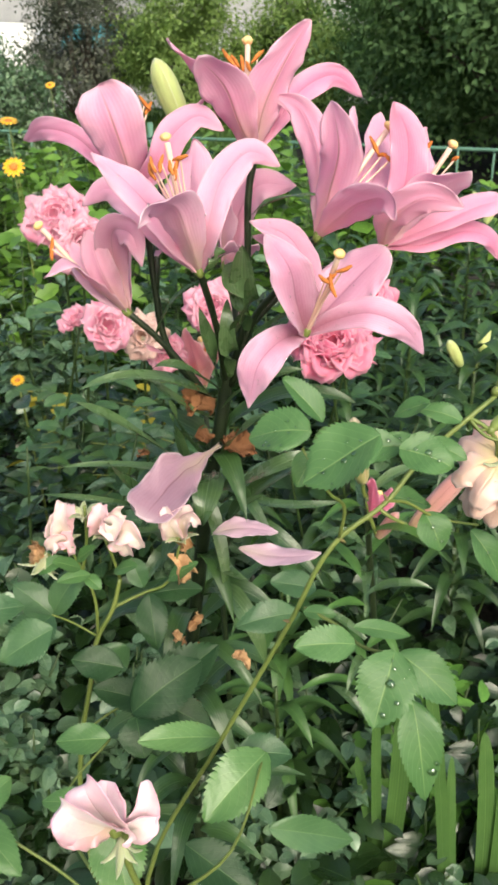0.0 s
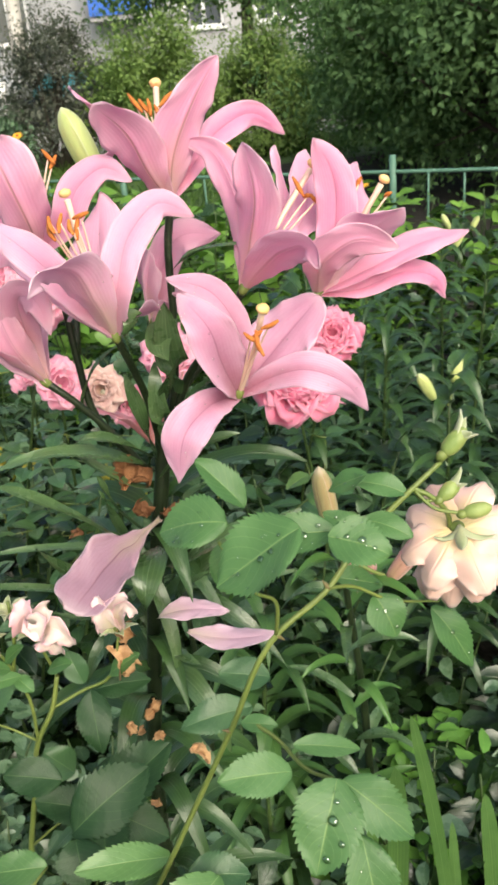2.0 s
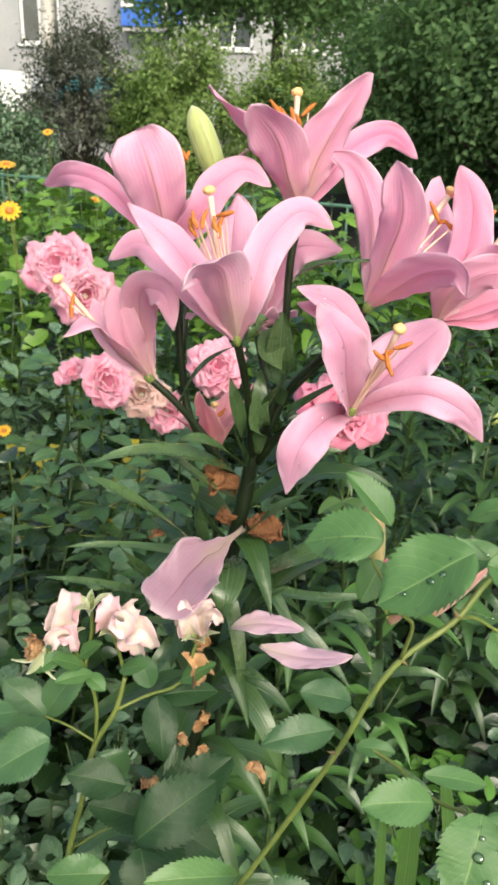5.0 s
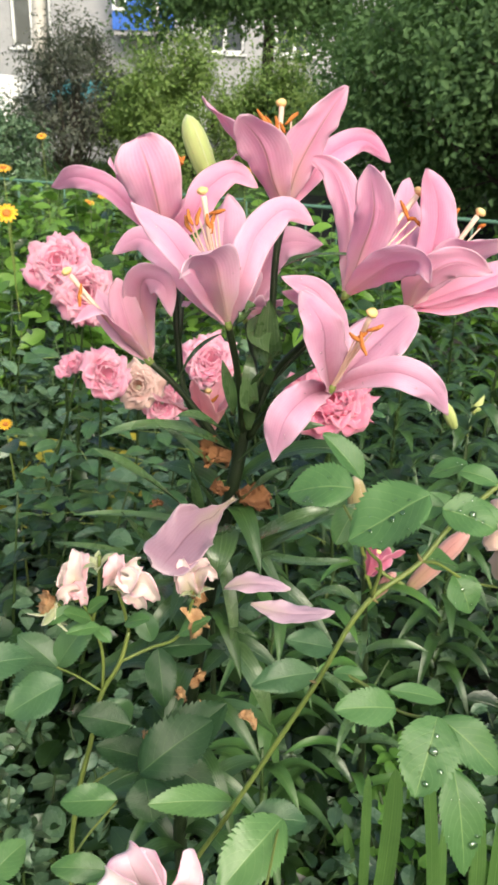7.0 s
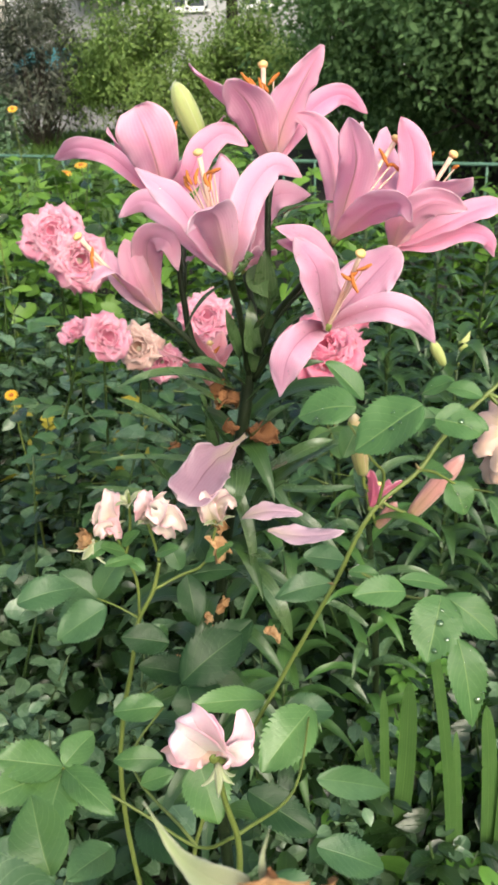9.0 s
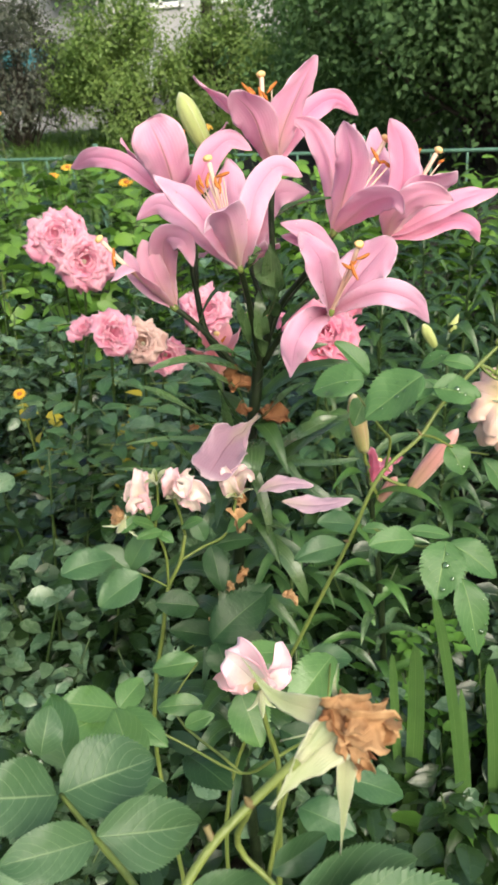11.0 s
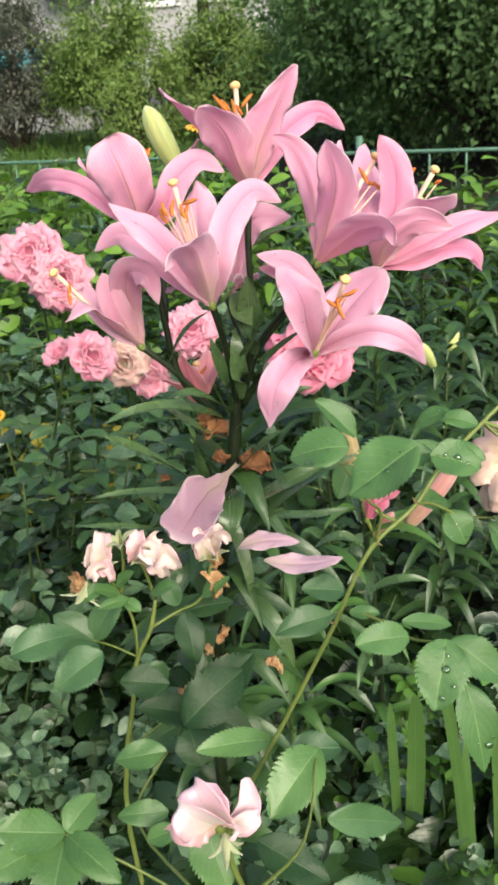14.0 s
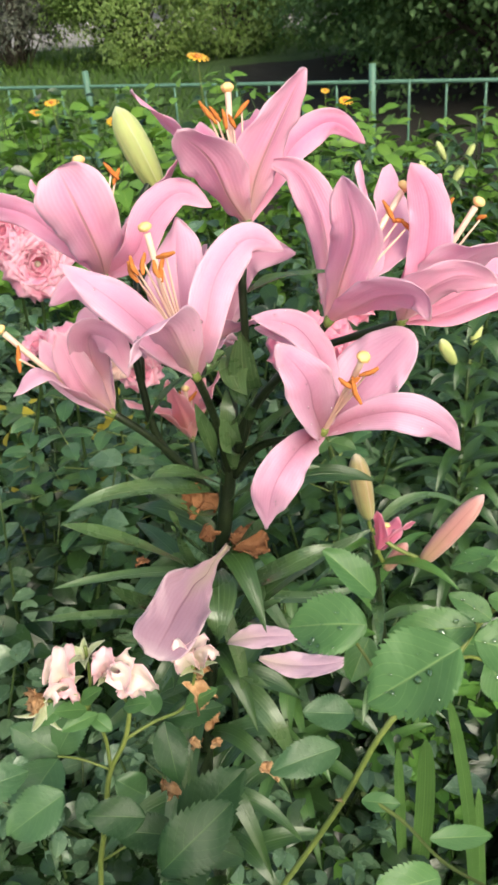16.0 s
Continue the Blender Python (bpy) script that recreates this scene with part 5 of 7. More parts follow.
# rose with the wet leaves and the peach bloom
rose_r = thing("rose_bush", "rose cane with wet green leaves and a hanging peach bloom", "rose", "rose bushes", at=(-0.16, 0.48, 0))
CANE = [(-0.083, 0.445, 0.733), (-0.032, 0.435, 0.849), (0.019, 0.425, 0.966), (0.048, 0.430, 1.023), (0.077, 0.440, 1.042), (0.093, 0.450, 1.058), (0.110, 0.452, 1.076), (0.124, 0.456, 1.087), (0.140, 0.462, 1.098)]
tube("cane", [(-0.16, 0.48, 0), (-0.11, 0.46, 0.45)] + CANE, [0.003, 0.0025, 0.0018, 0.0017, 0.0016, 0.0016, 0.0016, 0.0016, 0.0015, 0.0015, 0.0013], STEM_GREEN, rose_r, "yellowish green cane with brown tinge", n=60)
for q, d in ((CANE[3], (0.7, 0, -0.6)), (CANE[4], (-0.5, 0, 0.9)), (CANE[2], (-0.8, 0, 0.2))):
    thorn(rose_r, q, d)
pet1 = [CANE[3], (0.049, 0.420, 1.051), (0.038, 0.405, 1.070), (0.025, 0.415, 1.091)]
tube("petiole", pet1, [0.0012, 0.001, 0.0008], STEM_GREEN, rose_r, sides=6)
lb = leaflet(rose_r, (0.062, 0.385, 1.112), (0.024, 0.385, 1.086), 0.0185, 1)
drops(lb, [((0.048, 0.383, 1.097), 0.0017), ((0.053, 0.383, 1.098), 0.0015), ((0.036, 0.390, 1.096), 0.0007), ((0.037, 0.384, 1.090), 0.0012), ((0.056, 0.390, 1.106), 0.0008)])
la = leaflet(rose_r, (0.030, 0.415, 1.101), (-0.004, 0.430, 1.090), 0.0140, 2)
drops(la, [((0.009, 0.420, 1.100), 0.0008), ((0.017, 0.415, 1.102), 0.001), ((0.007, 0.418, 1.092), 0.0012), ((0.012, 0.414, 1.088), 0.0011), ((0.007, 0.416, 1.088), 0.001)])
leaflet(rose_r, (0.033, 0.425, 1.083), (0.022, 0.415, 1.067), 0.0090, 3)
lc = leaflet(rose_r, (0.081, 0.420, 1.088), (0.041, 0.425, 1.084), 0.0100, 4, face=(0, -0.7, 0.7))
drops(lc, [((0.065, 0.418, 1.089), 0.0017), ((0.052, 0.420, 1.088), 0.0013), ((0.059, 0.420, 1.084), 0.001), ((0.072, 0.419, 1.092), 0.0012)])
leaflet(rose_r, (0.038, 0.440, 1.094), (0.016, 0.450, 1.117), 0.0082, 5, fold=0.5)
ld = leaflet(rose_r, (0.075, 0.405, 1.095), (0.102, 0.398, 1.086), 0.0125, 7)
drops(ld, [((0.089, 0.399, 1.095), 0.0018), ((0.083, 0.402, 1.096), 0.0010), ((0.091, 0.400, 1.090), 0.0008), ((0.095, 0.398, 1.091), 0.0012)])
le = leaflet(rose_r, (0.101, 0.455, 1.098), (0.082, 0.465, 1.085), 0.0062, 8)
drops(le, [((0.098, 0.456, 1.096), 0.0010), ((0.090, 0.459, 1.092), 0.0009)])
lu = leaflet(rose_r, (0.096, 0.440, 1.071), (0.077, 0.450, 1.081), 0.0065, 10)
drops(lu, [((0.088, 0.443, 1.077), 0.0010), ((0.083, 0.446, 1.080), 0.0009)])
leaflet(rose_r, (0.121, 0.455, 1.085), (0.094, 0.465, 1.090), 0.0070, 9)
leaflet(rose_r, (0.098, 0.452, 1.074), (0.121, 0.440, 1.068), 0.0075, 11)
tube("petiole", [CANE[4], (0.092, 0.455, 1.031), (0.109, 0.460, 1.018), (0.144, 0.480, 0.998)], [0.0012, 0.001, 0.0008], STEM_GREEN, rose_r, sides=6)
for k, (b, t, h) in enumerate((((0.104, 0.460, 1.021), (0.114, 0.450, 0.999), 0.0115), ((0.084, 0.470, 1.027), (0.111, 0.475, 1.016), 0.0085), ((0.139, 0.478, 0.996), (0.163, 0.470, 0.956), 0.0105))):
    q = leaflet(rose_r, b, t, h, 20 + k)
    drops(q, [(V(b).lerp(V(t), 0.4), 0.0015), (V(b).lerp(V(t), 0.75) + V(0.003, 0, 0), 0.0012)])
pet2 = [(0.027, 0.415, 0.984), (0.043, 0.395, 0.988), (0.055, 0.370, 0.993), (0.069, 0.345, 1.009)]
tube("petiole", pet2, [0.0012, 0.001, 0.0008], STEM_GREEN, rose_r, sides=6)
lg = leaflet(rose_r, (0.068, 0.345, 1.011), (0.055, 0.320, 0.984), 0.0150, 30)
drops(lg, [((0.062, 0.328, 1.006), 0.0021), ((0.066, 0.336, 1.008), 0.0012), ((0.060, 0.322, 0.990), 0.0015), ((0.066, 0.326, 0.996), 0.0013)])
leaflet(rose_r, (0.070, 0.345, 1.010), (0.098, 0.330, 0.989), 0.0110, 31)
lf = leaflet(rose_r, (0.076, 0.335, 0.988), (0.082, 0.312, 0.942), 0.0115, 32, sag=0.12)
drops(lf, [((0.084, 0.318, 0.958), 0.0022), ((0.087, 0.318, 0.962), 0.0012)])
leaflet(rose_r, (0.049, 0.352, 1.010), (0.017, 0.345, 1.015), 0.0095, 33)
leaflet(rose_r, (0.051, 0.375, 1.002), (0.083, 0.380, 0.991), 0.0055, 34)
leaflet(rose_r, (0.026, 0.410, 0.985), (0.045, 0.405, 0.986), 0.005, 35)
leaflet(rose_r, (0.029, 0.500, 0.914), (-0.018, 0.490, 0.909), 0.012, 36, LEAF_DARK)
leaflet(rose_r, (0.042, 0.520, 0.919), (0.008, 0.520, 0.926), 0.012, 37, LEAF_DARK)

bloom_c = (0.148, 0.458, 1.060)
skirt = blob("bloom", bloom_c, (0.0045, 0.0045, 0.004), STEM_GREEN, rose_r, "large hanging peach bloom, yellow by its calyx", 0.1, 4)
SKIRT_AXIS = V(0.22, 0.52, -0.82).normalized()
skirt_u = SKIRT_AXIS.cross(V(0, 1, 0)).normalized()
skirt_v = SKIRT_AXIS.cross(skirt_u)
pr = random.Random(12)
for ring, (count, cone, L, wide) in enumerate(((8, 1.30, 0.036, 0.0120), (9, 1.05, 0.041, 0.0120), (9, 0.80, 0.043, 0.0115), (7, 0.5, 0.043, 0.0105))):
    for k in range(count):
        a = 6.2832 * (k + 0.5 * ring) / count + pr.uniform(-0.15, 0.15)
        out = skirt_u * math.cos(a) + skirt_v * math.sin(a)
        far = L * pr.uniform(0.88, 1.08)
        c0 = V(bloom_c) + SKIRT_AXIS * 0.002 * ring
        tip = c0 + (SKIRT_AXIS * math.cos(cone) + out * math.sin(cone)) * far
        bow = c0 + (SKIRT_AXIS * math.cos(cone + 0.28) + out * math.sin(cone + 0.28)) * far * 0.55
        petal("petal", c0, bow, tip, wide * pr.uniform(0.9, 1.1), c0 + SKIRT_AXIS * 0.2, (ROSE_PEACH, ROSE_PEACH), skirt, profile="round", cup=0.5, ruffle=0.3, frill=0.12, curl=-0.08, nu=17, nv=13, thick=0.0006, seed=600 + 20 * ring + k, crumple=0.12)
sepals(rose_r, V(bloom_c) + V(0, -0.004, 0.004), (0.1, -0.2, -1), 0.020, 5, 3, 1.25, 0.16)
tube("flower_stalk", [CANE[7], (0.132, 0.455, 1.083), (0.141, 0.455, 1.073), (0.145, 0.461, 1.057)], [0.0014, 0.0013, 0.0016], STEM_GREEN, rose_r, sides=6)


def rose_bud(parent, base, tip, r, tuft=True, seed=0):
    base, tip = V(base), V(tip)
    ax = tip - base
    b = blob("bud", base.lerp(tip, 0.45), (r, r, ax.length * 0.5), BUD_ROSE, parent, "closed green rose bud", 0.08, seed, ax, 3)
    blob("hip", base - ax * 0.06, (r * 0.62, r * 0.62, r * 0.75), STEM_GREEN, parent, "", 0.05, seed, ax)
    if tuft:
        sepals(b, base, ax, ax.length * 1.25, 4, seed, 0.35, 0.16)


rose_bud(rose_r, (0.141, 0.462, 1.102), (0.154, 0.466, 1.114), 0.0048, True, 1)
rose_bud(rose_r, (0.138, 0.455, 1.080), (0.149, 0.460, 1.087), 0.0042, True, 2)
rose_bud(rose_r, (0.149, 0.450, 1.073), (0.164, 0.450, 1.076), 0.0042, False, 3)
tube("flower_stalk", [CANE[7], (0.130, 0.455, 1.080), (0.138, 0.455, 1.080)], [0.0011, 0.001], STEM_GREEN, rose_r, sides=6)
tube("flower_stalk", [CANE[7], (0.134, 0.452, 1.077), (0.149, 0.450, 1.073)], [0.0011, 0.001], STEM_GREEN, rose_r, sides=6)

# rose shoot with fading blush blooms
rose_l = thing("rose_bush", "rose shoot with fading blush white blooms and dark leaves", "rose", "rose bushes", at=(-0.17, 0.62, 0))
LST = [(-0.156, 0.545, 0.752), (-0.143, 0.545, 0.805), (-0.132, 0.550, 0.853), (-0.118, 0.555, 0.878), (-0.111, 0.560, 0.903)]
tube("cane", [(-0.17, 0.62, 0), (-0.165, 0.57, 0.4)] + LST, [0.003, 0.0027, 0.0023, 0.0021, 0.0020, 0.0019, 0.0017], STEM_GREEN, rose_l, n=40)
for pts in ([LST[4], (-0.113, 0.552, 0.929), (-0.116, 0.545, 0.951)], [LST[2], (-0.131, 0.550, 0.894), (-0.137, 0.550, 0.918), (-0.144, 0.545, 0.944)],
            [LST[3], (-0.094, 0.560, 0.888), (-0.077, 0.560, 0.895), (-0.060, 0.555, 0.939)], [(-0.137, 0.550, 0.918), (-0.131, 0.550, 0.946), (-0.129, 0.550, 0.977)], [(-0.137, 0.550, 0.918), (-0.154, 0.545, 0.933), (-0.163, 0.540, 0.943)]):
    tube("flower_stalk", pts, [0.0014, 0.0013, 0.0012], STEM_GREEN, rose_l, sides=6)
loose_bloom(rose_l, "fading pink and white bloom", (-0.115, 0.548, 0.951), [
    ((-0.115, 0.535, 0.974), (-0.113, 0.540, 0.984), 0.0085, ROSE_TINT), ((-0.104, 0.535, 0.974), (-0.099, 0.540, 0.978), 0.007), ((-0.099, 0.532, 0.966), (-0.086, 0.530, 0.952), 0.0095),
    ((-0.104, 0.535, 0.958), (-0.097, 0.535, 0.941), 0.0085), ((-0.119, 0.550, 0.959), (-0.124, 0.550, 0.970), 0.007, ROSE_TINT), ((-0.105, 0.528, 0.973), (-0.108, 0.525, 0.964), 0.008)], ROSE_WHITE, 510, slack=2.2)
loose_bloom(rose_l, "fading white bloom with pink tinge", (-0.147, 0.548, 0.942), [
    ((-0.145, 0.538, 0.970), (-0.143, 0.545, 0.984), 0.0070), ((-0.150, 0.536, 0.955), (-0.156, 0.536, 0.946), 0.0065), ((-0.141, 0.536, 0.957), (-0.139, 0.534, 0.944), 0.0060, ROSE_TINT), ((-0.143, 0.545, 0.964), (-0.140, 0.555, 0.976), 0.0065, ROSE_TINT), ((-0.152, 0.550, 0.956), (-0.154, 0.552, 0.969), 0.008)], ROSE_WHITE, 530, slack=2.2)
loose_bloom(rose_l, "fading white bloom on green calyx", (-0.062, 0.556, 0.942), [
    ((-0.066, 0.545, 0.962), (-0.069, 0.550, 0.975), 0.0065), ((-0.052, 0.544, 0.968), (-0.044, 0.542, 0.962), 0.0055), ((-0.058, 0.550, 0.966), (-0.050, 0.550, 0.968), 0.0085), ((-0.068, 0.550, 0.957), (-0.071, 0.550, 0.964), 0.007)], ROSE_WHITE, 540, slack=2.2)
for q, ax, L, sd in (((-0.117, 0.545, 0.951), (0.1, -0.3, 0.9), 0.018, 1), ((-0.146, 0.547, 0.943), (0, -0.3, 1), 0.019, 2), ((-0.060, 0.555, 0.939), (0, -0.3, 1), 0.018, 3), ((-0.131, 0.550, 0.964), (0, -0.2, 1), 0.019, 4), ((-0.160, 0.540, 0.940), (-0.3, -0.3, -0.6), 0.02, 5)):
    sepals(rose_l, q, ax, L, 5, sd, 0.9, 0.16)
rose_bloom(rose_l, "dry_bloom", (-0.165, 0.540, 0.942), (-0.8, -0.3, 0.3), 0.011, DRY, 2, 55, "dry brown withered bloom", 0.8, 0.3)
for k, (b, t, h, mt) in enumerate((((-0.088, 0.555, 0.892), (-0.082, 0.530, 0.855), 0.0125, LEAF_SHADED), ((-0.130, 0.545, 0.918), (-0.153, 0.530, 0.922), 0.0055, LEAF_ROSE), ((-0.089, 0.560, 0.887), (-0.046, 0.570, 0.884), 0.011, LEAF_SHADED),
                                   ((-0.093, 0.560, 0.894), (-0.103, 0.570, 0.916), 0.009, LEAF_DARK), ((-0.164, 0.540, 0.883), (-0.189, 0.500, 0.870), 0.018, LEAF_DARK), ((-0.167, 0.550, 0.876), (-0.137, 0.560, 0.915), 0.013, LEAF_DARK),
                                   ((-0.164, 0.550, 0.874), (-0.197, 0.560, 0.899), 0.013, LEAF_DARK), ((-0.086, 0.520, 0.812), (-0.034, 0.540, 0.851), 0.020, LEAF_SHADED), ((-0.087, 0.520, 0.811), (-0.134, 0.520, 0.825), 0.014, LEAF_SHADED),
                                   ((-0.086, 0.515, 0.815), (-0.081, 0.480, 0.794), 0.019, LEAF_SHADED), ((-0.084, 0.520, 0.811), (-0.041, 0.510, 0.789), 0.015, LEAF_SHADED), ((-0.111, 0.550, 0.819), (-0.131, 0.550, 0.842), 0.013, LEAF_DARK))):
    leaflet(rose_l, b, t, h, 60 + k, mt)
for k, (b, t, h) in enumerate((((-0.137, 0.545, 0.924), (-0.154, 0.530, 0.941), 0.006), ((-0.139, 0.545, 0.931), (-0.122, 0.540, 0.947), 0.0055), ((-0.147, 0.540, 0.938), (-0.166, 0.530, 0.930), 0.006), ((-0.134, 0.545, 0.917), (-0.121, 0.535, 0.911), 0.006), ((-0.113, 0.550, 0.917), (-0.092, 0.540, 0.929), 0.006), ((-0.072, 0.555, 0.904), (-0.047, 0.550, 0.924), 0.007))):
    leaflet(rose_l, b, t, h, 720 + k, LEAF_ROSE, teeth=10, nu=41)
tube("petiole", [LST[2], (-0.153, 0.550, 0.869), (-0.165, 0.545, 0.880)], [0.001, 0.0008], STEM_GREEN, rose_l, sides=6)
tube("petiole", [LST[0], (-0.111, 0.530, 0.798), (-0.085, 0.520, 0.812)], [0.001, 0.0008], STEM_GREEN, rose_l, sides=6)

# low rose with the bitten blush bloom and many leaves
rose_m = thing("rose_bush", "low rose with a bitten blush bloom among green leaves", "rose", "rose bushes", at=(-0.1, 0.42, 0))
MST = [(-0.057, 0.290, 0.846), (-0.056, 0.280, 0.907), (-0.061, 0.275, 0.939), (-0.064, 0.270, 0.971)]
tube("cane", [(-0.1, 0.42, 0), (-0.075, 0.35, 0.5)] + MST, [0.003, 0.003, 0.0022, 0.0018, 0.0016, 0.0016], STEM_GREEN, rose_m, n=36)
loose_bloom(rose_m, "bitten white bloom with pink edges", (-0.065, 0.270, 0.978), [
    ((-0.071, 0.262, 1.004), (-0.075, 0.268, 1.011), 0.0105), ((-0.074, 0.252, 1.007), (-0.082, 0.252, 1.016), 0.0100), ((-0.075, 0.256, 0.997), (-0.088, 0.256, 0.995), 0.0080, ROSE_TINT),
    ((-0.068, 0.275, 0.990), (-0.068, 0.280, 0.997), 0.0085), ((-0.072, 0.262, 0.988), (-0.081, 0.262, 0.981), 0.0060, ROSE_TINT)], ROSE_BLUSH, 570, slack=0.35)
loose_bloom(rose_m, "loose white petals with pink edges", (-0.061, 0.272, 0.975), [
    ((-0.051, 0.270, 0.988), (-0.050, 0.274, 1.003), 0.0065), ((-0.052, 0.266, 0.985), (-0.045, 0.268, 0.986), 0.0062), ((-0.058, 0.264, 0.982), (-0.056, 0.262, 0.980), 0.0045)], ROSE_BLUSH, 580, slack=0.35)
sepals(rose_m, (-0.063, 0.270, 0.974), (0, -0.3, -1), 0.016, 5, 9, 0.7, 0.13)
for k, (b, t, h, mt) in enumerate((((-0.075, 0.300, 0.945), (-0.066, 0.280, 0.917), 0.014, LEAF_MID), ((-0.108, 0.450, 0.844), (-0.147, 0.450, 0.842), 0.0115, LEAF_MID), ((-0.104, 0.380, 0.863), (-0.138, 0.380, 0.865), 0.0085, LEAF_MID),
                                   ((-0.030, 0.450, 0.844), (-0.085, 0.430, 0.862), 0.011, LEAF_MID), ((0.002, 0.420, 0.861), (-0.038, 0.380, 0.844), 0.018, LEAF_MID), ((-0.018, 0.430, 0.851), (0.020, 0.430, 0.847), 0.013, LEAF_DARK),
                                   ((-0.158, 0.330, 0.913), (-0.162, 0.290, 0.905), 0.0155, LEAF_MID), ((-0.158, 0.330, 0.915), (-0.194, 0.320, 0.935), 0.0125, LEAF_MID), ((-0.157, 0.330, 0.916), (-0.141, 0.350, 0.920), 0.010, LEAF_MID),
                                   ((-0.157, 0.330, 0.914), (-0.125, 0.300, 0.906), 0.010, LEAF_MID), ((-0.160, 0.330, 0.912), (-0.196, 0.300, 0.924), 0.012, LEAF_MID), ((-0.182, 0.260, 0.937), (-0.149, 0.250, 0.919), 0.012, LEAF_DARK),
                                   ((-0.104, 0.500, 0.864), (-0.142, 0.500, 0.873), 0.013, LEAF_SHADED), ((-0.095, 0.470, 0.848), (-0.044, 0.500, 0.870), 0.02, LEAF_SHADED), ((-0.090, 0.460, 0.854), (-0.083, 0.440, 0.835), 0.015, LEAF_SHADED),
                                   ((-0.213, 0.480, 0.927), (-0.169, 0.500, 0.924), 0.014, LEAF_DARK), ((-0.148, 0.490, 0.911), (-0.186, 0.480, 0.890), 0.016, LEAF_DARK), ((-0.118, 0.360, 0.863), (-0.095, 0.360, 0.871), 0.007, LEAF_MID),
                                   ((0.003, 0.400, 0.812), (0.063, 0.420, 0.772), 0.012, LEAF_DARK), ((-0.048, 0.360, 0.850), (-0.005, 0.340, 0.827), 0.014, LEAF_SHADED), ((-0.117, 0.340, 0.855), (-0.087, 0.300, 0.861), 0.014, LEAF_SHADED),
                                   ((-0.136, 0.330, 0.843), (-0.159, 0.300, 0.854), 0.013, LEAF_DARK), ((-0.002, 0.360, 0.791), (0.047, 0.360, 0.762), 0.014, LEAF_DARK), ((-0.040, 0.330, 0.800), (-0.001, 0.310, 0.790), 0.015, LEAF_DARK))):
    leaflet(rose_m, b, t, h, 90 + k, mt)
tube("petiole", [MST[1], (-0.080, 0.300, 0.875), (-0.113, 0.320, 0.883), (-0.158, 0.330, 0.914)], [0.0012, 0.0008], STEM_GREEN, rose_m, sides=6)
tube("petiole", [MST[1], (-0.019, 0.340, 0.870), (0.001, 0.420, 0.859)], [0.0012, 0.0008], STEM_GREEN, rose_m, sides=6)
tube("petiole", [(-0.080, 0.300, 0.875), (-0.127, 0.400, 0.852), (-0.108, 0.450, 0.844)], [0.0012, 0.0008], STEM_GREEN, rose_m, sides=6)

# withered rose close to the path
rose_w = thing("rose_bush", "withered rose with dry brown petals and veined leaves", "rose", "rose bushes", at=(-0.3, -0.02, 0))
WST = [(-0.1047, 0.0442, 1.0988), (-0.0868, 0.0576, 1.1168), (-0.0756, 0.0643, 1.1224), (-0.0610, 0.0688, 1.1324)]
tube("cane", [(-0.3, -0.02, 0), (-0.24, 0.0, 0.6), (-0.17, 0.015, 1.0)] + WST, [0.0034, 0.003, 0.002, 0.0014, 0.0014, 0.0014, 0.0016], STEM_GREEN, rose_w, n=40)
hip_b, hip_t = V((-0.0610, 0.0688, 1.1324)), V((-0.0498, 0.0755, 1.1392))
hip = tube("hip", [hip_b, hip_b.lerp(hip_t, 0.35), hip_b.lerp(hip_t, 0.75), hip_t], [0.0016, 0.0022, 0.0038, 0.0058], SEPAL, rose_w, "pale green swollen rose hip", sides=12)
for b, m, t, h in (((-0.0521, 0.0766, 1.1414), [(-0.0577, 0.0789, 1.1420), (-0.0655, 0.0856, 1.1414)], (-0.0739, 0.0946, 1.1492), 0.0049), ((-0.0498, 0.0733, 1.1369), [(-0.0554, 0.0699, 1.1336), (-0.0622, 0.0666, 1.1291)], (-0.0700, 0.0610, 1.1235), 0.0087),
                   ((-0.0454, 0.0744, 1.1302), [(-0.0476, 0.0699, 1.1224), (-0.0487, 0.0677, 1.1112)], (-0.0504, 0.0654, 1.0955), 0.0040), ((-0.0487, 0.0755, 1.1459), [(-0.0487, 0.0778, 1.1492)], (-0.0465, 0.0822, 1.1537), 0.0010),
                   ((-0.0521, 0.0733, 1.1380), [(-0.0588, 0.0710, 1.1392)], (-0.0655, 0.0710, 1.1380), 0.0007), ((-0.0566, 0.0699, 1.1313), [(-0.0633, 0.0688, 1.1268)], (-0.0655, 0.0677, 1.1302), 0.0006)):
    petal("sepal", b, m, t, h, V(m[0]) + V(0.01, -0.1, 0.06), (SEPAL, SEPAL), hip, "long pale green sepal", cup=0.35, profile="sepal", nu=25, nv=11, ruffle=0.1)
wr = random.Random(3)
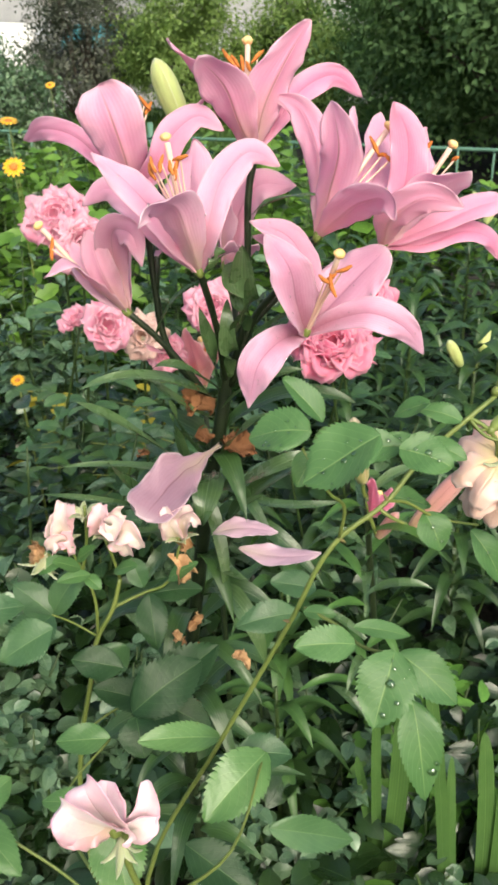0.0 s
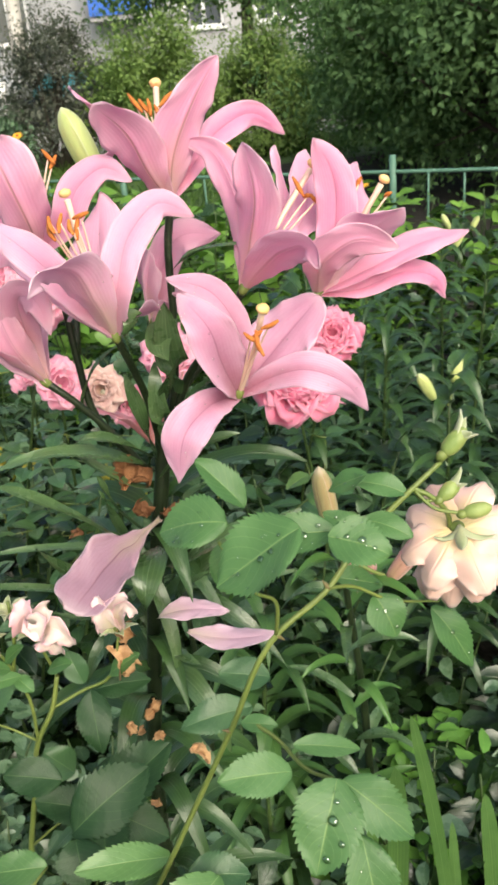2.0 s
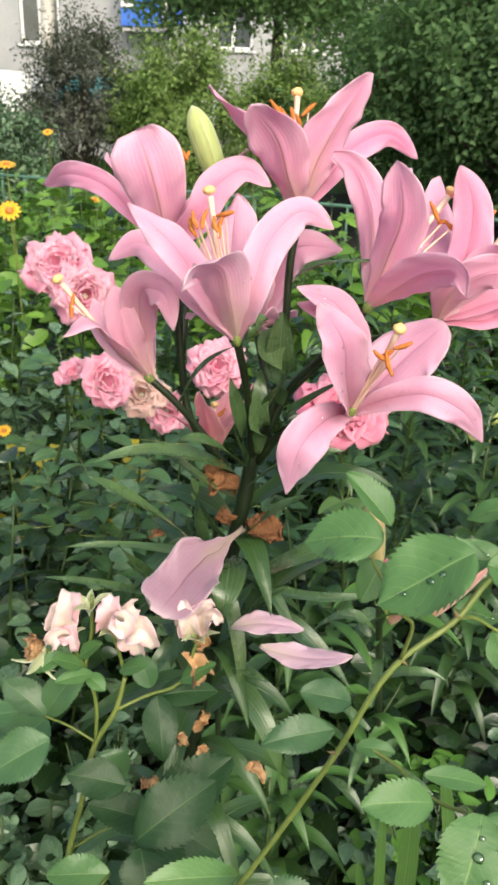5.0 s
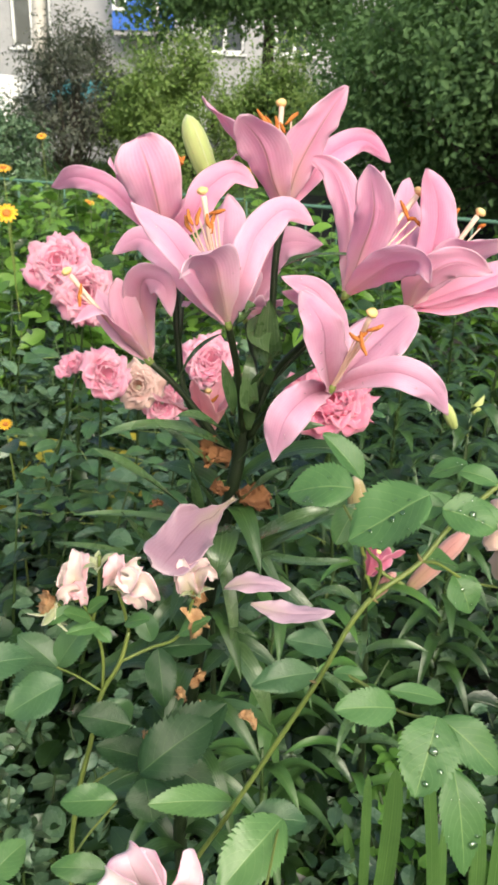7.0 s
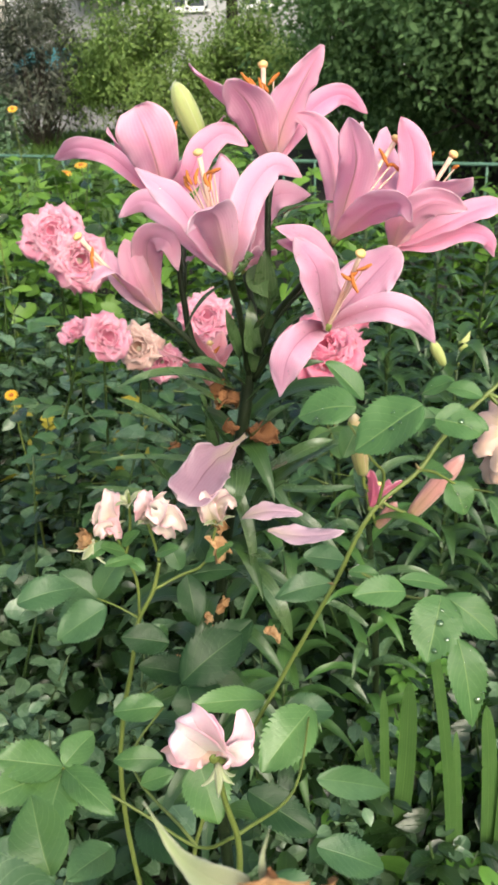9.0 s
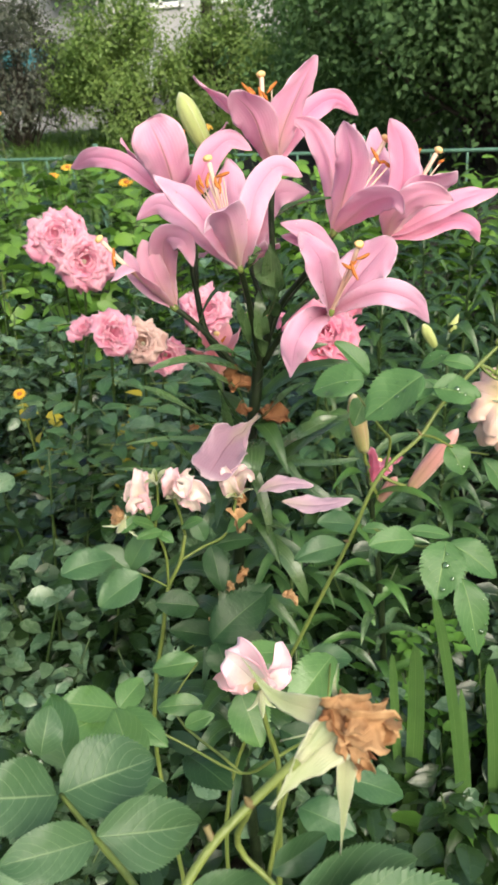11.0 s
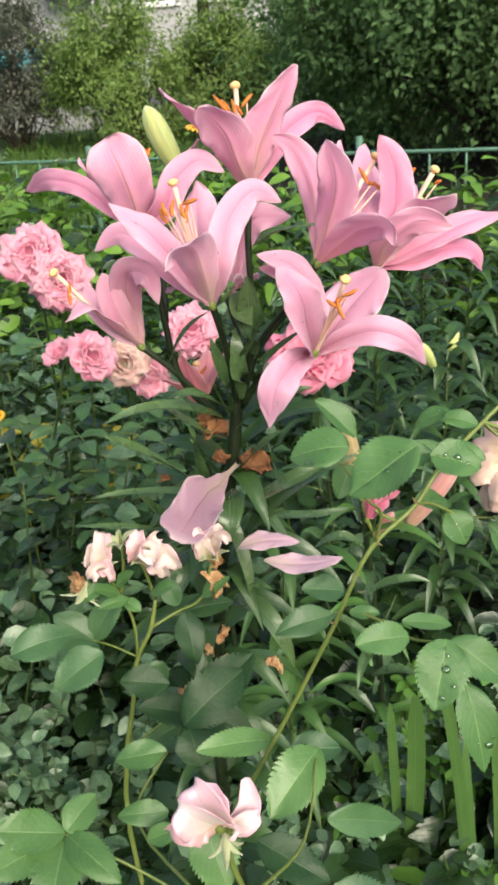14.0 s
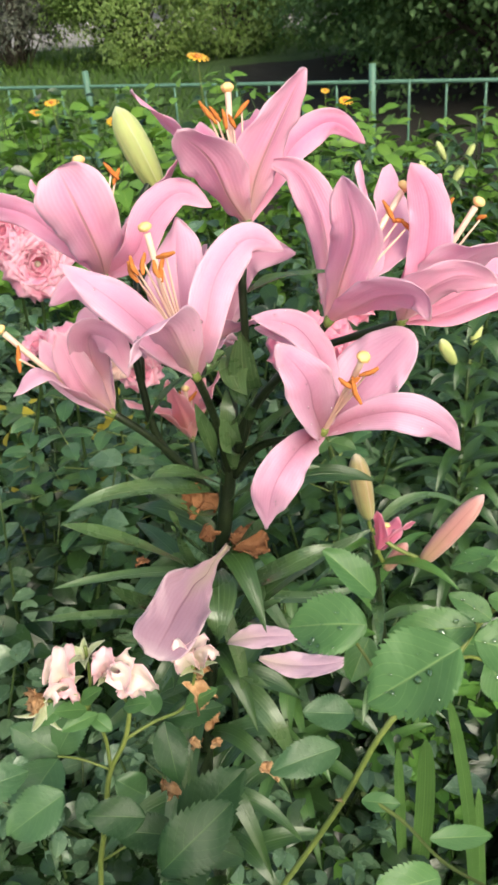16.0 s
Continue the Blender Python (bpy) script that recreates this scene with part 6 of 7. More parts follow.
for k, (q, s, mt, d) in enumerate((((-0.0454, 0.0733, 1.1459), 0.0146, DRY, (1, -0.2, 0.3)), ((-0.0409, 0.0710, 1.1414), 0.0168, DRY, (1, 0.1, -0.3)), ((-0.0442, 0.0733, 1.1347), 0.0146, DRY, (0.8, 0.3, -0.6)), ((-0.0386, 0.0755, 1.1369), 0.0157, DRY, (0.9, 0.2, -0.1)),
                                   ((-0.0487, 0.0733, 1.1436), 0.0101, RUST, (0.3, -0.3, -1)), ((-0.0476, 0.0722, 1.1392), 0.0112, RUST, (0.6, 0.1, -0.8)), ((-0.0487, 0.0755, 1.1459), 0.0090, RUST, (0.4, 0, 1)), ((-0.0442, 0.0744, 1.1313), 0.0090, RUST, (0.3, 0.2, -1)),
                                   ((-0.0431, 0.0733, 1.1268), 0.0090, RUST, (0.3, 0, -1)), ((-0.0420, 0.0744, 1.1212), 0.0078, DRY, (0.2, 0.1, -1)), ((-0.0353, 0.0733, 1.1369), 0.0101, DRY, (1, 0, -0.2)))):
    q, d, s = V(q), V(d).normalized(), s * 0.82
    v, g, u, sl = sheet(q - d * s * 0.5, q + V(0, -s * 0.22, s * 0.12), q + d * s * 0.5, s * 0.44, q + V(wr.uniform(-0.1, 0.1), -0.1, wr.uniform(-0.02, 0.1)), cup=0.8, ruffle=0.45, curl=0.35, profile="round", frill=0.16, seed=200 + k, nu=23, nv=19, thick=0.0004, crumple=0.3)
    part("dry_petal", mesh("dry_petal", v, g, [mt, mt], u, sl), hip)
NEARF = (0.05, -0.70, 0.72)
for k, (b, t, h, mt) in enumerate((((-0.1439, 0.1203, 1.0731), (-0.1103, 0.1360, 1.0697), 0.0148, LEAF_NEAR), ((-0.1450, 0.1203, 1.0731), (-0.1730, 0.1114, 1.0854), 0.0132, LEAF_NEAR), ((-0.1294, 0.1002, 1.0731), (-0.0946, 0.1136, 1.0574), 0.0121, LEAF_NEAR),
                                   ((-0.1305, 0.1002, 1.0720), (-0.1596, 0.0890, 1.0787), 0.0092, LEAF_NEAR), ((-0.1518, 0.1338, 1.0798), (-0.1473, 0.1450, 1.0932), 0.0069, LEAF_NEAR), ((-0.1271, 0.1002, 1.0675), (-0.1126, 0.1046, 1.0608), 0.0062, LEAF_NEAR),
                                   ((-0.1506, 0.1618, 1.0428), (-0.1596, 0.1898, 1.0585), 0.0112, LEAF_MID), ((-0.1260, 0.1786, 1.0182), (-0.1350, 0.2010, 1.0361), 0.0112, LEAF_MID), ((-0.0689, 0.0554, 1.0843), (-0.0241, 0.0778, 1.0720), 0.0134, LEAF_NEAR),
                                   ((-0.0711, 0.0778, 1.0753), (-0.0510, 0.0890, 1.0753), 0.0056, LEAF_DARK), ((-0.1047, 0.0890, 1.0428), (-0.0700, 0.1002, 1.0328), 0.0134, LEAF_DARK), ((-0.0633, 0.0442, 1.0888), (-0.0095, 0.0554, 1.0720), 0.0179, LEAF_NEAR))):
    leaflet(rose_w, b, t, h, 130 + k, mt, face=NEARF, fold=0.3, sag=0.12, teeth=26, nu=201)
tube("petiole", [WST[0], (-0.1170, 0.0822, 1.0742), (-0.1294, 0.1002, 1.0720), (-0.1439, 0.1203, 1.0731)], [0.0014, 0.0012, 0.0009], STEM_GREEN, rose_w, sides=7)
tube("petiole", [WST[2], (-0.0790, 0.0722, 1.0910), (-0.0711, 0.0666, 1.0843), (-0.0655, 0.0554, 1.0832)], [0.0011, 0.0009], STEM_GREEN, rose_w, sides=7)
tube("petiole", [(-0.0722, 0.0688, 1.0854), (-0.0666, 0.0688, 1.1134), (-0.0622, 0.0688, 1.1302)], [0.0008, 0.0004], STEM_GREEN, rose_w, sides=7)
tube("stub", [WST[1], V(WST[1]) + V(-0.0010, 0.002, 0.0022), V(WST[1]) + V(-0.0016, 0.003, 0.0036)], [0.0011, 0.0010, 0.0011], STEM_BROWN, rose_w, "pinkish brown cut stub", sides=8)
for q in (WST[2], (-0.1159, 0.0778, 1.0720)):
    thorn(rose_w, q, (-0.3, -0.2, 0.9), 0.005)

# ---- the bed behind ----


LEAF_BED_LONE = leaf_mat("single_bed_leaf", (0.032, 0.076, 0.022), (0.079, 0.143, 0.046), (0.105, 0.173, 0.056), 0.38, 0.12, "feather", 0.5, False)


def rose_plant(label, blooms, foot, seed, mat=None):
    """A rose bush behind the lily: canes to each bloom, and leaves along them."""
    r = np.random.default_rng(seed)
    ob = thing("rose_bush", label, "rose", "rose bushes", at=foot)
    for k, (c, ax, R, petal_m, rings) in enumerate(blooms):
        q = V(c) - V(ax).normalized() * R * 0.4
        f = V(foot) + V(r.normal() * 0.04, r.normal() * 0.04, 0)
        tube("cane", [f, f.lerp(q, 0.5) + V(r.normal() * 0.03, 0.03, 0.05), q], [0.004, 0.003, 0.002], STEM_DARK, ob)
        for h in range(9):
            a, lv = r.uniform(0, 6.28), r.uniform(0.45, 0.93)
            b = f.lerp(q, lv)
            d = V(math.cos(a), math.sin(a), r.uniform(-0.1, 0.3)) * r.uniform(0.05, 0.09)
            tube("petiole", [b, b + d * 0.5, b + d], [0.001, 0.0008], STEM_GREEN, ob, sides=5, n=4)
            for w in (-1, 0, 1):
                o = b + d * (0.55 if w else 1.0)
                g = Matrix.Rotation(w * 1.1, 3, "Z") @ d.normalized() * r.uniform(0.038, 0.052)
                leaflet(ob, o, o + g + V(0, 0, -0.006), 0.0135, h * 3 + w, LEAF_DARK if h % 3 else LEAF_BED_LONE, face=(0, -0.2, 1), teeth=12, nu=25)
        rose_bloom(ob, "bloom", c, ax, R, petal_m, rings, seed * 7 + k, "full pink rose bloom", 0.95)
    return ob


rose_plant("rose bush with full pink double blooms", [((-0.298, 1.300, 1.037), (-0.1, -0.5, 0.7), 0.046, ROSE_PINK, 7), ((-0.257, 1.270, 1.002), (0.2, -0.8, 0.2), 0.042, ROSE_PINK, 7)], (-0.42, 1.5, 0), 1)
rose_plant("rose bush with small pink and faded blooms", [((-0.220, 1.190, 0.899), (0.4, -0.6, 0.5), 0.036, ROSE_PINK, 4), ((-0.269, 1.220, 0.901), (-0.3, -0.4, 0.8), 0.026, ROSE_PINK, 3), ((-0.181, 1.280, 0.851), (0, -0.7, 0.4), 0.036, FADED, 4), ((-0.144, 1.300, 0.815), (0.2, -0.8, 0.1), 0.032, ROSE_PINK, 4)], (-0.3, 1.5, 0), 2)
rose_plant("rose bush with deep pink double blooms", [((0.112, 1.165, 0.868), (0.05, -0.42, 0.8), 0.056, ROSE_HOT, 8), ((-0.066, 1.260, 0.900), (0.1, -0.6, 0.6), 0.040, ROSE_PINK, 6), ((0.179, 1.300, 0.898), (0.1, -0.6, 0.6), 0.04, ROSE_HOT, 6)], (0.1, 1.5, 0), 3)

# second lily with a pink trumpet, and the budding one beside it
lily2 = thing("lily", "shorter lily with one half open pink flower", "flower", at=(-0.05, 0.95, 0))
tube("stem", [(-0.05, 0.95, 0), (-0.05, 0.93, 0.5), (-0.059, 0.880, 0.927)], [0.005, 0.004, 0.003], STEM_LILY, lily2)
lily_flower((-0.059, 0.880, 0.930), (-0.059, 0.880, 0.988), [([(-0.089, 0.870, 0.971)], (-0.119, 0.870, 0.988), 0.016), ([(-0.064, 0.865, 0.968)], (-0.074, 0.870, 1.005), 0.017), ([(-0.042, 0.875, 0.966)], (-0.021, 0.880, 1.012), 0.017), ([(-0.053, 0.900, 0.966)], (-0.043, 0.920, 0.989), 0.014)], (CORAL, CORAL), "half open coral pink lily flower", 2, 0.15, 9, plant=lily2)

lily3 = thing("lily", "short lily with a blush bud and salmon buds", "flower", at=(0.17, 0.97, 0))
T3 = (0.132, 0.900, 0.772)
tube("stem", [(0.17, 0.97, 0), (0.16, 0.94, 0.5), T3], [0.006, 0.0055, 0.0035], STEM_LILY, lily3)
lily_bud(lily3, (0.127, 0.895, 0.796), (0.112, 0.890, 0.885), 0.0122, BUD_BLUSH, "closed yellowish bud with brown ribs")
lily_bud(lily3, (0.186, 0.870, 0.745), (0.249, 0.870, 0.828), 0.0118, BUD_SALMON, "closed salmon pink bud")
lily_bud(lily3, (0.149, 0.900, 0.712), (0.174, 0.900, 0.748), 0.008, BUD_SALMON, "small salmon bud")
for a, b in ((T3, (0.186, 0.870, 0.745)), (T3, (0.149, 0.900, 0.712)), (T3, (0.127, 0.895, 0.796))):
    tube("pedicel", [a, V(a).lerp(V(b), 0.5) + V(0, 0, -0.006), b], [0.003, 0.0025, 0.0025], STEM_GREEN, lily3)
lily_flower((0.138, 0.900, 0.741), (0.149, 0.900, 0.777), [((0.139, 0.890, 0.774), (0.138, 0.900, 0.799), 0.012), ((0.157, 0.890, 0.772), (0.182, 0.900, 0.777), 0.012), ((0.155, 0.910, 0.752), (0.167, 0.920, 0.772), 0.012)], (ROSE_HOT, ROSE_HOT), "small crimson pink half open flower", 0, 0.1, 10, plant=lily3)
l3r = random.Random(8)
for k in range(22):
    b = V(0.17, 0.97, 0).lerp(V(T3), 0.45 + 0.55 * k / 21)
    a = 2.4 * k
    L = l3r.uniform(0.07, 0.12)
    d = V(math.cos(a), math.sin(a), 0)
    lily_leaf(b, b + d * L * 0.5 + UP * L * 0.3, b + d * L + UP * L * l3r.uniform(-0.1, 0.4), 0.0085, 300 + k, LEAF_LILY if k % 2 else LEAF_LONG, lily3)


def bud_lily(seed, buds):
    """A green lily in bud: one straight stem set with narrow leaves."""
    r = random.Random(seed)
    h = r.uniform(0.8, 0.92)
    ob = thing("lily", "green lily in bud with narrow dark leaves" if buds else "green lily stem with narrow dark leaves", "flower", "green lilies")
    tube("stem", [(0, 0, 0), (0.01, 0.01, h * 0.5), (0.0, 0, h)], [0.0045, 0.004, 0.0025], STEM_DARK, ob)
    for k in range(52):
        z = h * (0.3 + 0.7 * k / 46)
        a = 2.4 * k + r.uniform(-0.3, 0.3)
        L = r.uniform(0.10, 0.15) * (1.1 - 0.5 * k / 46)
        d = V(math.cos(a), math.sin(a), 0)
        b = V(0, 0, z)
        leaf("leaf", b, b + d * L * 0.5 + UP * L * 0.25, b + d * L + UP * L * r.uniform(-0.3, 0.25), 0.0125, LEAF_LILY_SHADED, ob, fold=0.3, shape="lance", seed=k, nu=9)
    for k in range(buds):
        a = 2.1 * k + r.uniform(0, 1)
        b = V(0, 0, h) + V(math.cos(a), math.sin(a), 0.6) * 0.03
        tube("pedicel", [(0, 0, h - 0.005), V(0, 0, h) + (b - V(0, 0, h)) * 0.5, b], [0.002, 0.0018], STEM_GREEN, ob, sides=6)
        lily_bud(ob, b, b + V(math.cos(a) * 0.5, math.sin(a) * 0.5, 0.9).normalized() * r.uniform(0.04, 0.06), 0.009, BUD_GREEN, "closed green bud")
    return ob


kinds = [bud_lily(1, 2), bud_lily(2, 0), bud_lily(3, 0)]
br = random.Random(2)
first = [True, True, True]
for k, (x, y) in enumerate(((0.36, 1.30), (0.46, 1.5), (0.30, 1.62), (0.56, 1.38), (0.62, 1.75), (0.42, 1.9), (0.75, 1.55), (0.27, 1.95), (0.8, 2.0), (0.55, 2.2), (0.95, 1.8), (0.35, 2.35), (0.7, 2.5), (0.2, 1.45), (1.0, 2.3))):
    m = pose(x, y, br.uniform(-0.08, 0.0), br.uniform(-5, 5), br.uniform(-5, 5), br.uniform(0, 360))
    if first[k % 3]:
        kinds[k % 3].matrix_basis, first[k % 3] = m, False
    else:
        copy_thing(kinds[k % 3], m)


def bed_plant(name, label, category, group, h, spread, n, leaf_len, mats, seed, slim=0.32, stems=9, low=0.15, stalk=STEM_DARK, curl=0.25):
    """A leafy garden plant: several stems, with leaves in sprays along them."""
    r = np.random.default_rng(seed)
    ob = thing(name, label, category, group)
    pts = []
    for k in range(stems):
        a, q = r.uniform(0, 6.28), spread * math.sqrt(r.uniform(0.02, 1))
        tip = np.array([math.cos(a) * q, math.sin(a) * q, h * r.uniform(0.72, 1.0)])
        foot = np.array([r.normal() * 0.03, r.normal() * 0.03, -0.02])
        mid = foot * 0.5 + tip * 0.5 + [0, 0, 0.06 * h]
        tube("stem", [foot, mid, tip], [0.004, 0.003, 0.0015], stalk, ob, sides=5, n=7)
        pts.append((foot, mid, tip))
    A = np.array(pts)[r.integers(0, stems, n)]
    s = r.uniform(low, 1.0, n)[:, None]
    o = (1 - s) ** 2 * A[:, 0] + 2 * s * (1 - s) * A[:, 1] + s * s * A[:, 2] + r.normal(size=(n, 3)) * leaf_len * np.array([0.55, 0.55, 0.35])
    a = r.uniform(0, 6.28, n)
    d = np.stack([np.cos(a), np.sin(a), r.uniform(-0.35, 0.45, n)], 1)
    nn = np.stack([r.normal(size=n) * 0.5, r.normal(size=n) * 0.5 - 0.15, np.ones(n)], 1)
    L = leaf_len * r.uniform(0.55, 1.2, n)
    many_leaves("leaves", mats, o, d, nn, L, L * slim, ob, droop=curl, slots=r.choice(len(mats), n, p=[0.8] + [0.2 / (len(mats) - 1)] * (len(mats) - 1)) if len(mats) > 1 else None)
    return ob


def scatter(protos, places, seed):
    r = random.Random(seed)
    used = set()
    for k, (x, y, z) in enumerate(places):
        p = protos[k % len(protos)]
        m = pose(x, y, z, r.uniform(-6, 6), r.uniform(-6, 6), r.uniform(0, 360))
        if p.name not in used:
            p.matrix_basis = m
            used.add(p.name)
        else:
            copy_thing(p, m)


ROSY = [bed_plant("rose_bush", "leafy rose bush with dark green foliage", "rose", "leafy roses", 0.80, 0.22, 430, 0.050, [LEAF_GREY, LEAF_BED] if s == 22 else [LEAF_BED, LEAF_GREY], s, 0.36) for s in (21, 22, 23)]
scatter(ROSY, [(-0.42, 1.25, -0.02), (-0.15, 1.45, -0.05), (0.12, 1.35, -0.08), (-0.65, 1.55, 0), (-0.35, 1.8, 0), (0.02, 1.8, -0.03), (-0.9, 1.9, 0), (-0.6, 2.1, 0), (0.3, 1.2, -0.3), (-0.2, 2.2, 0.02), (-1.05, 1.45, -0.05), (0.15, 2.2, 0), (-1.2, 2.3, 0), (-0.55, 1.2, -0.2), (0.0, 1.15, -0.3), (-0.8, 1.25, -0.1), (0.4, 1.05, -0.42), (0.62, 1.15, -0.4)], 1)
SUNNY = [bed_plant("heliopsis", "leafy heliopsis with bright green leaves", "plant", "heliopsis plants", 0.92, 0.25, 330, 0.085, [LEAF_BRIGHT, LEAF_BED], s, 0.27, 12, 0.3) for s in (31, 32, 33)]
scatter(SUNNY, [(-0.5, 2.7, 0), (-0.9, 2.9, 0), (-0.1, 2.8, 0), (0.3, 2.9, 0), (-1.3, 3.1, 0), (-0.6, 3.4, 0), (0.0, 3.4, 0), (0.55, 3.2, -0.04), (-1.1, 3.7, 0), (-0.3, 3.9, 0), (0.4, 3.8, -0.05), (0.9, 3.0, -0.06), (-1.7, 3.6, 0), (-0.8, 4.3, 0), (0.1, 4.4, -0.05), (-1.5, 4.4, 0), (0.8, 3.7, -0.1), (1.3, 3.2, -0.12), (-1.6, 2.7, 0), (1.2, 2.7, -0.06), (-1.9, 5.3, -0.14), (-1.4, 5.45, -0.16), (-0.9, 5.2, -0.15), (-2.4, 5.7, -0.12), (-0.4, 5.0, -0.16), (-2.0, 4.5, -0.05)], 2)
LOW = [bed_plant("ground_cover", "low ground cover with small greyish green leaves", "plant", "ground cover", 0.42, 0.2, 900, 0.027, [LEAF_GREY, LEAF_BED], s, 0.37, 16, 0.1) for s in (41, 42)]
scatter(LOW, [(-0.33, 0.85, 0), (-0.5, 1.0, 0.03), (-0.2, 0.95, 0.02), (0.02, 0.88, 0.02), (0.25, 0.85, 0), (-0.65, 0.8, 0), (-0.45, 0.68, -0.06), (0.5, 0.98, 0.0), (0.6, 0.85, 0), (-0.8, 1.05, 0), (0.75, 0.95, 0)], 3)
LEAF_FRESH = leaf_mat("fresh_leaf", (0.070, 0.180, 0.030), (0.160, 0.330, 0.064), (0.170, 0.310, 0.070), 0.42, 0.25, gloss=0.4)
PHLOX = [bed_plant("phlox", "fresh green young plant with pointed leaves", "plant", "young plants", 0.5, 0.12, 170, 0.055, [LEAF_BED, LEAF_FRESH], s, 0.25, 6, 0.3) for s in (51,)]
FRESH = bed_plant("phlox", "bright green seedling with small pointed leaves", "plant", "seedlings", 0.47, 0.11, 420, 0.034, [LEAF_FRESH, LEAF_BED], 52, 0.3, 9, 0.55)
scatter([FRESH], [(0.20, 0.90, -0.02), (0.31, 0.90, -0.06), (0.26, 0.99, -0.06)], 7)
scatter(PHLOX, [(0.33, 0.88, 0.0), (0.24, 0.78, -0.05), (0.46, 0.82, -0.02), (0.14, 0.85, -0.08)], 4)



def young_lily(seed):
    """A lily with no bud yet: a short stem with long arching leaves."""
    r = random.Random(seed)
    h = r.uniform(0.5, 0.6)
    ob = thing("lily", "short green lily without buds, leaves arching", "flower", "young lilies")
    tube("stem", [(0, 0, 0), (0.01, 0.01, h * 0.5), (0.0, 0, h)], [0.0045, 0.004, 0.0025], STEM_DARK, ob)
    for k in range(30):
        z = h * (0.25 + 0.75 * k / 30)
        a = 2.4 * k + r.uniform(-0.3, 0.3)
        L = r.uniform(0.11, 0.17) * (1.1 - 0.4 * k / 30)
        d = V(math.cos(a), math.sin(a), 0)
        b = V(0, 0, z)
        leaf("leaf", b, b + d * L * 0.5 + UP * L * 0.32, b + d * L + UP * L * r.uniform(-0.3, 0.2), 0.0125, LEAF_YOUNG, ob, fold=0.3, shape="lance", seed=k, nu=11)
    return ob


LEAF_YOUNG = leaf_mat("young_lily_leaf", (0.022, 0.062, 0.016), (0.066, 0.146, 0.036), (0.126, 0.204, 0.050), 0.42, 0.15, "long", 0.35, False)
scatter([young_lily(1), young_lily(2)], [(0.05, 0.88, -0.06), (-0.02, 1.0, 0.0)], 6)
YEL = bed_plant("yellowing_plant", "low plant with yellowing leaves", "plant", "", 0.62, 0.16, 60, 0.045, [LEAF_YELLOW, LEAF_BED], 61, 0.4, 6, 0.75)
YEL.matrix_basis = pose(-0.38, 1.62, 0.0)


def daisy(at, R, axis, seed):
    """A yellow daisy: ray petals round a domed disc, on its stalk."""
    at, ax = V(at), V(axis).normalized()
    ob = thing("daisy", "yellow daisy flower on a long green stalk", "flower", "yellow daisies", at=(at.x, at.y, 0))
    tube("stalk", [(at.x, at.y + 0.02, -0.02), (at.x + 0.01, at.y + 0.015, at.z * 0.6), at - ax * 0.003], [0.003, 0.0025, 0.002], STEM_GREEN, ob, sides=6)
    side = ax.cross(V(0.3, 0.4, 0.8)).normalized()
    oth = ax.cross(side)
    for k in range(13):
        a = 6.283 * k / 13
        out = side * math.cos(a) + oth * math.sin(a)
        petal("petal", at + out * R * 0.25, at + out * R * 0.65 + ax * R * 0.1, at + out * R, R * 0.17, at + ax, (YELLOW, YELLOW), ob, cup=0.2, profile="round", nu=6, nv=4)
    blob("disc", at + ax * R * 0.08, (R * 0.34, R * 0.34, R * 0.2), POLLEN, ob, "", 0.2, seed, ax)


for k, (q, R, ax) in enumerate((((-0.713, 2.600, 0.930), 0.034, (0.1, -0.7, 0.6)), ((0.02, 4.00, 0.95), 0.05, (0.2, -0.2, 0.9)), ((-0.64, 4.10, 0.81), 0.033, (0, -0.3, 0.9)), ((-0.70, 4.00, 0.79), 0.03, (0.1, -0.3, 0.9)), ((-0.35, 3.80, 0.76), 0.036, (0, -0.4, 0.9)), ((0.58, 3.60, 0.79), 0.03, (0, -0.4, 0.9)), ((-1.11, 5.00, 1.02), 0.03, (0, -0.5, 0.8)), ((-0.791, 2.900, 1.032), 0.03, (0.1, -0.3, 0.9)), ((0.62, 4.40, 0.71), 0.022, (0, -0.4, 0.9)), ((-0.461, 1.500, 0.692), 0.014, (0, -0.5, 0.8)))):
    daisy(q, R, ax, k)


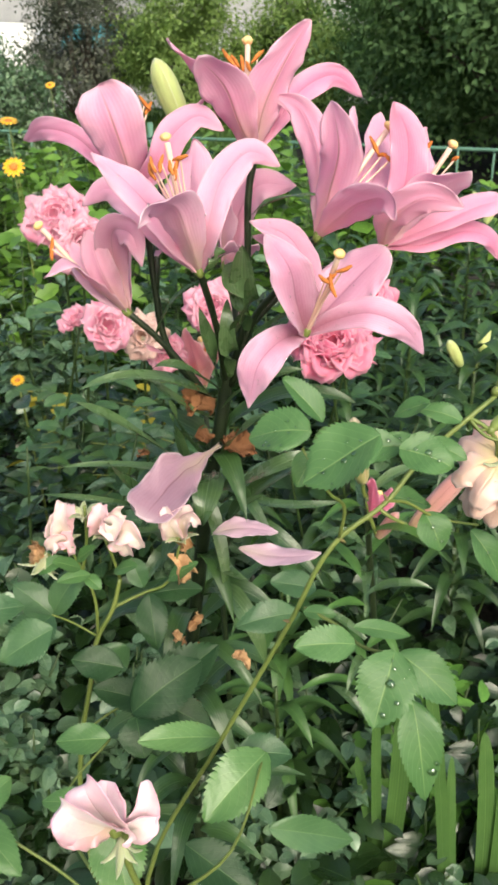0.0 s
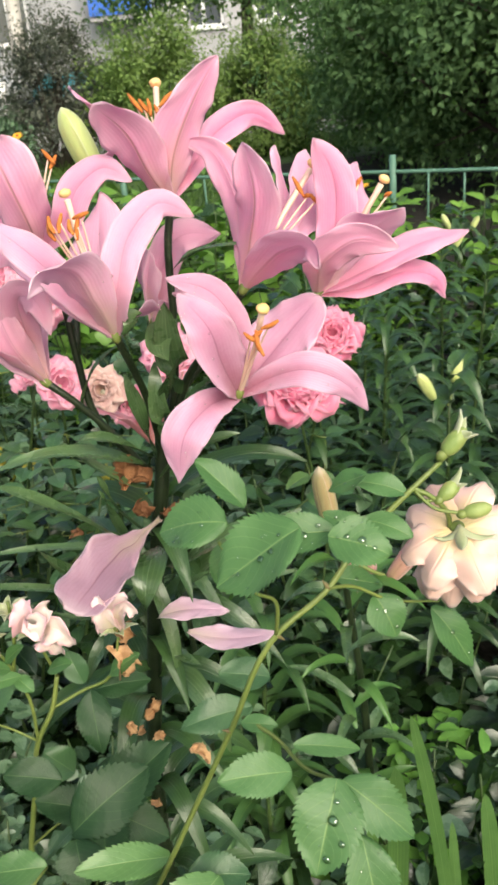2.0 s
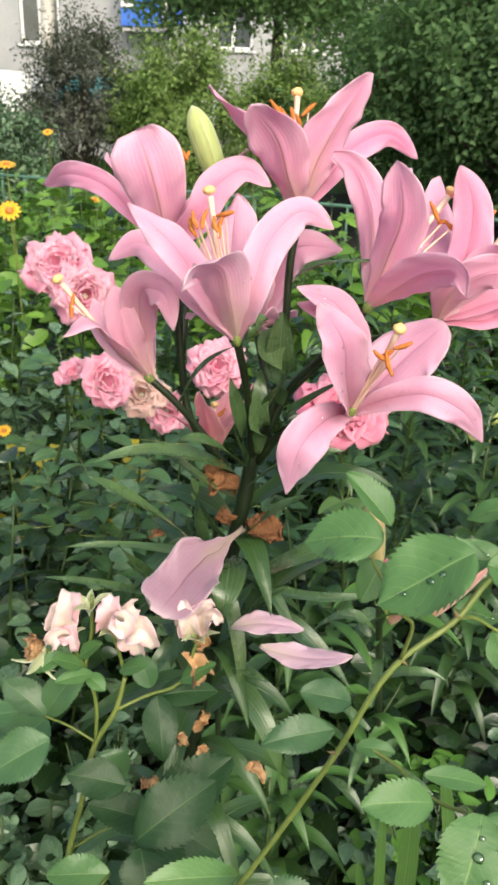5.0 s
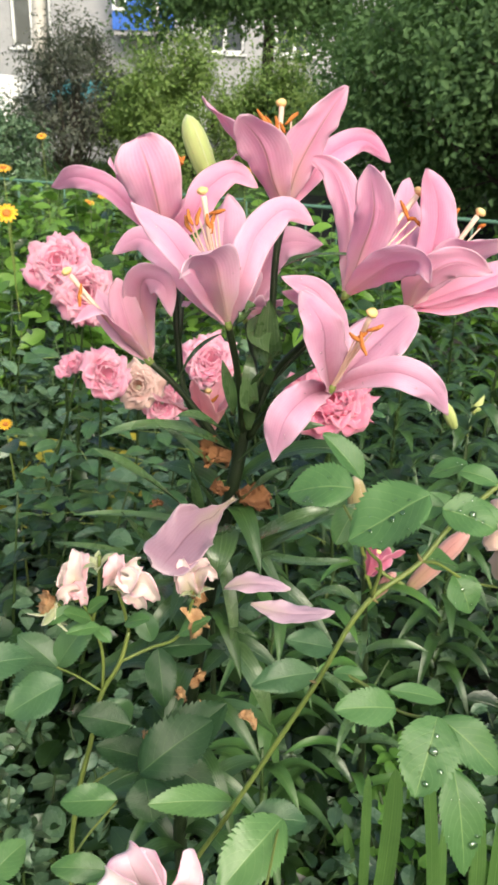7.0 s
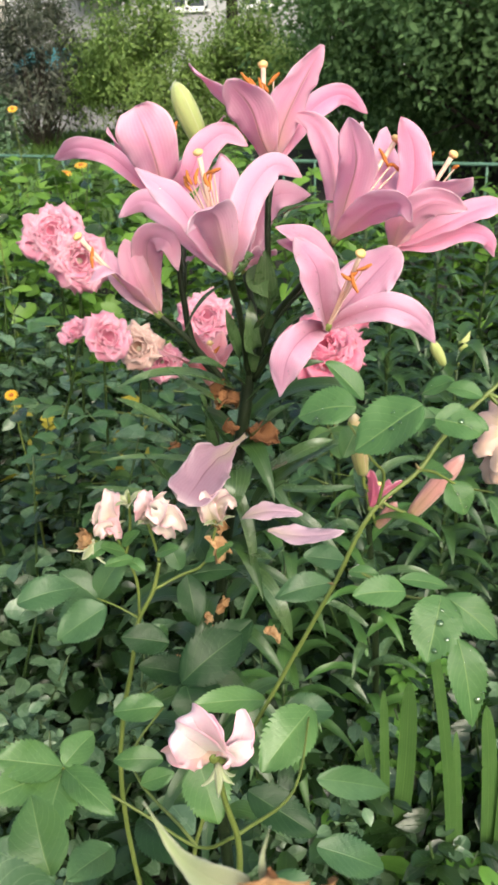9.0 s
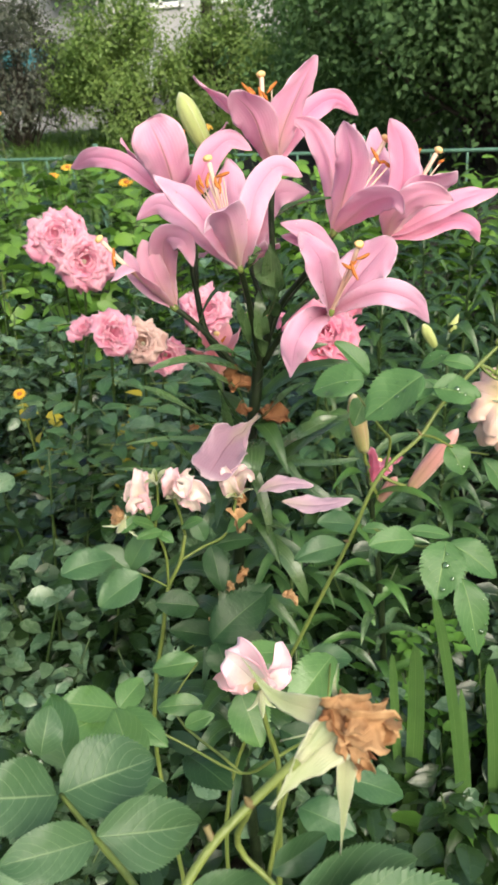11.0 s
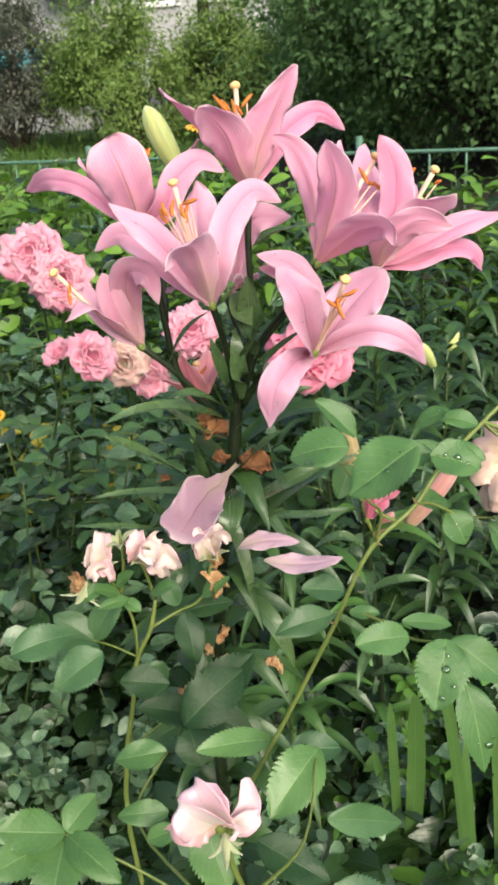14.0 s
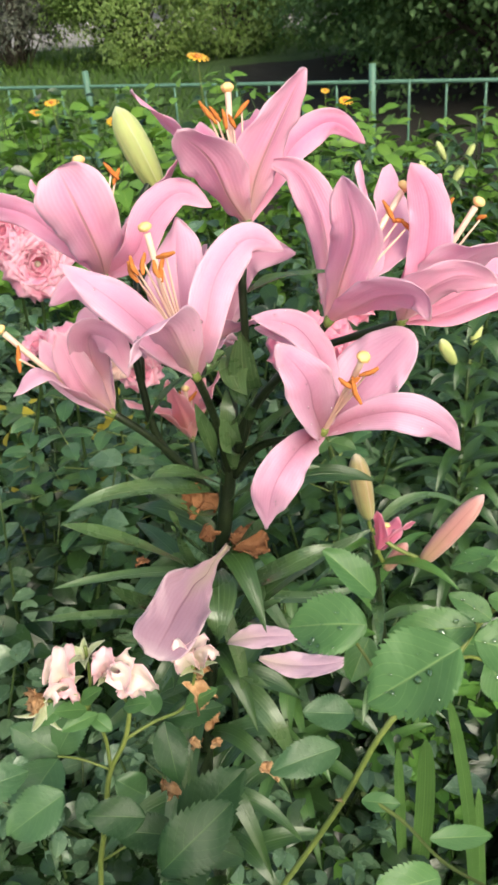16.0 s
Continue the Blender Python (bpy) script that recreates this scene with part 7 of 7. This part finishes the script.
def iris_fan(foot, blades, seed):
    """Sword leaves of an iris, rising from one root."""
    r = random.Random(seed)
    ob = thing("iris", "upright fresh green sword leaves of an iris", "plant", "iris clumps", at=foot)
    blob("root", V(foot) + V(0, 0, 0.0), (0.03, 0.02, 0.02), STEM_BROWN, ob, "", 0.2, seed)
    for k, (t, half) in enumerate(blades):
        b, t = V(foot) + V(0.02 * (k - 2), r.uniform(-0.01, 0.01), 0), V(t)
        leaf("blade", b, b.lerp(t, 0.55) + V(r.uniform(-0.01, 0.01), -0.015, 0.02), t, half, LEAF_IRIS, ob, shape="sword", face=(0.25, -1, 0.2), fold=0.15, nu=49, seed=seed + k)
    return ob


iris_fan((0.19, 0.80, 0), [((0.172, 0.785, 0.545), 0.0150), ((0.140, 0.785, 0.535), 0.0078), ((0.120, 0.800, 0.440), 0.008), ((0.225, 0.780, 0.350), 0.012)], 1)
iris_fan((0.29, 0.74, 0), [((0.180, 0.735, 0.668), 0.0090), ((0.232, 0.760, 0.480), 0.008), ((0.268, 0.760, 0.520), 0.013), ((0.302, 0.760, 0.500), 0.014), ((0.330, 0.750, 0.560), 0.012)], 2)

# undergrowth that fills the bed between the plants, its dark tone standing for shade
ur = np.random.default_rng(77)
uo = np.stack([ur.uniform(-2.4, 2.4, 36000), ur.uniform(0.0, 4.2, 36000), ur.uniform(0.02, 0.36, 36000)], 1)
ux, uy = uo[:, 0] / 1.95, (uo[:, 1] - 1.95) / 1.75
ut = np.arctan2(uy, ux)
uo = uo[np.hypot(ux, uy) < 0.95 + 0.07 * np.sin(3 * ut + 1) + 0.05 * np.sin(7 * ut) + ur.normal(size=36000) * 0.05]
un = len(uo)
ua = ur.uniform(0, 6.28, un)
ud = np.stack([np.cos(ua), np.sin(ua), ur.uniform(-0.2, 0.5, un)], 1)
unn = np.stack([ur.normal(size=un) * 0.4, ur.normal(size=un) * 0.4, np.ones(un)], 1)
uL = ur.uniform(0.03, 0.07, un)
tagged(many_leaves("undergrowth", [LEAF_BED, LEAF_GREY], uo, ud, unn, uL, uL * 0.33, slots=ur.choice(2, un, p=[0.8, 0.2])), "dense undergrowth covering the bed's soil, its green darkened for shade", "plants", kind="stuff")
